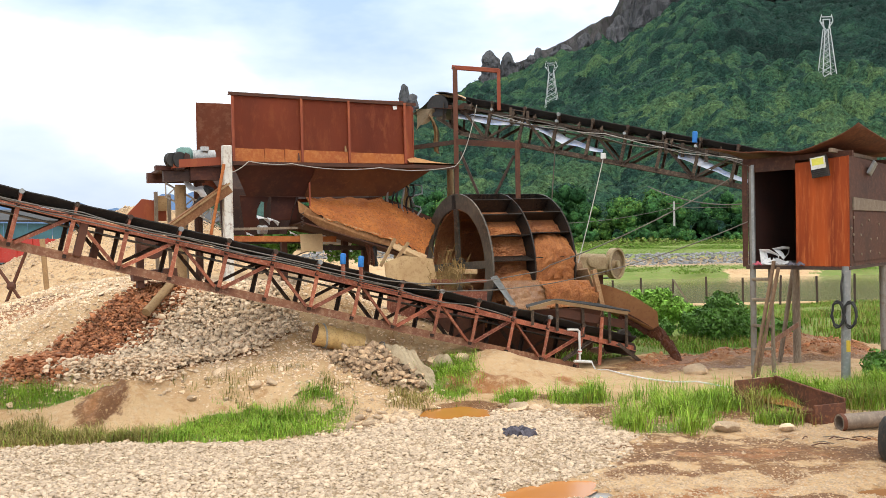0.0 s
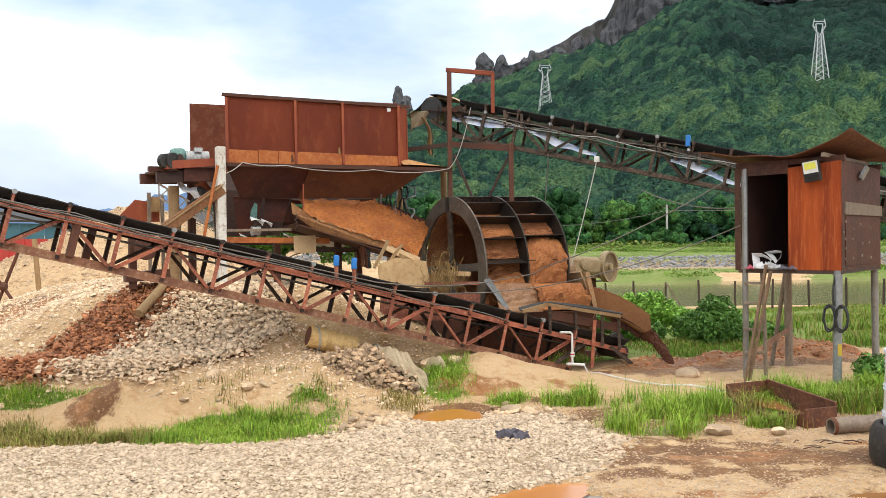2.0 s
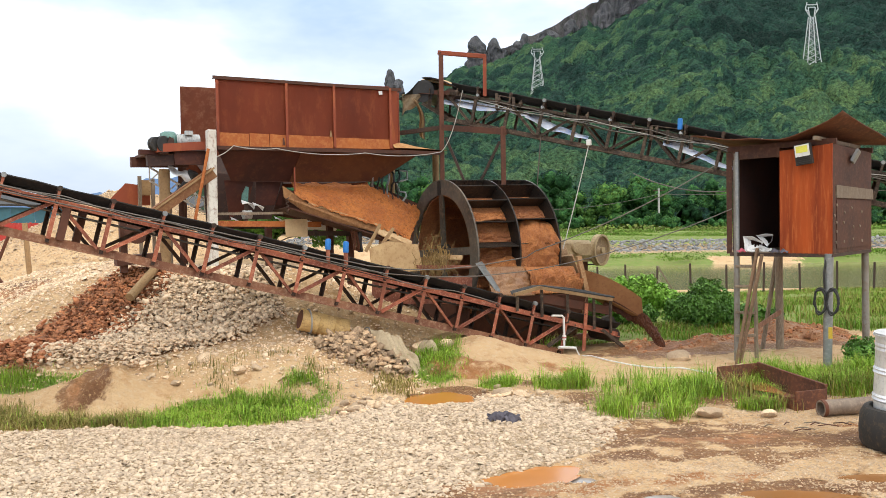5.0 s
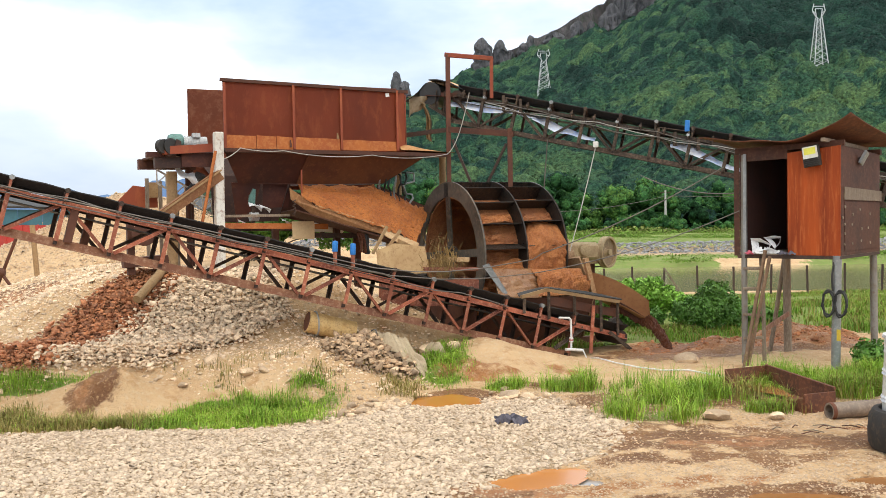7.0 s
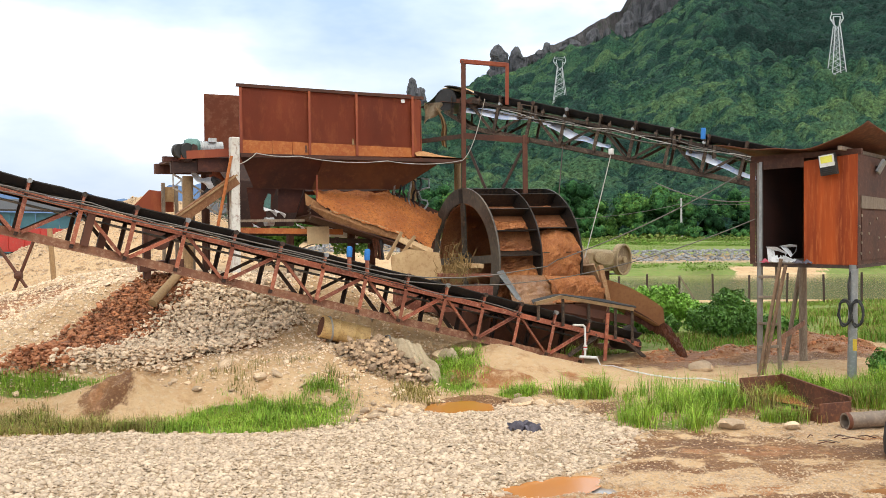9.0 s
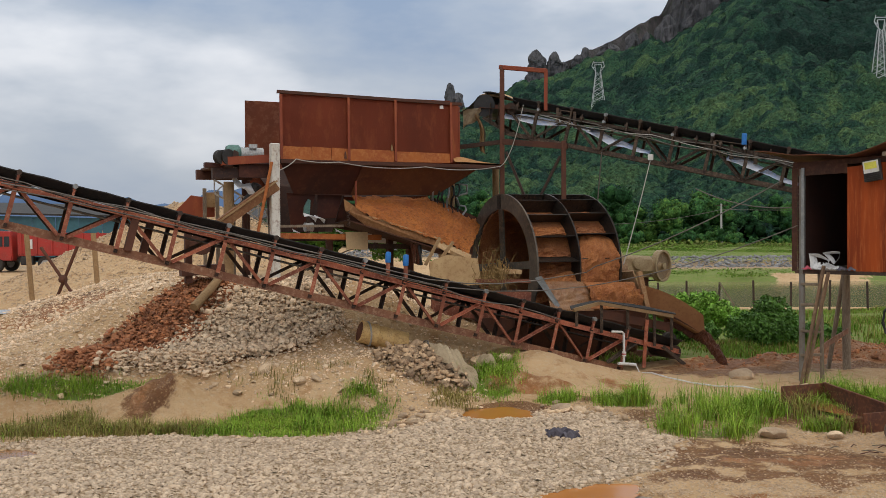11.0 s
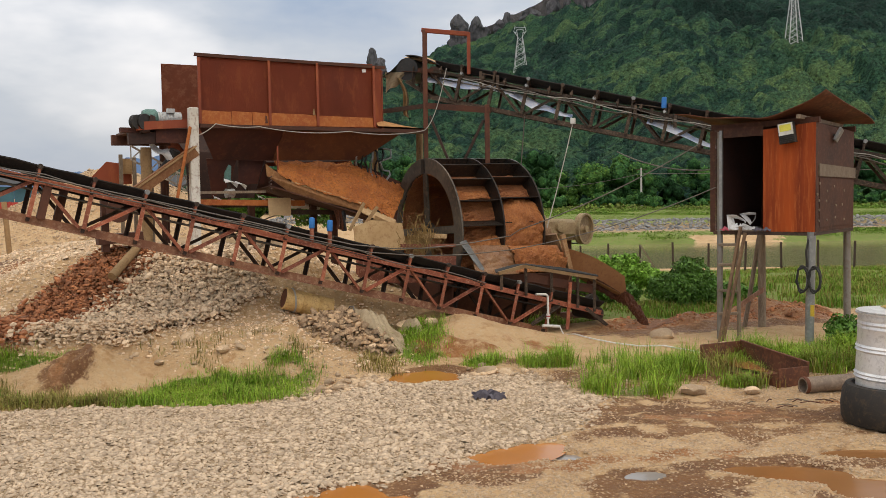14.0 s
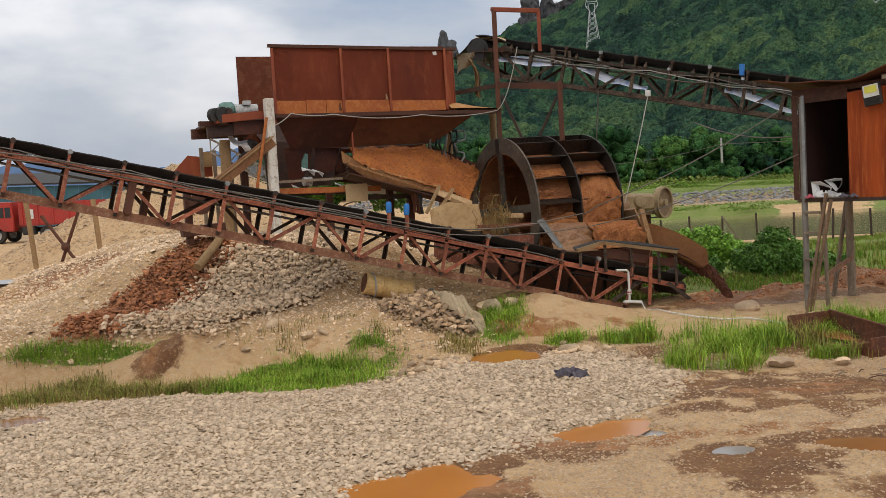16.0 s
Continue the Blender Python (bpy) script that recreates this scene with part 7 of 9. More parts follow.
glove = thing("work_glove", DC + V((0.1, 0.12, dz + 1.28)), "yellowed work glove lying on the drum lid", "glove")
smooth(part("glove_cloth", sheet(10, 6, lambda u, v: DC + V((-0.05 + 0.30 * u, 0.08 + 0.14 * v, dz + 1.285 + 0.04 * math.sin(math.pi * u) * math.sin(math.pi * v) + 0.01 * math.sin(9 * u))), 0.01), surf("yellow_glove", (0.50, 0.36, 0.13), (0.4, 0.28, 0.1), None, 8, 0.9), glove), 1.0)
tub = thing("tyre_tub", DC, "old black tyre tub on the ground under the drum", "tyre")
smooth(part("tyre_wall", spin([(0.43, 0.02), (0.52, 0.0), (0.55, 0.06), (0.555, 0.20), (0.54, 0.36), (0.50, 0.43), (0.44, 0.44), (0.425, 0.40), (0.42, 0.10)], DC + V((0, 0, dz)), (0, 0, 1), 44, close=True), TYRE, tub), 0.8)

# white plastic water pipe and its hose
pvc = thing("water_pipe", plant(-0.3, -0.1, 0.15), "white plastic water pipe bent round the conveyor foot", "pipe")
smooth(part("riser", tube([plant(-0.56, -0.10, 0.78), plant(-0.34, -0.10, 0.765), plant(-0.30, -0.10, 0.73), plant(-0.295, -0.10, 0.40), plant(-0.30, -0.10, 0.19)], 0.022, 10), WHITE_PVC, pvc))
smooth(part("coupling", tube([plant(-0.295, -0.10, 0.40), plant(-0.295, -0.10, 0.32)], 0.04, 10), WHITE_PVC, pvc))
smooth(part("coupling", tube([plant(-0.296, -0.10, 0.37), plant(-0.296, -0.10, 0.35)], 0.042, 10), surf("red_valve", (0.5, 0.03, 0.03), (0.4, 0.03, 0.03), None, 5, 0.5), pvc))
smooth(part("foot_pipe", tube([plant(-0.42, -0.10, 0.19), plant(-0.30, -0.10, 0.18), plant(-0.05, -0.12, 0.15)], 0.028, 10), WHITE_PVC, pvc))
hose_pts = [plant(-0.05, -0.12, 0.15)]
for x, y in ((2.72, 17.7), (2.85, 17.25), (3.05, 16.75), (3.35, 16.3), (3.7, 15.95), (4.05, 15.75), (4.3, 15.45), (4.5, 15.1)):
    hose_pts.append(V((x, y, float(gz(x, y)) + 0.03)))
smooth(part("hose", tube(hose_pts, 0.012, 9), WHITE_PVC, pvc, "dirty white hose on the ground"))

# ---- cables ----
def cable(pts, r, m, label, name="cable"):
    c = thing(name, V(pts[0]), label, "cable", "cables of the plant")
    smooth(part("line", tube(pts, r, 7), m, c), 1.5)
    return c


cable([plant(-10.6, -0.13, 3.36), plant(-9.92, -0.13, 3.24), plant(-8.44, -0.13, 2.87), plant(-6.63, -0.13, 2.44), plant(-4.98, -0.13, 2.03), plant(-4.2, -0.13, 1.84), plant(-3.5, -0.13, 1.75), plant(-2.9, -0.15, 1.725), plant(-2.2, -0.2, 1.76), plant(-1.23, -0.3, 1.88)] + hang(V((1.85, 16.95, 2.0)), V((4.84, 16.35, 3.42)), 0.10, 10), 0.010, CABLE, "grey power cable strung from the conveyor to the booth")
cable([plant(-10.6, -0.11, 3.28), plant(-9.92, -0.11, 3.16), plant(-8.44, -0.11, 2.80), plant(-6.63, -0.11, 2.37), plant(-4.98, -0.11, 1.97), plant(-3.9, -0.12, 1.70), plant(-3.0, -0.14, 1.60), plant(-2.1, -0.17, 1.58)] + hang(plant(-1.2, -0.25, 1.63), V((5.07, 16.25, 2.68)), 0.12, 12), 0.009, CABLE, "second grey power cable strung from the conveyor to the booth")
for k in range(2):
    cable([locA(12.6 - 0.5 * i, 0.60 + 0.03 * k + 0.10 * float(vnoise(0.45 * i, k * 3.1, 1.0, 14 + k)) + 0.03 * math.sin(1.9 * i + k), -0.06 - 0.012 * k) for i in range(23)], 0.007 + 0.002 * (k % 2), (RUBBER, CABLE, CABLE_PALE)[k % 3], "cable tied along the conveyor rail")
for k in range(3):
    cable([locB(10.9 - 0.4 * i, 0.50 - 0.03 * k + 0.04 * math.sin(0.9 * i + k * 2.2) + 0.015 * math.sin(2.3 * i), -0.06 - 0.015 * k) for i in range(25)], 0.009, CABLE if k != 1 else CABLE_PALE, "cable tied along the upper conveyor")
cable(hang(plant(-5.80, HW - 0.18, 3.80), plant(-5.45, HW - 0.18, 4.02), 0.03, 6) + hang(plant(-5.45, HW - 0.17, 4.02), plant(-4.6, HW - 0.17, 3.98), 0.035, 8)[1:] + hang(plant(-4.6, HW - 0.17, 3.98), plant(-2.75, HW - 0.17, 3.92), 0.07, 12)[1:] + hang(plant(-2.75, HW - 0.17, 3.92), plant(-1.05, HW - 0.17, 3.96), 0.07, 10)[1:], 0.009, CABLE_PALE, "pale cable looped along the hopper deck")
cable(hang(plant(-1.05, HW - 0.17, 3.96), upper(0.9, -0.1, 5.25), 0.25, 12), 0.009, CABLE_PALE, "pale cable hanging from the conveyor head")
cable(hang(upper(3.55, -0.05, 4.05), V((2.60, 18.9, 1.95)), 0.05, 10), 0.010, CABLE_PALE, "pale rope hanging from the upper conveyor")
cable(hang(upper(2.55, -0.05, 4.2), upper(2.35, 0.3, 2.9), 0.02, 8), 0.012, CABLE, "thin cable hanging from the upper conveyor")
cable(hang(V((3.7, 17.6, 3.35)), V((5.08, 16.4, 2.98)), 0.12, 10), 0.010, CABLE, "thin cable slung to the booth")
knob = thing("cable_clamp", upper(3.55, -0.05, 4.05), "white plastic clamp on the conveyor truss", "clamp")
part("clamp_body", beam(upper(3.50, -0.07, 4.06), upper(3.60, -0.07, 4.06), 0.08, 0.12, bevel=0.01), WHITE_PVC, knob)


# ---- things on the left and in the yard ----
for s, z0, z1 in ((-4.87, 2.13, 2.30), (-4.56, 2.07, 2.25)):
    can = thing("plastic_can", plant(s, -0.05, z0), "blue plastic can upturned over a belt idler", "can", "blue cans on the conveyor")
    smooth(part("can_body", spin([(0.0, 0.0), (0.044, 0.0), (0.047, 0.015), (0.048, z1 - z0 - 0.03), (0.040, z1 - z0), (0.0, z1 - z0 + 0.008)], plant(s, -0.05, z0), (0.05, 0, 1), 16), BLUE, can), 0.5)
    smooth(part("idler_stub", tube([plant(s, -0.05, z0 - 0.22), plant(s, -0.05, z0)], 0.035, 10), RUST_PINK, conveyorA))

ydrum = thing("steel_drum", V((-1.85, 16.15, 0.8)), "weathered yellow steel drum lying with a hose round it", "drum")
da = V((-2.15, 16.12, float(gz(-2.15, 16.12)) + 0.25))
db = V((-1.42, 16.42, float(gz(-1.42, 16.42)) + 0.30))
dax = (db - da).normalized()
L = (db - da).length
smooth(part("drum_shell", spin([(0.16, 0.0), (0.185, 0.0), (0.19, 0.015), (0.18, 0.03), (0.18, L * 0.33), (0.19, L * 0.35), (0.18, L * 0.37), (0.18, L * 0.66), (0.19, L * 0.68), (0.18, L * 0.70), (0.18, L - 0.02), (0.19, L)], da, dax, 28), YELLOW_DRUM, ydrum), 0.6)
smooth(part("drum_end", spin([(0.16, 0.012), (0.16, -0.004)], da, dax, 24), ROOF, ydrum))
smooth(part("hose_ring", tube([da + dax * 0.16 + (V((0, 0, 1)) * math.cos(k * 0.3) + dax.cross(V((0, 0, 1))) * math.sin(k * 0.3)) * 0.195 for k in range(-2, 15)], 0.016, 7), CABLE_PALE, ydrum, "loop of pale hose"))
board = thing("timber_board", V((-2.0, 16.5, 1.0)), "weathered board lying behind the drum", "board")
part("plank", beam(V((-2.2, 16.45, float(gz(-2.2, 16.45)) + 0.22)), V((-1.5, 16.68, float(gz(-1.5, 16.68)) + 0.24)), 0.05, 0.07), TIMBER_TAN, board)

tarp = thing("tarpaulin", V((-0.5, 15.95, 0.3)), "muddy tan tarpaulin crumpled over the stones", "tarpaulin")


def tarp_place(u, v):
    x = -1.12 + 0.80 * u + 0.22 * (1 - v)
    y = 15.55 + 0.62 * v - 0.1 * u
    z = float(gz(x, y)) + 0.20 + 0.06 * math.sin(5 * u + 3 * v) + 0.05 * math.sin(11 * u - 6 * v) + 0.03 * math.sin(23 * u + 9 * v) + 0.16 * v - 0.18 * (abs(u - 0.5) * 2) ** 3 - 0.08 * (1 - v) ** 2
    return V((x, y, z))


smooth(part("cloth", sheet(30, 24, tarp_place, 0.012), TARP_TAN, tarp), 1.2)
part("hem_rope", tube([tarp_place(0.04 + 0.05 * math.sin(k), k / 12) + V((-0.02, -0.02, 0.02)) for k in range(13)], 0.012, 6), CABLE, tarp)
tarp2 = thing("tarpaulin", V((0.0, 16.3, 0.4)), "second muddy tarpaulin heaped by the conveyor", "tarpaulin")
smooth(part("cloth", sheet(20, 16, lambda u, v: V((-0.34 + 0.5 * u, 16.15 + 0.4 * v, float(gz(-0.34 + 0.5 * u, 16.15 + 0.4 * v)) + 0.16 + 0.07 * math.sin(7 * u + 5 * v) + 0.05 * math.sin(13 * v) - 0.18 * (abs(u - 0.5) * 2) ** 3 - 0.12 * (1 - v))), 0.012), TARP_TAN, tarp2), 1.2)

ragd = thing("wet_rag", V((0.93, 12.5, float(gz(0.93, 12.5)))), "dark wet cloth lying crumpled on the gravel", "rag")
smooth(part("cloth", sheet(36, 20, lambda u, v: V((0.74 + 0.38 * u + 0.03 * math.sin(21 * v), 12.40 + 0.24 * v + 0.05 * math.sin(6 * u), float(gz(0.93, 12.5)) + 0.03 + 0.05 * math.sin(math.pi * u) * math.sin(math.pi * v) + 0.035 * math.sin(15 * u + 9 * v) + 0.02 * math.sin(29 * u - 13 * v))), 0.012), CLOTH_DARK, ragd), 0.6)

# round log pipe leaning out of the stone heap and the timber post beside it
log = thing("leaning_log", plant(-7.3, 2.2, 1.4), "old round log leaning out of the stones", "log")
smooth(part("trunk", tube([plant(-7.68, 1.75, 1.38), plant(-7.2, 2.3, 1.75), plant(-7.0, 2.6, 1.95)], 0.075, 14), TIMBER_TAN, log))
post = thing("timber_post", plant(-6.62, 3.9, 1.4), "stout round timber post under the drive deck", "post")
smooth(part("trunk", tube([plant(-6.64, 3.9, 1.2), plant(-6.62, 3.9, 2.2), plant(-6.6, 3.9, 3.6)], 0.10, 14), TIMBER_TAN, post))
rubble = thing("steel_bracket", plant(-7.2, 2.6, 1.9), "rusted steel bracket below the conveyor", "bracket")
part("plate_piece", beam(plant(-7.75, 2.6, 1.95), plant(-7.0, 2.6, 2.0), 0.3, 0.16), RUST_DARK, rubble)
part("plate_piece", beam(plant(-7.62, 2.55, 1.75), plant(-7.62, 2.55, 2.75), 0.14, 0.12, E1), RUST_DARK, rubble)
smooth(part("pulley", tube([plant(-7.45, 2.2, 2.45), plant(-7.40, 2.5, 2.45)], 0.2, 18), RUST_DARK, rubble))

# third, distant truss and plant parts behind the hopper
back = thing("screening_frame", plant(-6.3, 5.0, 1.2), "white-painted lattice frame behind the drive deck", "frame")
for k in range(7):
    a, b = plant(-6.66 + 0.18 * k, 5.0, 3.42 - 0.105 * k), plant(-6.66 + 0.18 * (k + 1), 5.0, 3.42 - 0.105 * (k + 1))
    part("chord", beam(a, b, 0.035, 0.035), WHITE_POST, back)
    part("chord", beam(a + V((0, 0, 0.27)), b + V((0, 0, 0.27)), 0.035, 0.035), WHITE_POST, back)
    part("lattice", beam(a, b + V((0, 0, 0.27)), 0.022, 0.022), WHITE_POST, back)
    part("lattice", beam(a + V((0, 0, 0.27)), a, 0.022, 0.022), WHITE_POST, back)
part("support", beam(plant(-6.3, 5.0, 1.2), plant(-6.3, 5.0, 3.2), 0.1, 0.1, E1), TIMBER, back)
part("support", beam(plant(-5.5, 5.0, 1.2), plant(-5.5, 5.0, 2.75), 0.1, 0.1, E1), TIMBER, back)
crate = thing("rusty_feed_box", plant(-7.6, 6.2, 1.4), "rusted feed box with a sloping side", "box")
part("box_side", plate([plant(-7.35, 6.3, 2.95), plant(-6.4, 6.3, 2.95), plant(-6.4, 6.3, 3.35), plant(-6.9, 6.3, 3.42)], 0.03), RUST_PANEL, crate)
part("box_front", plate([plant(-6.64, 6.2, 3.16), plant(-6.38, 6.2, 3.16), plant(-6.38, 6.2, 3.48), plant(-6.64, 6.2, 3.48)], 0.03), TIMBER_TAN, crate)
part("box_post", beam(plant(-6.65, 6.1, 1.3), plant(-6.65, 6.1, 3.56), 0.07, 0.07, E1), TIMBER, crate)
part("box_post", beam(plant(-6.38, 6.1, 1.3), plant(-6.38, 6.1, 3.5), 0.07, 0.07, E1), TIMBER, crate)

# crossed poles in front of the gravel heap
for (a, b) in (((-13.3, 28.0, 0.2), (-13.5, 28.0, 2.7)), ((-11.35, 28.0, 0.2), (-11.5, 28.0, 2.6))):
    g = thing("support_pole", V(a), "thin tan pole standing by the gravel heap", "pole", "poles by the gravel heap")
    smooth(part("shaft", tube([V((a[0], a[1], float(gz(a[0], a[1])) - 0.1)), V(b)], 0.075, 10), TIMBER_TAN, g))
g = thing("crossed_poles", V((-12.3, 27.9, 0.2)), "two crossed rusty poles by the gravel heap", "pole")
part("shaft", tube([V((-12.75, 27.9, 0.3)), V((-11.9, 27.9, 2.3))], 0.05, 8), RUST_DARK, g)
part("shaft", tube([V((-11.75, 27.85, 0.35)), V((-13.0, 27.85, 2.2))], 0.05, 8), RUST_DARK, g)
part("lashing", spin([(0.09, -0.1), (0.14, 0), (0.09, 0.1)], V((-12.36, 27.86, 1.26)), (1, 0, 0), 10), RUST_DARK, g)

# ---- red tipper truck beyond the heap ----
TT = V((-31.0, 62.0, -0.05))
TT.z = float(gz(TT.x, TT.y))
truck = thing("tipper_truck", TT, "red tipper truck parked behind the gravel heap", "truck")


def tk(x, y, z):
    return TT + V((x, y, z))


cab = bmesh.new()
side = [(-1.5, 0.75), (0.75, 0.75), (0.78, 1.5), (0.7, 2.62), (-1.15, 2.66), (-1.45, 1.7)]
plate([tk(x, 0, z) for x, z in side], 2.3, cab, (0, 1, 0))
bmesh.ops.bevel(cab, geom=list(cab.edges), offset=0.06, segments=2, affect="EDGES")
cabo = part("cab", cab, TRUCK_RED, truck)
part("cab_window", plate([tk(-0.75, -1.165, 1.65), tk(0.15, -1.165, 1.65), tk(0.15, -1.165, 2.3), tk(-0.6, -1.165, 2.3)], 0.02), GLASS_DARK, cabo)
part("cab_window", plate([tk(0.25, -1.165, 1.65), tk(0.6, -1.165, 1.65), tk(0.6, -1.165, 2.3), tk(0.25, -1.165, 2.3)], 0.02), GLASS_DARK, cabo)
part("windscreen", plate([tk(-1.47, -0.9, 1.78), tk(-1.47, 0.9, 1.78), tk(-1.22, 0.9, 2.5), tk(-1.22, -0.9, 2.5)], 0.03), GLASS_DARK, cabo)
part("bumper", beam(tk(-1.55, -1.1, 0.62), tk(-1.55, 1.1, 0.62), 0.15, 0.35), TRUCK_DARK, truck)
part("chassis", beam(tk(-1.4, 0, 0.8), tk(7.5, 0, 0.8), 0.9, 0.25), TRUCK_DARK, truck)
part("tipper_front", beam(tk(1.15, 0, 1.85), tk(1.22, 0, 1.85), 2.4, 1.5), TRUCK_RED, truck)
for y in (-1.18, 1.18):
    part("tipper_side", beam(tk(1.2, y, 1.85), tk(7.6, y, 1.75), 0.08, 1.35), TRUCK_RED, truck)
    for k in range(7):
        part("tipper_rib", beam(tk(1.4 + 1.0 * k, y * 1.05, 1.15), tk(1.4 + 1.0 * k, y * 1.05, 2.5), 0.09, 0.1, (1, 0, 0)), TRUCK_RED, truck)
part("tipper_floor", beam(tk(1.2, 0, 1.1), tk(7.6, 0, 1.1), 2.3, 0.1), TRUCK_RED, truck)
part("fuel_tank", beam(tk(1.3, -0.95, 0.75), tk(2.1, -0.95, 0.75), 0.5, 0.55, bevel=0.05), TRUCK_DARK, truck)
part("sign_plate", plate([tk(1.75, -1.27, 1.5), tk(2.15, -1.27, 1.5), tk(2.15, -1.27, 2.1), tk(1.75, -1.27, 2.1)], 0.01), WHITE_PVC, truck)
for x in (-0.35, 2.9, 5.0, 6.3):
    for y in (-1.0, 1.0):
        w = part("wheel", spin([(0.28, -0.15), (0.48, -0.15), (0.52, -0.08), (0.52, 0.08), (0.48, 0.15), (0.28, 0.15)], tk(x, y, 0.52), (0, 1, 0), 26, close=True), TYRE, truck)
        part("wheel_rim", spin([(0.29, -0.10), (0.12, -0.05), (0.10, -0.14), (0.0, -0.14)], tk(x, y, 0.52), (0, 1, 0), 18), GREY_PAINT, w)

shed = thing("sheet_metal_shed", V((-28, 80, 0)), "long teal sheet-metal shed beyond the truck", "shed")
for k in range(26):
    part("wall_sheet", plate([V((-45 + 1.0 * k, 80 + 0.06 * (k % 2), -0.2)), V((-44.02 + 1.0 * k, 80 + 0.06 * (k % 2), -0.2)), V((-44.02 + 1.0 * k, 80 + 0.06 * (k % 2), 4.0 - 0.03 * k)), V((-45 + 1.0 * k, 80 + 0.06 * (k % 2), 4.03 - 0.03 * k))], 0.05), TEAL, shed)
part("roof", plate([V((-46, 79.5, 4.25)), V((-18.5, 79.5, 3.4)), V((-18.5, 88, 4.4)), V((-46, 88, 5.2))], 0.15), TRUCK_DARK, shed)

# ---- power line, pylons, fence ----
def pole(x, y, h):
    z = float(gz(x, y))
    p = thing("utility_pole", V((x, y, z)), "slim pale concrete utility pole in the field", "pole", "utility poles")
    smooth(part("shaft", tube([V((x, y, z - 0.3)), V((x, y, z + h))], 0.12, 10, radii=[0.16, 0.11]), CONCRETE, p))
    part("crossarm", beam(V((x - 0.7, y, z + h - 0.25)), V((x + 0.7, y, z + h - 0.25)), 0.08, 0.08), TRUSS_FAR, p)


pole(28.4, 120, 4.9)
pole(14.2, 121, 3.0)
pole(38.9, 118, 3.4)
cable(hang(V((28.4, 120, 4.5)), V((75, 112, 5.5)), 0.6, 10), 0.03, CABLE, "thin wire between utility poles", "overhead_wire")
cable(hang(V((14.2, 121, 2.8)), V((28.4, 120, 4.5)), 0.4, 10), 0.03, CABLE, "thin wire between utility poles", "overhead_wire")


def pylon(u, dist, base, top, half):
    """Lattice transmission tower with a ringed head."""
    at = V((u * dist, dist, base))
    p = thing("transmission_tower", at, "white lattice transmission tower with an open ring head on the slope", "pylon", "transmission towers")
    h = top - base
    cx = u * dist
    nlev = 9
    neck = 0.80

    def leg(i, j, f):
        k = half * (1 - 0.68 * f / neck) if f <= neck else half * 0.32
        return V((cx + i * k, dist + j * k, base + h * f))
    for i in (-1, 1):
        for j in (-1, 1):
            part("leg", beam(leg(i, j, 0), leg(i, j, neck), 0.18, 0.18), PYLON, p)
    for k in range(nlev):
        f0, f1 = neck * k / nlev, neck * (k + 1) / nlev
        for j in (-1, 1):
            part("lattice", beam(leg(-1, j, f0), leg(1, j, f1), 0.10, 0.10), PYLON, p)
            part("lattice", beam(leg(1, j, f0), leg(-1, j, f1), 0.10, 0.10), PYLON, p)
    r = half * 0.85
    for a, b in (((-0.32, neck), (-1.0, 0.90)), ((0.32, neck), (1.0, 0.90)), ((-1.0, 0.90), (-0.75, 1.0)), ((1.0, 0.90), (0.75, 1.0)), ((-0.75, 0.965), (0.75, 0.965)), ((-0.35, 0.80), (-0.55, 0.93)), ((0.35, 0.80), (0.55, 0.93)), ((-0.55, 0.93), (0.55, 0.93)), ((-1.0, 0.90), (-0.45, 0.87)), ((1.0, 0.90), (0.45, 0.87))):
        part("head_arm", beam(V((cx + a[0] * r, dist, base + h * a[1])), V((cx + b[0] * r, dist, base + h * b[1])), 0.2, 0.2), PYLON, p)


def slope_height(u, dist):
    """Ground of the mountain at that place."""
    bs_ = np.linspace(0.0, 1.0, 400)
    _, yy, zz = mountain_place(np.full(400, u), bs_)
    return float(np.interp(dist, yy, zz))


CLEARED = []
for u0, ytop, ybase, wide in ((0.1137, 110, 202, 26), (0.3950, 28, 143, 27)):
    # walk up the slope until its foot shows at the right height
    best = min(((abs((slope_height(u0, d) - 2.7) / d - el(ybase, u0)), d) for d in range(160, 700, 5)))
    d = float(best[1])
    base = slope_height(u0, d) - 1.0
    CLEARED.append((u0, d, wide / 1728 * d * 0.5))
    pylon(u0, d, base, 2.7 + el(ytop, u0) * d, wide / 1728 * d * 0.5)

for k, x in enumerate((5.9, 6.85, 7.95, 9.15, 10.4, 11.7, 13.0, 14.3, 15.6)):
    z = float(gz(x, 34))
    f = thing("fence_post", V((x, 34, z)), "thin dark fence post at the river bank", "post", "fence posts by the river")
    part("stake", beam(V((x, 34, z - 0.1)), V((x + 0.03 * (k % 3 - 1), 34, z + 1.0 + 0.06 * (k % 2))), 0.06, 0.06, (1, 0, 0)), TRUSS_FAR, f)
stick = thing("leaning_stake", V((8.2, 33.0, 0)), "pale stake leaning by the bank", "stake")
part("stake", beam(V((8.4, 33, float(gz(8.4, 33)))), V((7.75, 33, 0.75)), 0.05, 0.05), TIMBER, stick)


# ---- stones, gravel, grass, shrubs, woods ----
def ico(level):
    bm = bmesh.new()
    bmesh.ops.create_icosphere(bm, subdivisions=level, radius=1.0)
    v = np.array([p.co[:] for p in bm.verts])
    f = np.array([[q.index for q in t.verts] for t in bm.faces])
    bm.free()
    return v, f


ICO1, ICO2 = ico(1), ico(2)


def open_below(shape, level=-0.45):
    """The same body without the faces that lie in the ground."""
    v, f = shape
    return v, f[v[f].mean(1)[:, 2] > level]


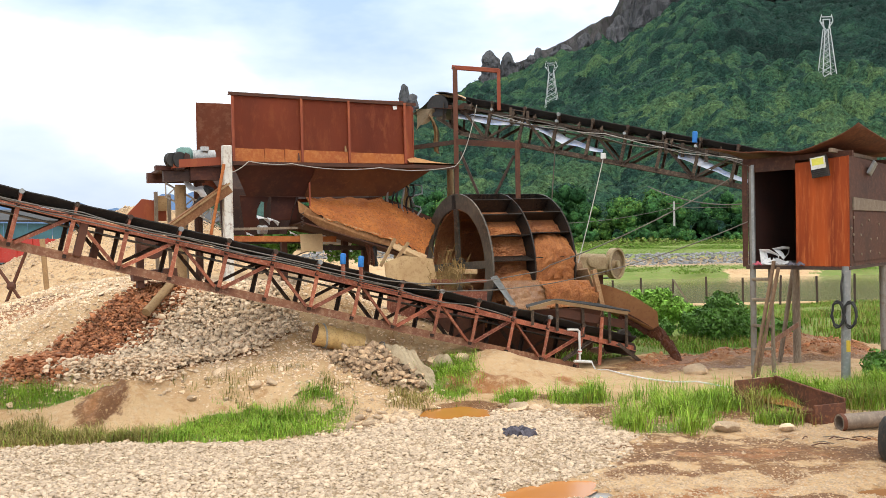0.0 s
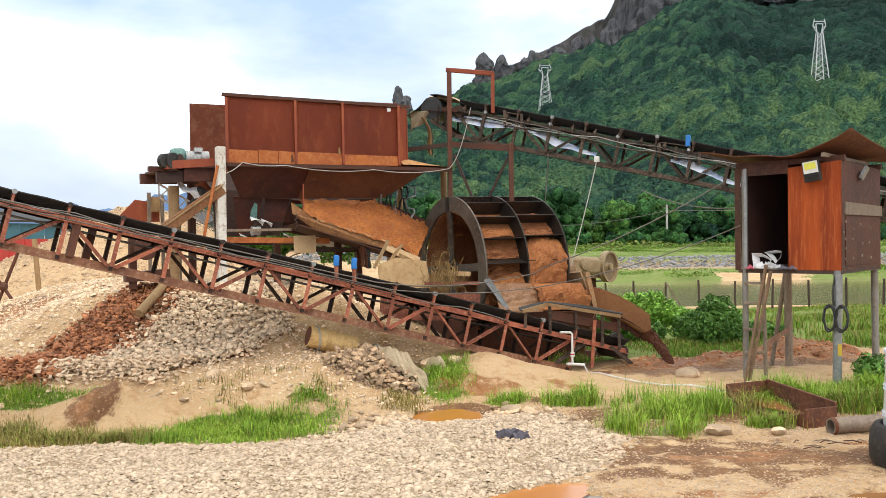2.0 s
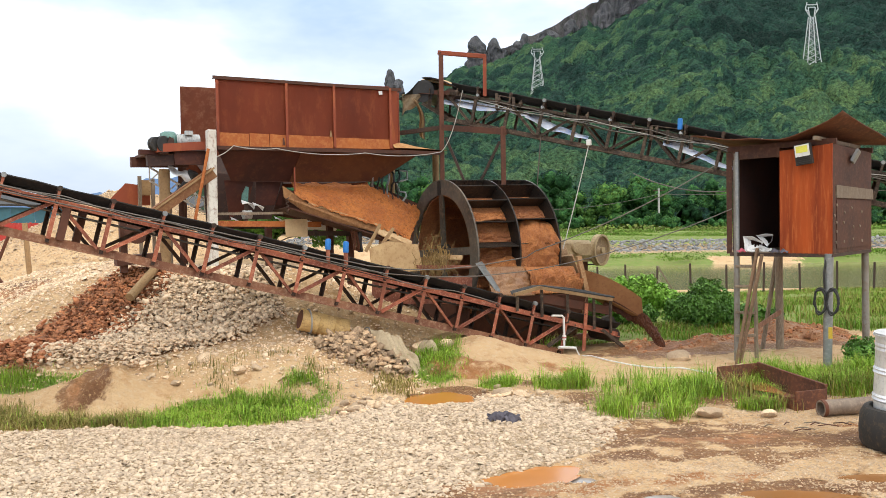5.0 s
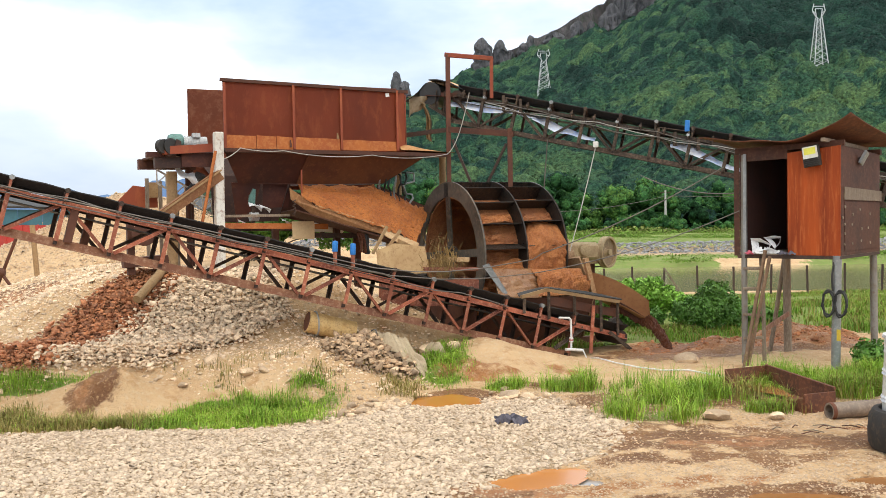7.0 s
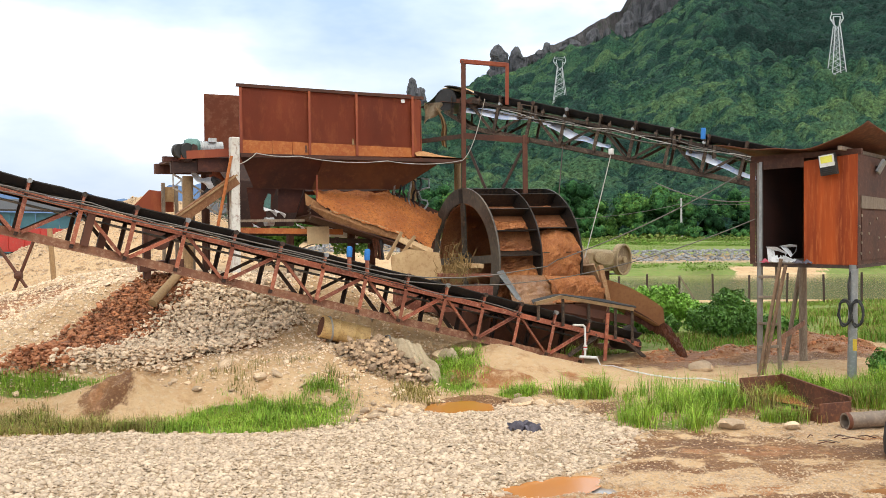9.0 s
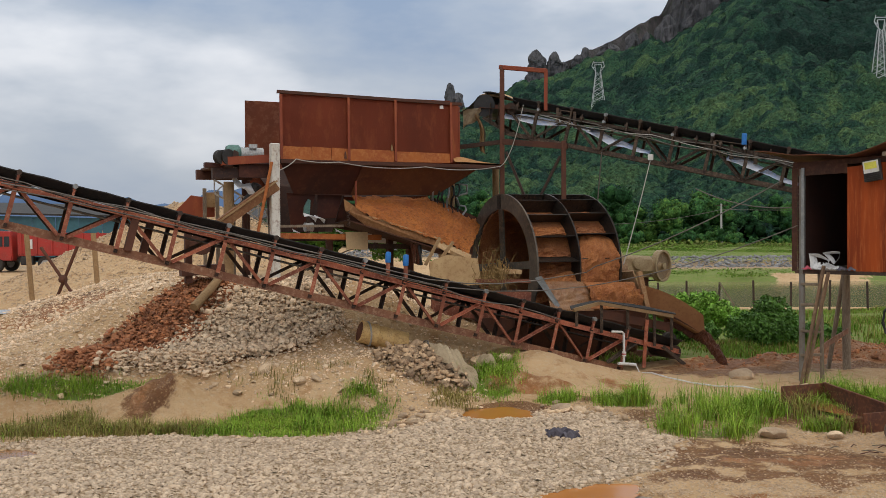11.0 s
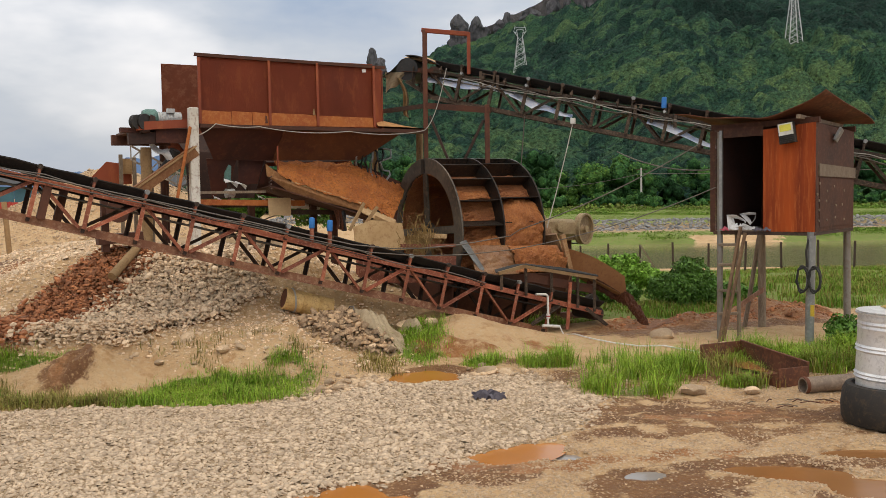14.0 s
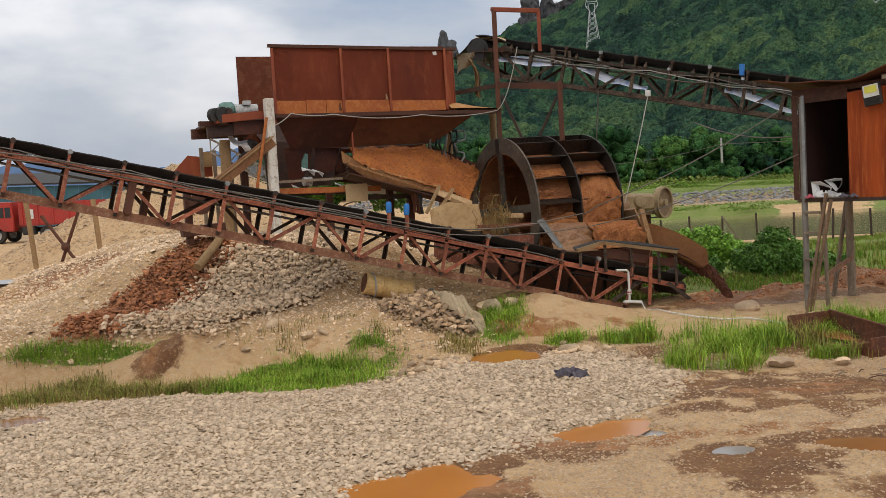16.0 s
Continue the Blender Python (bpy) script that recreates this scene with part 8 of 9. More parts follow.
def block():
    """A blunt broken stone: six sides with cut corners left rough."""
    v = np.array([[x, y, z] for x in (-1, 1) for y in (-1, 1) for z in (-1, 1)], float) * 0.72
    f = np.array([[1, 5, 7], [1, 7, 3], [0, 1, 3], [0, 3, 2], [4, 6, 7], [4, 7, 5], [0, 4, 5], [0, 5, 1], [2, 3, 7], [2, 7, 6]])
    return v, f


BLOCK = block()
PEBBLE, COBBLE = open_below(ICO1, -0.5), open_below(ICO2, -0.55)


def scatter_stones(rng, places, size, shape, flat=0.62, jag=0.16, sink=0.25, lift=None):
    """Many uneven stones: places (n, 3), size (n,)."""
    bv, bf = shape
    n, m = len(places), len(bv)
    v = bv[None] * (1 + jag * rng.standard_normal((n, m, 1)) * 0.6)
    sc = np.stack([rng.uniform(0.8, 1.35, n), rng.uniform(0.7, 1.05, n), rng.uniform(flat * 0.7, flat * 1.3, n)], -1)
    v = v * sc[:, None]
    ang, tip, tip2 = rng.uniform(0, 6.28, n), rng.normal(0, 0.3, n), rng.normal(0, 0.3, n)
    c, s = np.cos(tip)[:, None], np.sin(tip)[:, None]
    x, y, z = v[..., 0], v[..., 1], v[..., 2]
    y, z = y * c - z * s, y * s + z * c
    c, s = np.cos(tip2)[:, None], np.sin(tip2)[:, None]
    x, z = x * c - z * s, x * s + z * c
    c, s = np.cos(ang)[:, None], np.sin(ang)[:, None]
    x, y = x * c - y * s, x * s + y * c
    v = np.stack([x, y, z], -1) * size[:, None, None]
    p = places.copy()
    p[:, 2] += size * (flat - sink)
    v = v + p[:, None]
    f = bf[None] + (np.arange(n) * m)[:, None, None]
    return v.reshape(-1, 3), f.reshape(-1, 3)


def spots(rng, n, x0, x1, y0, y1, mask):
    x, y = rng.uniform(x0, x1, n), rng.uniform(y0, y1, n)
    keep = (rng.random(n) < mask(x, y)) & (x > -0.54 * y - 0.4) & (x < 0.51 * y + 0.4)
    x, y = x[keep], y[keep]
    return np.stack([x, y, gz(x, y)], -1)


def loose_stones(rng, heap, q, size, m, lift=0.06):
    """The outermost stones of a heap, each one a piece of its own."""
    kinds = []
    for k in range(8):
        v, f = scatter_stones(rng, np.zeros((1, 3)), np.ones(1), ICO1, 0.62, 0.30, 0.62)
        me = bpy.data.meshes.new("stone")
        me.from_pydata([tuple(p) for p in v], [], [tuple(int(i) for i in t) for t in f])
        me.materials.append(m)
        kinds.append(me)
    for i in np.argsort(q[:, 1])[:900:3][:280]:
        ob = new("stone", kinds[int(i) % 8])
        r = float(size[i]) * 1.15
        ob.matrix_basis = pose(float(q[i, 0]), float(q[i, 1]), float(q[i, 2]) + lift + r * 0.3, 0, 0, float(rng.uniform(0, 360)))
        ob.scale = (r, r, r)
        ob.parent = heap


def build_gravel():
    rng = np.random.default_rng(11)
    p = spots(rng, 80000, -8, 2.6, 7.2, 14.5, gravel_mask)
    near = np.clip((16 - p[:, 1]) / 10, 0.4, 1) + 1.6 * vnoise(p[:, 0], p[:, 1], 0.7, 17) + 1.0 * vnoise(p[:, 0], p[:, 1], 2.2, 18)
    size = np.clip(rng.lognormal(-3.98, 0.40, len(p)), 0.009, 0.048) * np.clip(0.88 + 0.22 * near, 0.6, 1.5)
    v, f = scatter_stones(rng, p, size, PEBBLE, 0.42, 0.28)
    pad = bulk("gravel", v, f, STONE_PALE, "pale river gravel spread over the yard", "gravel")
    big = size > 0.017
    loose_stones(rng, pad, p[big], size[big], STONE_PALE, 0.0)
    # finer stones pressed in the muddy track
    p = spots(rng, 150000, -2.2, 7.5, 7.2, 15.5, lambda x, y: np.clip(1 - gravel_mask(x, y), 0, 1) * (1 - puddle_mask(x, y)) * np.clip(0.22 + 2.2 * np.maximum(0, vnoise(x, y, 0.8, 11) * -1 + 0.15), 0, 1) * (1 - 0.8 * red_soil_and_shade(x, y)) * (1 - 0.8 * mud_mask(x, y)) * ss(15.2, 13.5, y))
    size = np.clip(rng.lognormal(-4.62, 0.30, len(p)), 0.006, 0.024)
    v, f = scatter_stones(rng, p, size, BLOCK, 0.42, 0.26)
    bulk("track_gravel", v, f, STONE_FINE, "small stones trodden in the muddy track", "gravel")
    # stones along the pad's far edge and by the ditch
    x = np.concatenate([rng.uniform(-6.2, 2.0, 130), rng.uniform(-1.75, -0.2, 230), rng.uniform(0.7, 1.9, 60)])
    y = pad_edge(x) + rng.normal(0.0, 0.2, 420)
    keep = puddle_mask(x, y) < 0.05
    x, y = x[keep], y[keep]
    p = np.stack([x, y, gz(x, y)], -1)
    size = np.clip(rng.lognormal(-3.15, 0.45, len(x)), 0.02, 0.10) * (0.5 + 0.3 * (x > -1.4))
    v, f = scatter_stones(rng, p, size, ICO1, 0.55, 0.24)
    bulk("edge_stones", v, f, STONE, "larger stones along the edge of the gravel", "stones")


def red_mask(x, y):
    x, y = x / 0.94, y + 1.0
    c = np.interp(y, [16.2, 17.0, 18.3], [-6.5, -5.5, -4.7])
    return np.clip(ss(0.5, -0.3, x - c), 0, 1)


def build_heaps():
    rng = np.random.default_rng(5)
    p = spots(rng, 48000, -7.6, -1.9, 14.6, 17.8, heap_mask)
    red = rng.random(len(p)) < red_mask(p[:, 0], p[:, 1])
    for sel, m, nm, lb in ((red, STONE_RED, "red_stone_heap", "heap of rust-red wet stones on the bank"), (~red, STONE_LIGHTENED, "pale_stone_heap", "heap of pale broken stones on the bank")):
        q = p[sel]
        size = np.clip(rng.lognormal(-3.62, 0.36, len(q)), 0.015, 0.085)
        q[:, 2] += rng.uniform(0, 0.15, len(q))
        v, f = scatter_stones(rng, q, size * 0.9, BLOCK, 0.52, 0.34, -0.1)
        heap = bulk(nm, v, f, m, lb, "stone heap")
        loose_stones(rng, heap, q, size, m)
    # stray stones between the heap and the ditch
    n = 420
    x, y = rng.uniform(-7.5, 0.2, n), 14.45 + rng.random(n) ** 1.4 * 1.3
    keep = (bump_at(x, y, -4.95, 14.25, 0.7, 0.55, 1.0, 2) < 0.3) & (puddle_mask(x, y) < 0.05)
    x, y = x[keep], y[keep]
    p = np.stack([x, y, gz(x, y)], -1)
    size = np.clip(rng.lognormal(-3.95, 0.5, len(x)), 0.012, 0.10)
    v, f = scatter_stones(rng, p, size, COBBLE, 0.5, 0.24)
    bulk("stray_stones", v, f, STONE, "stray pale stones on the sandy ground", "stones")
    # stones heaped beside the tarpaulin
    n = 1000
    x, y = rng.normal(-1.08, 0.40, n), rng.normal(15.6, 0.26, n)
    keep = ((x + 1.08) / 0.80) ** 2 + ((y - 15.6) / 0.52) ** 2 < 1
    x, y = x[keep], y[keep]
    p = np.stack([x, y, gz(x, y) + rng.uniform(-0.02, 0.10, len(x))], -1)
    size = np.clip(rng.lognormal(-3.32, 0.36, len(x)), 0.02, 0.09)
    v, f = scatter_stones(rng, p, size, BLOCK, 0.55, 0.36, 0.0)
    bulk("dark_stone_heap", v, f, STONE_DARK, "small heap of grey-brown and tan stones", "stone heap")
    # broken rubble on the red earth by the spout and the booth
    p = spots(rng, 9000, 3.2, 9.0, 17.6, 20.2, lambda x, y: 0.28 * ss(0.3, 0.8, red_soil_and_shade(x, y)))
    size = np.clip(rng.lognormal(-4.1, 0.5, len(p)), 0.01, 0.08)
    v, f = scatter_stones(rng, p, size, BLOCK, 0.55, 0.3)
    bulk("rubble", v, f, STONE_RED, "red-brown rubble and clods by the booth", "rubble")
    # gravelly slopes
    def slope(x, y):
        return np.clip(0.85 * ss(14.2, 15.6, y) * ss(0.3, -1.0, x) * (1 - 0.8 * heap_mask(x, y)) * (1 - bump_at(x, y, -4.95, 14.3, 0.75, 0.6, 1.0, 2)), 0, 1)
    p = spots(rng, 52000, -11.5, 0.4, 14, 21, slope)
    size = np.clip(rng.lognormal(-4.3, 0.5, len(p)), 0.009, 0.06)
    v, f = scatter_stones(rng, p, size, BLOCK, 0.5, 0.3)
    bulk("slope_gravel", v, f, STONE_LIGHTENED, "loose gravel on the sandy bank", "gravel")
    p = spots(rng, 12000, -19.5, -4, 28.5, 37, lambda x, y: ss(7.8, 7.0, np.sqrt((x + 11.5) ** 2 + (y - 36) ** 2)))
    size = np.clip(rng.lognormal(-3.75, 0.4, len(p)), 0.015, 0.07)
    v, f = scatter_stones(rng, p, size, BLOCK, 0.55)
    bulk("gravel_heap", v, f, STONE_FINE, "tall heap of screened gravel", "gravel heap")
    p = spots(rng, 6000, -14, 40, 67.8, 73.5, lambda x, y: ss(68, 69, y) * ss(73, 72, y))
    size = np.clip(rng.lognormal(-2.3, 0.35, len(p)), 0.05, 0.2)
    v, f = scatter_stones(rng, p, size, PEBBLE, 0.45)
    bulk("bank_stone", v, f, RIPRAP, "grey stone facing on the far river bank", "stones")


build_gravel()
build_heaps()
v, f = scatter_stones(np.random.default_rng(16), CLODS[0], CLODS[1], BLOCK, 0.6, 0.3, 0.2)
bulk("sand_clods", v, f, surf("orange_sand_clod", (0.52, 0.17, 0.04), (0.32, 0.09, 0.024), (0.60, 0.25, 0.08), 8, 0.8, island=0.35), "wet orange clods lying on the sand chute", "clods")

# single rocks that stand out
rock_rng = np.random.default_rng(21)
for x, y, s in ((4.28, 16.75, 0.17), (1.05, 14.25, 0.15), (1.30, 14.12, 0.10), (4.85, 15.3, 0.15), (3.6, 12.5, 0.16), (4.35, 12.45, 0.12), (-0.6, 13.95, 0.07), (-1.0, 13.9, 0.08), (-1.25, 14.0, 0.07), (-2.9, 14.75, 0.12), (-2.65, 14.8, 0.09),
                (-0.7, 15.3, 0.12), (-0.42, 15.45, 0.13), (-1.8, 15.98, 0.09), (-1.6, 16.02, 0.08), (-3.8, 14.5, 0.08), (-0.1, 16.7, 0.22), (0.25, 16.6, 0.18)):
    v, f = scatter_stones(rock_rng, np.array([[x, y, float(gz(x, y))]]), np.array([s]), ICO2, 0.55, 0.10)
    r = bulk("boulder", v, f, STONE, "single pale stone lying on the ground", "rock", "")
    tagged(r, group="single stones")
    smooth(r, 0.5)


def rounded(ob, normals):
    """Leaves and blades take the soft shading of the clump they belong to."""
    ob.data.normals_split_custom_set_from_vertices(normals.tolist())


def blades(rng, places, height, width, lean=0.35):
    """Grass blades: two bent segments each."""
    n = len(places)
    a = rng.uniform(0, 6.28, n)
    h = height * rng.uniform(0.55, 1.25, n)
    w = width * rng.uniform(0.7, 1.3, n)
    d = np.stack([np.cos(a), np.sin(a), np.zeros(n)], -1)
    b = np.stack([-np.sin(a), np.cos(a), np.zeros(n)], -1)
    k = rng.uniform(0.1, 1.0, n) * lean
    up = np.array([0, 0, 1.0])
    p0 = places - up * 0.02
    p1 = places + up * (h * 0.55)[:, None] + d * (h * k * 0.3)[:, None]
    p2 = places + up * (h * (1 - 0.35 * k))[:, None] + d * (h * k)[:, None]
    e = b * w[:, None]
    v = np.stack([p0 - e, p0 + e, p1 + e * 0.75, p1 - e * 0.75, p2], 1).reshape(-1, 3)
    i = np.arange(n)[:, None] * 5
    f = np.concatenate([i + [[0, 1, 2]], i + [[0, 2, 3]], i + [[3, 2, 4]]])
    return v, f


def clumped(x, y, s, seed):
    return np.clip(0.42 + 2.4 * vnoise(x, y, s, seed) + 0.8 * vnoise(x, y, s * 3.1, seed + 1), 0.03, 1)


def build_grass():
    rng = np.random.default_rng(31)
    def front(x, y):
        return grass_mask(x, y) * np.where(x < 0, np.maximum(clumped(x, y, 1.3, 21), 0.35), np.where(x < 2.6, 0.6, np.clip(1.7 * clumped(x, y, 2.6, 26), 0.06, 1) ** 1.3)) * ss(21, 20, y)
    p = spots(rng, 640000, -8, 8, 12, 17.2, front)
    dry = rng.random(len(p)) < np.clip(0.10 + 0.85 * ss(-3.7, -4.2, p[:, 0]) * ss(14.5, 14.2, p[:, 1]) + 0.3 * ss(3.9, 4.6, p[:, 0]) * (p[:, 1] < 14), 0, 0.9)
    hgt = np.where(p[:, 0] > 1.5, 0.29, 0.16) * (0.55 + 0.8 * clumped(p[:, 0], p[:, 1], 2.5, 5))
    for sel, m, nm, lb in ((~dry, GRASS, "grass", "fresh green grass in the ditch and round the booth"), (dry, GRASS_DRY, "dry_grass", "olive dry grass among the green")):
        v, f = blades(rng, p[sel], hgt[sel] * rng.uniform(0.45, 1.3, int(sel.sum())), 0.004, 1.25)
        bulk(nm, v, f, m, lb, "grass")
    p = spots(rng, 400000, 1.8, 26, 18.9, 36.2, lambda x, y: grass_mask(x, y) * clumped(x, y, 0.7, 8) * ss(60, 20, y) * (1 - shore(x, y)) * (x < 1.1 * y * 0.62 + 2))
    dry = rng.random(len(p)) < 0.25
    hgt = (0.07 + 0.20 * clumped(p[:, 0], p[:, 1], 0.6, 9)) * np.interp(p[:, 1], [20, 28, 35.5], [1.0, 0.9, 0.45])
    for sel, m, nm, lb in ((~dry, MEADOW, "meadow_grass", "tall green grass and weeds by the river"), (dry, GRASS_DRY, "meadow_weeds", "pale seeding weeds by the river")):
        v, f = blades(rng, p[sel], hgt[sel] * (1.0 if nm[7] == "g" else 1.25), 0.008, 0.9)
        bulk(nm, v, f, m, lb, "grass")


build_grass()


def build_weeds():
    """Tall seeding weeds before the tray and stray blades on the track."""
    rng = np.random.default_rng(41)
    x, y = np.concatenate([rng.normal(4.35, 0.14, 120), rng.normal(4.75, 0.12, 50)]), np.concatenate([rng.normal(13.75, 0.2, 120), rng.normal(12.95, 0.2, 50)])
    h = np.concatenate([np.full(120, 0.38), np.full(50, 0.24)])
    p = np.stack([x, y, gz(x, y)], -1)
    v, f = blades(rng, p, h, 0.006, 0.9)
    x, y = rng.uniform(-4.2, 0.3, 5200), rng.uniform(14.3, 15.3, 5200)
    keep = rng.random(5200) < np.clip(-0.05 + 2.4 * vnoise(x, y, 1.6, 83) + 0.8 * vnoise(x, y, 5.0, 84), 0, 1)
    x, y = x[keep], y[keep]
    ditch = blades(rng, np.stack([x, y, gz(x, y)], -1), np.full(len(x), 0.13), 0.005, 1.0)
    bulk("ditch_weeds", *ditch, GRASS_DRY, "sparse olive weeds along the sandy ditch", "weeds")
    bulk("seeding_weeds", v, f, GRASS_DRY, "tall olive weeds with yellow seed heads by the tray", "weeds")


build_weeds()


def leafy(name, label, centre, lumps, n, leaf, material, seed, stems=5):
    """A shrub: short stems and a crown of many single leaves on uneven lumps."""
    rng = np.random.default_rng(seed)
    root = thing(name, V(centre), label, "shrub", "shrubs by the river")
    for k in range(stems):
        c = lumps[k % len(lumps)]
        part("stem", tube([V(centre) + V((0.06 * (k - 2), 0, 0)), V(centre) + V((c[0] * 0.5, c[1] * 0.5, c[2] * 0.6)), V(centre) + V((c[0], c[1], c[2]))], 0.02, 6, radii=[0.025, 0.018, 0.008]), TIMBER, root)
    vs, fs = [], []
    tot = sum(r ** 2 for *_, r in lumps)
    base = 0
    for cx, cy, cz, r in lumps:
        m = int(n * r * r / tot)
        d = rng.standard_normal((m, 3))
        d /= np.linalg.norm(d, axis=1)[:, None]
        rad = r * (0.55 + 0.5 * rng.random(m) ** 0.6) * (1 + 0.25 * np.sin(d[:, 0] * 7 + cx * 5) * np.sin(d[:, 2] * 6))
        p = d * rad[:, None] * [1, 1, 0.85] + [cx, cy, cz]
        p[:, 2] = np.maximum(p[:, 2], 0.02)
        a = d + 0.7 * rng.standard_normal((m, 3))
        a /= np.linalg.norm(a, axis=1)[:, None]
        b = np.cross(a, rng.standard_normal((m, 3)))
        b /= np.linalg.norm(b, axis=1)[:, None]
        c = np.cross(a, b)
        s = (leaf * rng.uniform(0.6, 1.4, m))[:, None]
        q = np.stack([p - b * s, p + c * s * 0.55 + a * s * 0.15, p + b * s, p - c * s * 0.55 + a * s * 0.15], 1)
        vs.append(q.reshape(-1, 3))
        fs.append(np.arange(m * 4).reshape(m, 4) + base)
        base += m * 4
    crown = bulk("crown", np.concatenate(vs), np.concatenate(fs), material, "dense green leaves", "", "stuff")
    del crown["kind"]
    crown.parent = root
    return root


g = lambda x, y: float(gz(x, y))
leafy("shrub", "round dark green shrub in the meadow", (6.2, 22.0, g(6.2, 22.0)), [(0, 0, 0.5, 0.55), (0.42, 0.1, 0.42, 0.42), (-0.5, 0.0, 0.38, 0.40), (0.1, 0, 0.82, 0.34), (0.3, -0.2, 0.30, 0.4), (-0.2, -0.25, 0.35, 0.45)], 15000, 0.036, LEAF, 1)
leafy("shrub", "low green creeper bank by the river", (4.6, 23.0, g(4.6, 23.0)), [(0, 0, 0.30, 0.36), (-0.7, 0.4, 0.45, 0.40), (0.5, 0, 0.2, 0.30), (-1.3, 0.6, 0.38, 0.34), (-0.35, 0.3, 0.6, 0.22)], 8000, 0.038, LEAF, 2)
leafy("shrub", "bright green creeper bush by the river fence", (5.6, 26.0, g(5.6, 26.0)), [(0, 0, 0.55, 0.50), (-0.5, 0.1, 0.68, 0.36), (0.5, 0, 0.45, 0.40), (0.95, 0.1, 0.3, 0.34), (-1.0, 0, 0.45, 0.30), (0.15, -0.2, 0.85, 0.25)], 9000, 0.045, LEAF_BRIGHT, 7)
leafy("shrub", "low green shrub beside the booth", (7.4, 22.4, g(7.4, 22.4)), [(0, 0, 0.2, 0.3), (0.5, 0, 0.15, 0.25), (-0.5, 0.2, 0.15, 0.25)], 3000, 0.05, LEAF, 3)
leafy("shrub", "bright leafy weeds at the foot of the stilt", (6.9, 15.4, g(6.9, 15.4)), [(0, 0, 0.2, 0.28), (0.4, -0.1, 0.16, 0.25), (0.1, 0.3, 0.26, 0.25), (0.75, 0.1, 0.2, 0.25)], 3500, 0.035, LEAF, 4)
leafy("shrub", "green bush seen under the hopper", (-4.7, 24.5, g(-4.7, 24.5)), [(0, 0, 0.9, 0.6), (0.5, 0, 0.7, 0.5), (-0.4, 0, 1.4, 0.4), (1.2, 0.3, 1.0, 0.5), (2.2, 0.3, 0.8, 0.6)], 5000, 0.07, LEAF, 6)


def domes(x, y, cell, seed):
    """Tree crowns on a jittered net: height over the ground and a number of its own for each crown."""
    xi, yi = np.floor(x / cell), np.floor(y / cell)
    best, who = np.zeros_like(x), np.full_like(x, 0.3)

    def rnd(i, j, k):
        v = np.sin(i * 127.1 + j * 311.7 + (seed + k) * 74.7) * 43758.5453
        return v - np.floor(v)
    for dx in (-1, 0, 1):
        for dy in (-1, 0, 1):
            i, j = xi + dx, yi + dy
            cx, cy = (i + rnd(i, j, 1)) * cell, (j + rnd(i, j, 2)) * cell
            r = cell * (0.45 + 0.5 * rnd(i, j, 3))
            q = 1 - ((x - cx) ** 2 + (y - cy) ** 2) / (r * r)
            h = np.where(q > 0, np.sqrt(np.maximum(q, 0)) * r * (0.75 + 0.75 * rnd(i, j, 4)), 0)
            who = np.where(h > best, rnd(i, j, 5), who)
            best = np.maximum(best, h)
    return best, who


def canopy_height(x, y):
    best, who = np.zeros_like(x), np.full_like(x, 0.3)
    for cell, lo, hi, seed in ((1.7, 0, 300, 3), (2.7, 0, 520, 11), (4.0, 170, 9999, 23), (5.6, 380, 9999, 31)):
        h, w = domes(x, y, cell, seed)
        h = h * ss(lo - 40, lo + 40, y) * ss(hi + 80, hi - 80, y) * (0.7 + 0.6 * (vnoise(x, y, 0.04, seed) + 0.5))
        who = np.where(h > best, w, who)
        best = np.maximum(best, h)
    return best + 0.5 * vnoise(x, y, 1.4, 44) + 0.32 * vnoise(x, y, 3.3, 45), who


def tufts(rng, places, size, k, leaf):
    """Ragged foliage: k small leafy sheets of random tilt round each place."""
    n = len(places)
    d = rng.standard_normal((n, k, 3))
    d /= np.linalg.norm(d, axis=2, keepdims=True)
    d[..., 2] = np.abs(d[..., 2]) * 0.9 - 0.1
    c = places[:, None] + d * (size[:, None, None] * rng.uniform(0.6, 1.0, (n, k, 1)))
    a = d + 0.5 * rng.standard_normal((n, k, 3))
    a /= np.linalg.norm(a, axis=2, keepdims=True)
    b = np.cross(a, rng.standard_normal((n, k, 3)))
    b /= np.linalg.norm(b, axis=2, keepdims=True)
    e = np.cross(a, b)
    s = size[:, None, None] * leaf * rng.uniform(0.45, 1.0, (n, k, 1))
    shade = np.repeat((d + 0.35 * a).reshape(-1, 3), 4, axis=0)
    q = np.stack([c - b * s, c - e * s * rng.uniform(0.4, 0.9, (n, k, 1)) + a * s * 0.25, c + b * s * rng.uniform(0.6, 1.1, (n, k, 1)), c + e * s * rng.uniform(0.4, 0.9, (n, k, 1)) + a * s * 0.25], 2)
    return q.reshape(-1, 3), np.arange(n * k * 4).reshape(-1, 4), shade / np.linalg.norm(shade, axis=1)[:, None]


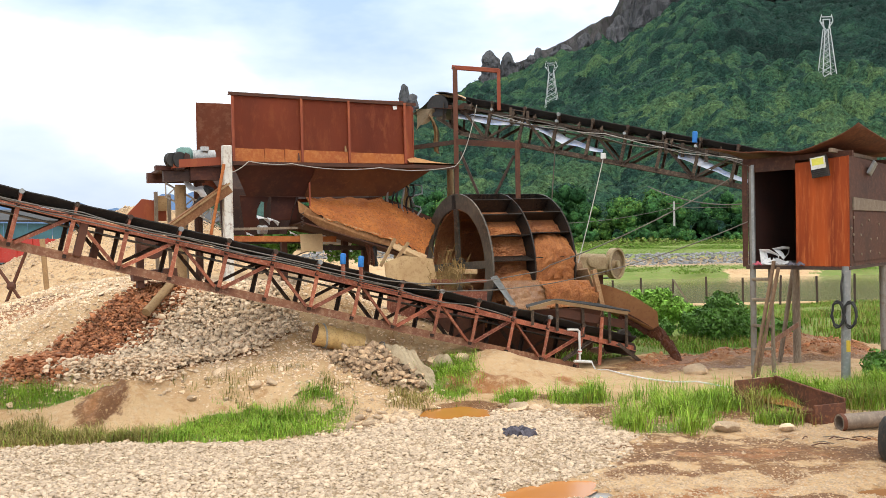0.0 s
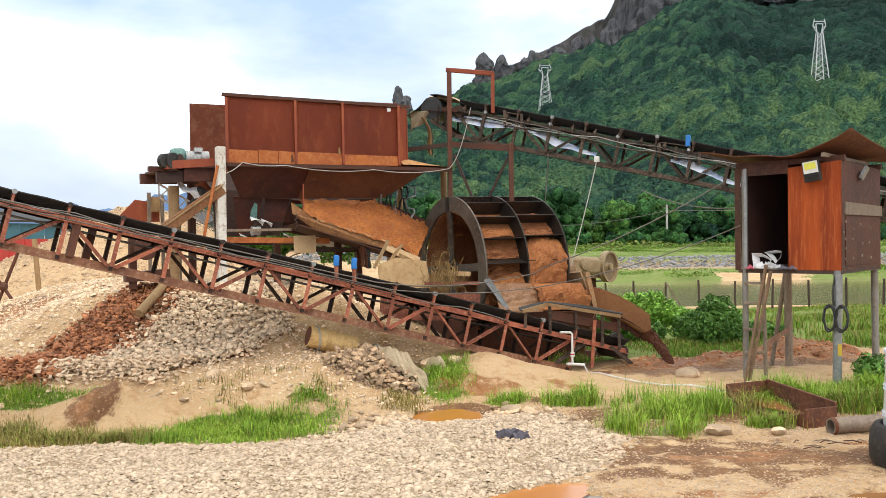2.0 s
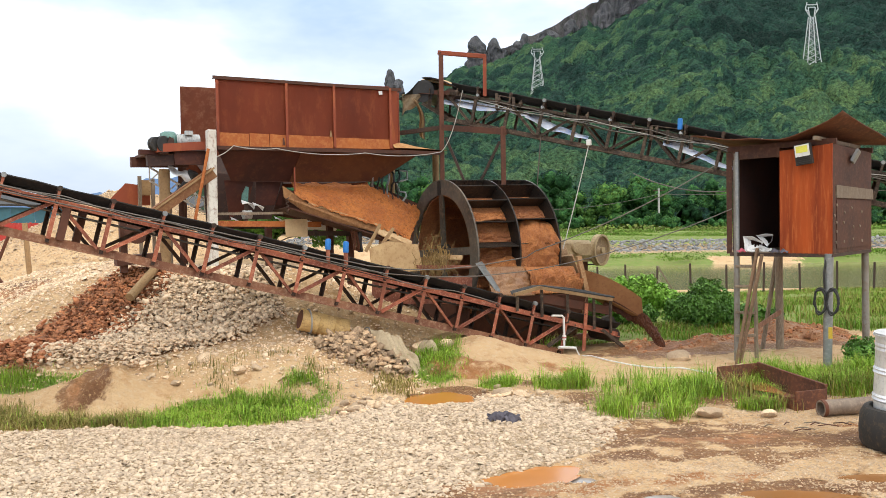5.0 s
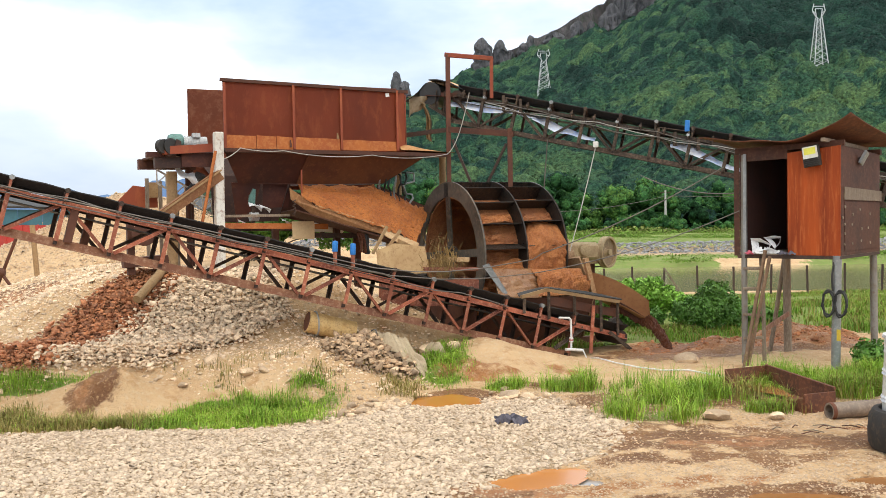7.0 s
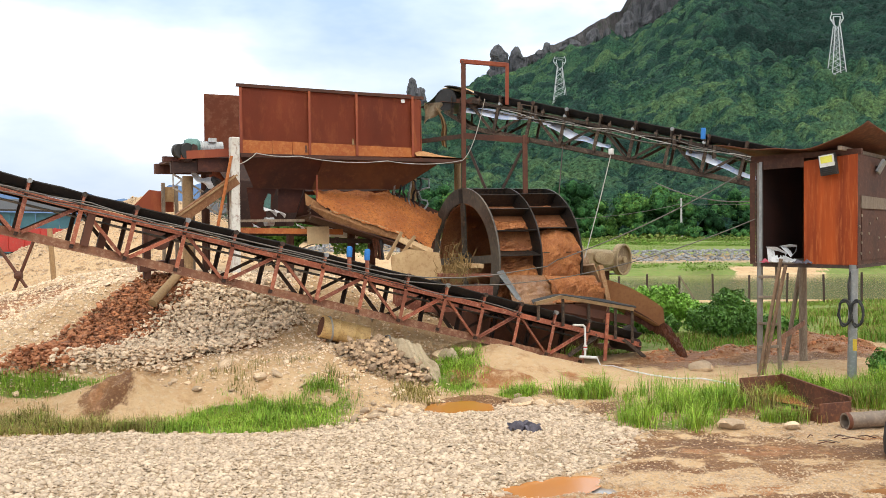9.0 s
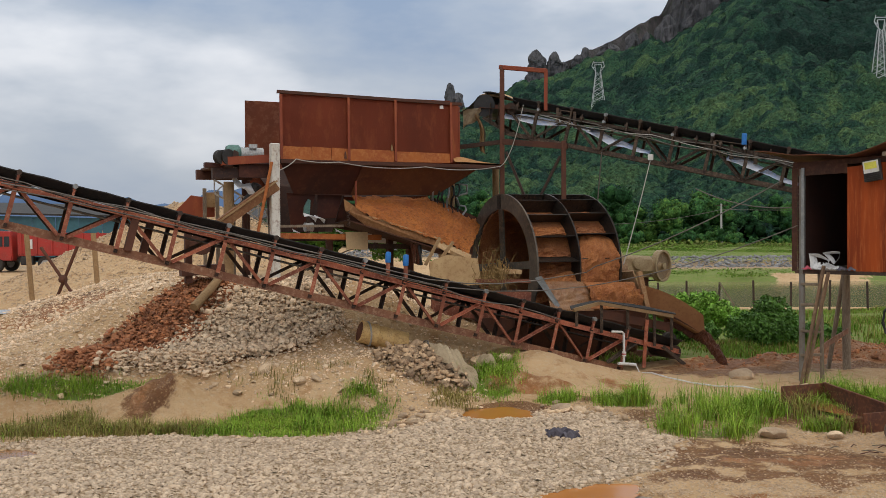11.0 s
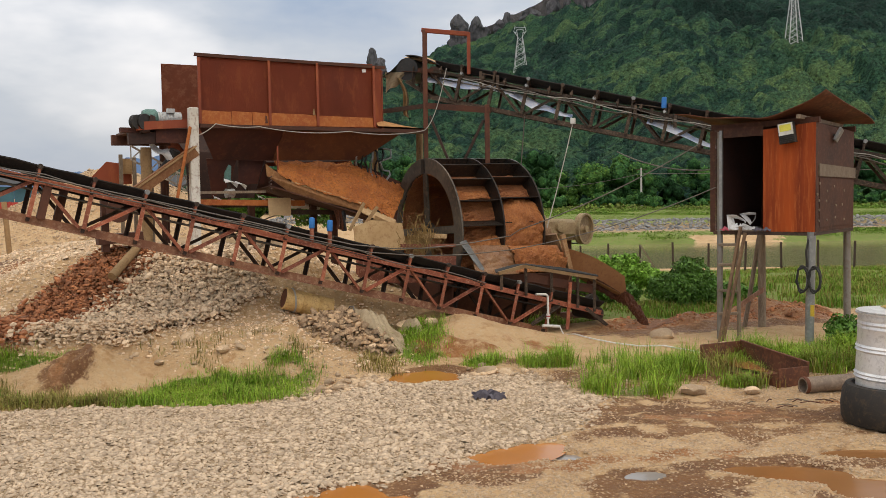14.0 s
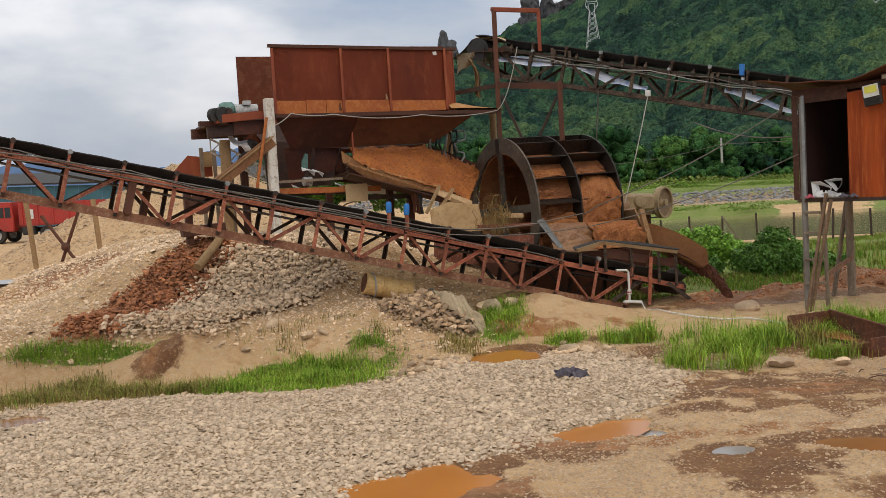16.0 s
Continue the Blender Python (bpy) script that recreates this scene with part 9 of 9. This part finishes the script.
def build_far_fields():
    """Low rank growth across the river, and a belt of olive reeds before the woods."""
    rng = np.random.default_rng(57)
    p = spots(rng, 150000, -10, 70, 56.6, 124, lambda x, y: np.clip(grass_mask(x, y), 0, 1) * clumped(x, y, 0.3, 8) * (np.abs(x) < 0.62 * y) * (1 - shore(x, y)))
    k = np.interp(p[:, 1], [56, 70, 95, 108, 124], [0.16, 0.14, 0.20, 0.50, 0.70]) * (0.35 + 1.1 * clumped(p[:, 0], p[:, 1], 0.14, 3)) * rng.uniform(0.5, 1.3, len(p))
    reed = rng.random(len(p)) < 0.12 + 0.6 * ss(98, 108, p[:, 1])
    for sel, m, nm, lb in ((~reed, FIELD, "far_grass", "green fields across the river"), (reed, REEDS, "reed_belt", "olive reeds and tall grass at the edge of the woods")):
        v, f, nrm = tufts(rng, p[sel], k[sel], 5, 0.36)
        rounded(bulk(nm, v, f, m, lb, "grass", flat=False), nrm)


build_far_fields()


def build_woods():
    rng = np.random.default_rng(77)
    us, bs = np.linspace(-0.15, 0.52, 830), np.linspace(0.0, 1.0, 380) ** 1.25
    U, B = np.meshgrid(us, bs, indexing="ij")
    B = B * (rock_from(U) - 0.004)
    x, y, z = mountain_place(U, B)
    h, who = canopy_height(x, y)
    # haze and cloud shade put into crown tone: paler low, darker on right shoulder
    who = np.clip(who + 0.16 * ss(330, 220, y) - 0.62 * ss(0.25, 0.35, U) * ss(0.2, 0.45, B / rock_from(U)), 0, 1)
    edge = np.clip((rock_from(U) - B) * 30 + 0.25 * vnoise(x, y, 0.2, 19), 0.12, 1)
    for u0, d, k in CLEARED:
        edge = edge * (1 - 0.9 * ss(k * 2.0, k * 1.2, np.abs(x - u0 * d)) * ss(d - 45, d - 30, y) * ss(d + 8, d + 3, y))
    nx, ny = U.shape
    idx = np.arange(nx * ny).reshape(nx, ny)
    faces = np.stack([idx[:-1, :-1], idx[1:, :-1], idx[1:, 1:], idx[:-1, 1:]], -1).reshape(-1, 4)
    top = np.stack([x, y, z + 0.3 + h * edge], -1).reshape(-1, 3)
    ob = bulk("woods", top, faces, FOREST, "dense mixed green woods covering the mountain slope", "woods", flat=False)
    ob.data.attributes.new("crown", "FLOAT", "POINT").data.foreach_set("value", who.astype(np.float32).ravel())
    # loose leafy sprays breaking the outline of the crowns
    pick = rng.choice(nx * ny, 11000, replace=False)
    pick = pick[(h * edge).reshape(-1)[pick] > 0.7]
    size = np.interp(top[pick, 1], [128, 300, 800], [0.35, 0.7, 1.3]) * rng.uniform(0.5, 1.4, len(pick))
    v, f, nrm = tufts(rng, top[pick], size, 11, 0.42)
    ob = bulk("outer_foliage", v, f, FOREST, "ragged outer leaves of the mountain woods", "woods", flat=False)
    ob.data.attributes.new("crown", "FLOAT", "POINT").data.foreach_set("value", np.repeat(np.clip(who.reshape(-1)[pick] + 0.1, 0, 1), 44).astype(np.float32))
    rounded(ob, nrm)
    # trees along the foot of the slope, then low bushes before them: many leafy lumps a crown
    pl, sz, own = [], [], []
    for n, y0, y1, h0, h1, m, wide, fill in ((380, 125, 152, 2.2, 8.0, 10, 0.30, 0.17), (420, 113, 126, 0.5, 2.0, 4, 0.6, 0.30)):
        tx, ty = rng.uniform(-25, 95, n), rng.uniform(y0, y1, n)
        hgt = h0 + (h1 - h0) * rng.random(n) ** 1.8
        for k in range(n):
            d = rng.standard_normal((m, 3))
            d /= np.linalg.norm(d, axis=1)[:, None]
            c = np.array([tx[k], ty[k], 0.3 + hgt[k] * 0.5])
            pl.append(c + d * hgt[k] * np.array([wide, wide, 0.38]) * rng.uniform(0.5, 1.0, (m, 1)))
            sz.append(hgt[k] * fill * rng.uniform(0.7, 1.3, m))
            own.append(np.full(m, rng.random()) * 0.8 + 0.2 * rng.random(m))
    pl, sz, own = np.concatenate(pl), np.concatenate(sz), np.concatenate(own)
    bv, bf = ICO1
    v = bv[None] * (1 + 0.22 * rng.uniform(-1, 1, (len(pl), len(bv), 1))) * sz[:, None, None] * 0.78 + pl[:, None]
    f = bf[None] + (np.arange(len(pl)) * len(bv))[:, None, None]
    ob = bulk("foot_trees", v.reshape(-1, 3), f.reshape(-1, 3), FOOT_LEAVES, "belt of leafy trees and bushes at the foot of the mountain", "woods", flat=False)
    # inner lumps darker than the sprays: shade inside the crowns put into tone
    ob.data.attributes.new("crown", "FLOAT", "POINT").data.foreach_set("value", np.repeat(own * 0.7, len(bv)).astype(np.float32))
    v, f, nrm = tufts(rng, pl, sz * 1.18, 40, 0.15)
    ob = bulk("foot_sprays", v, f, FOOT_LEAVES, "loose sprays of leaves on the foot trees", "woods", flat=False)
    ob.data.attributes.new("crown", "FLOAT", "POINT").data.foreach_set("value", np.repeat(np.clip(own + 0.05, 0, 1), 160).astype(np.float32))
    rounded(ob, nrm)


build_woods()
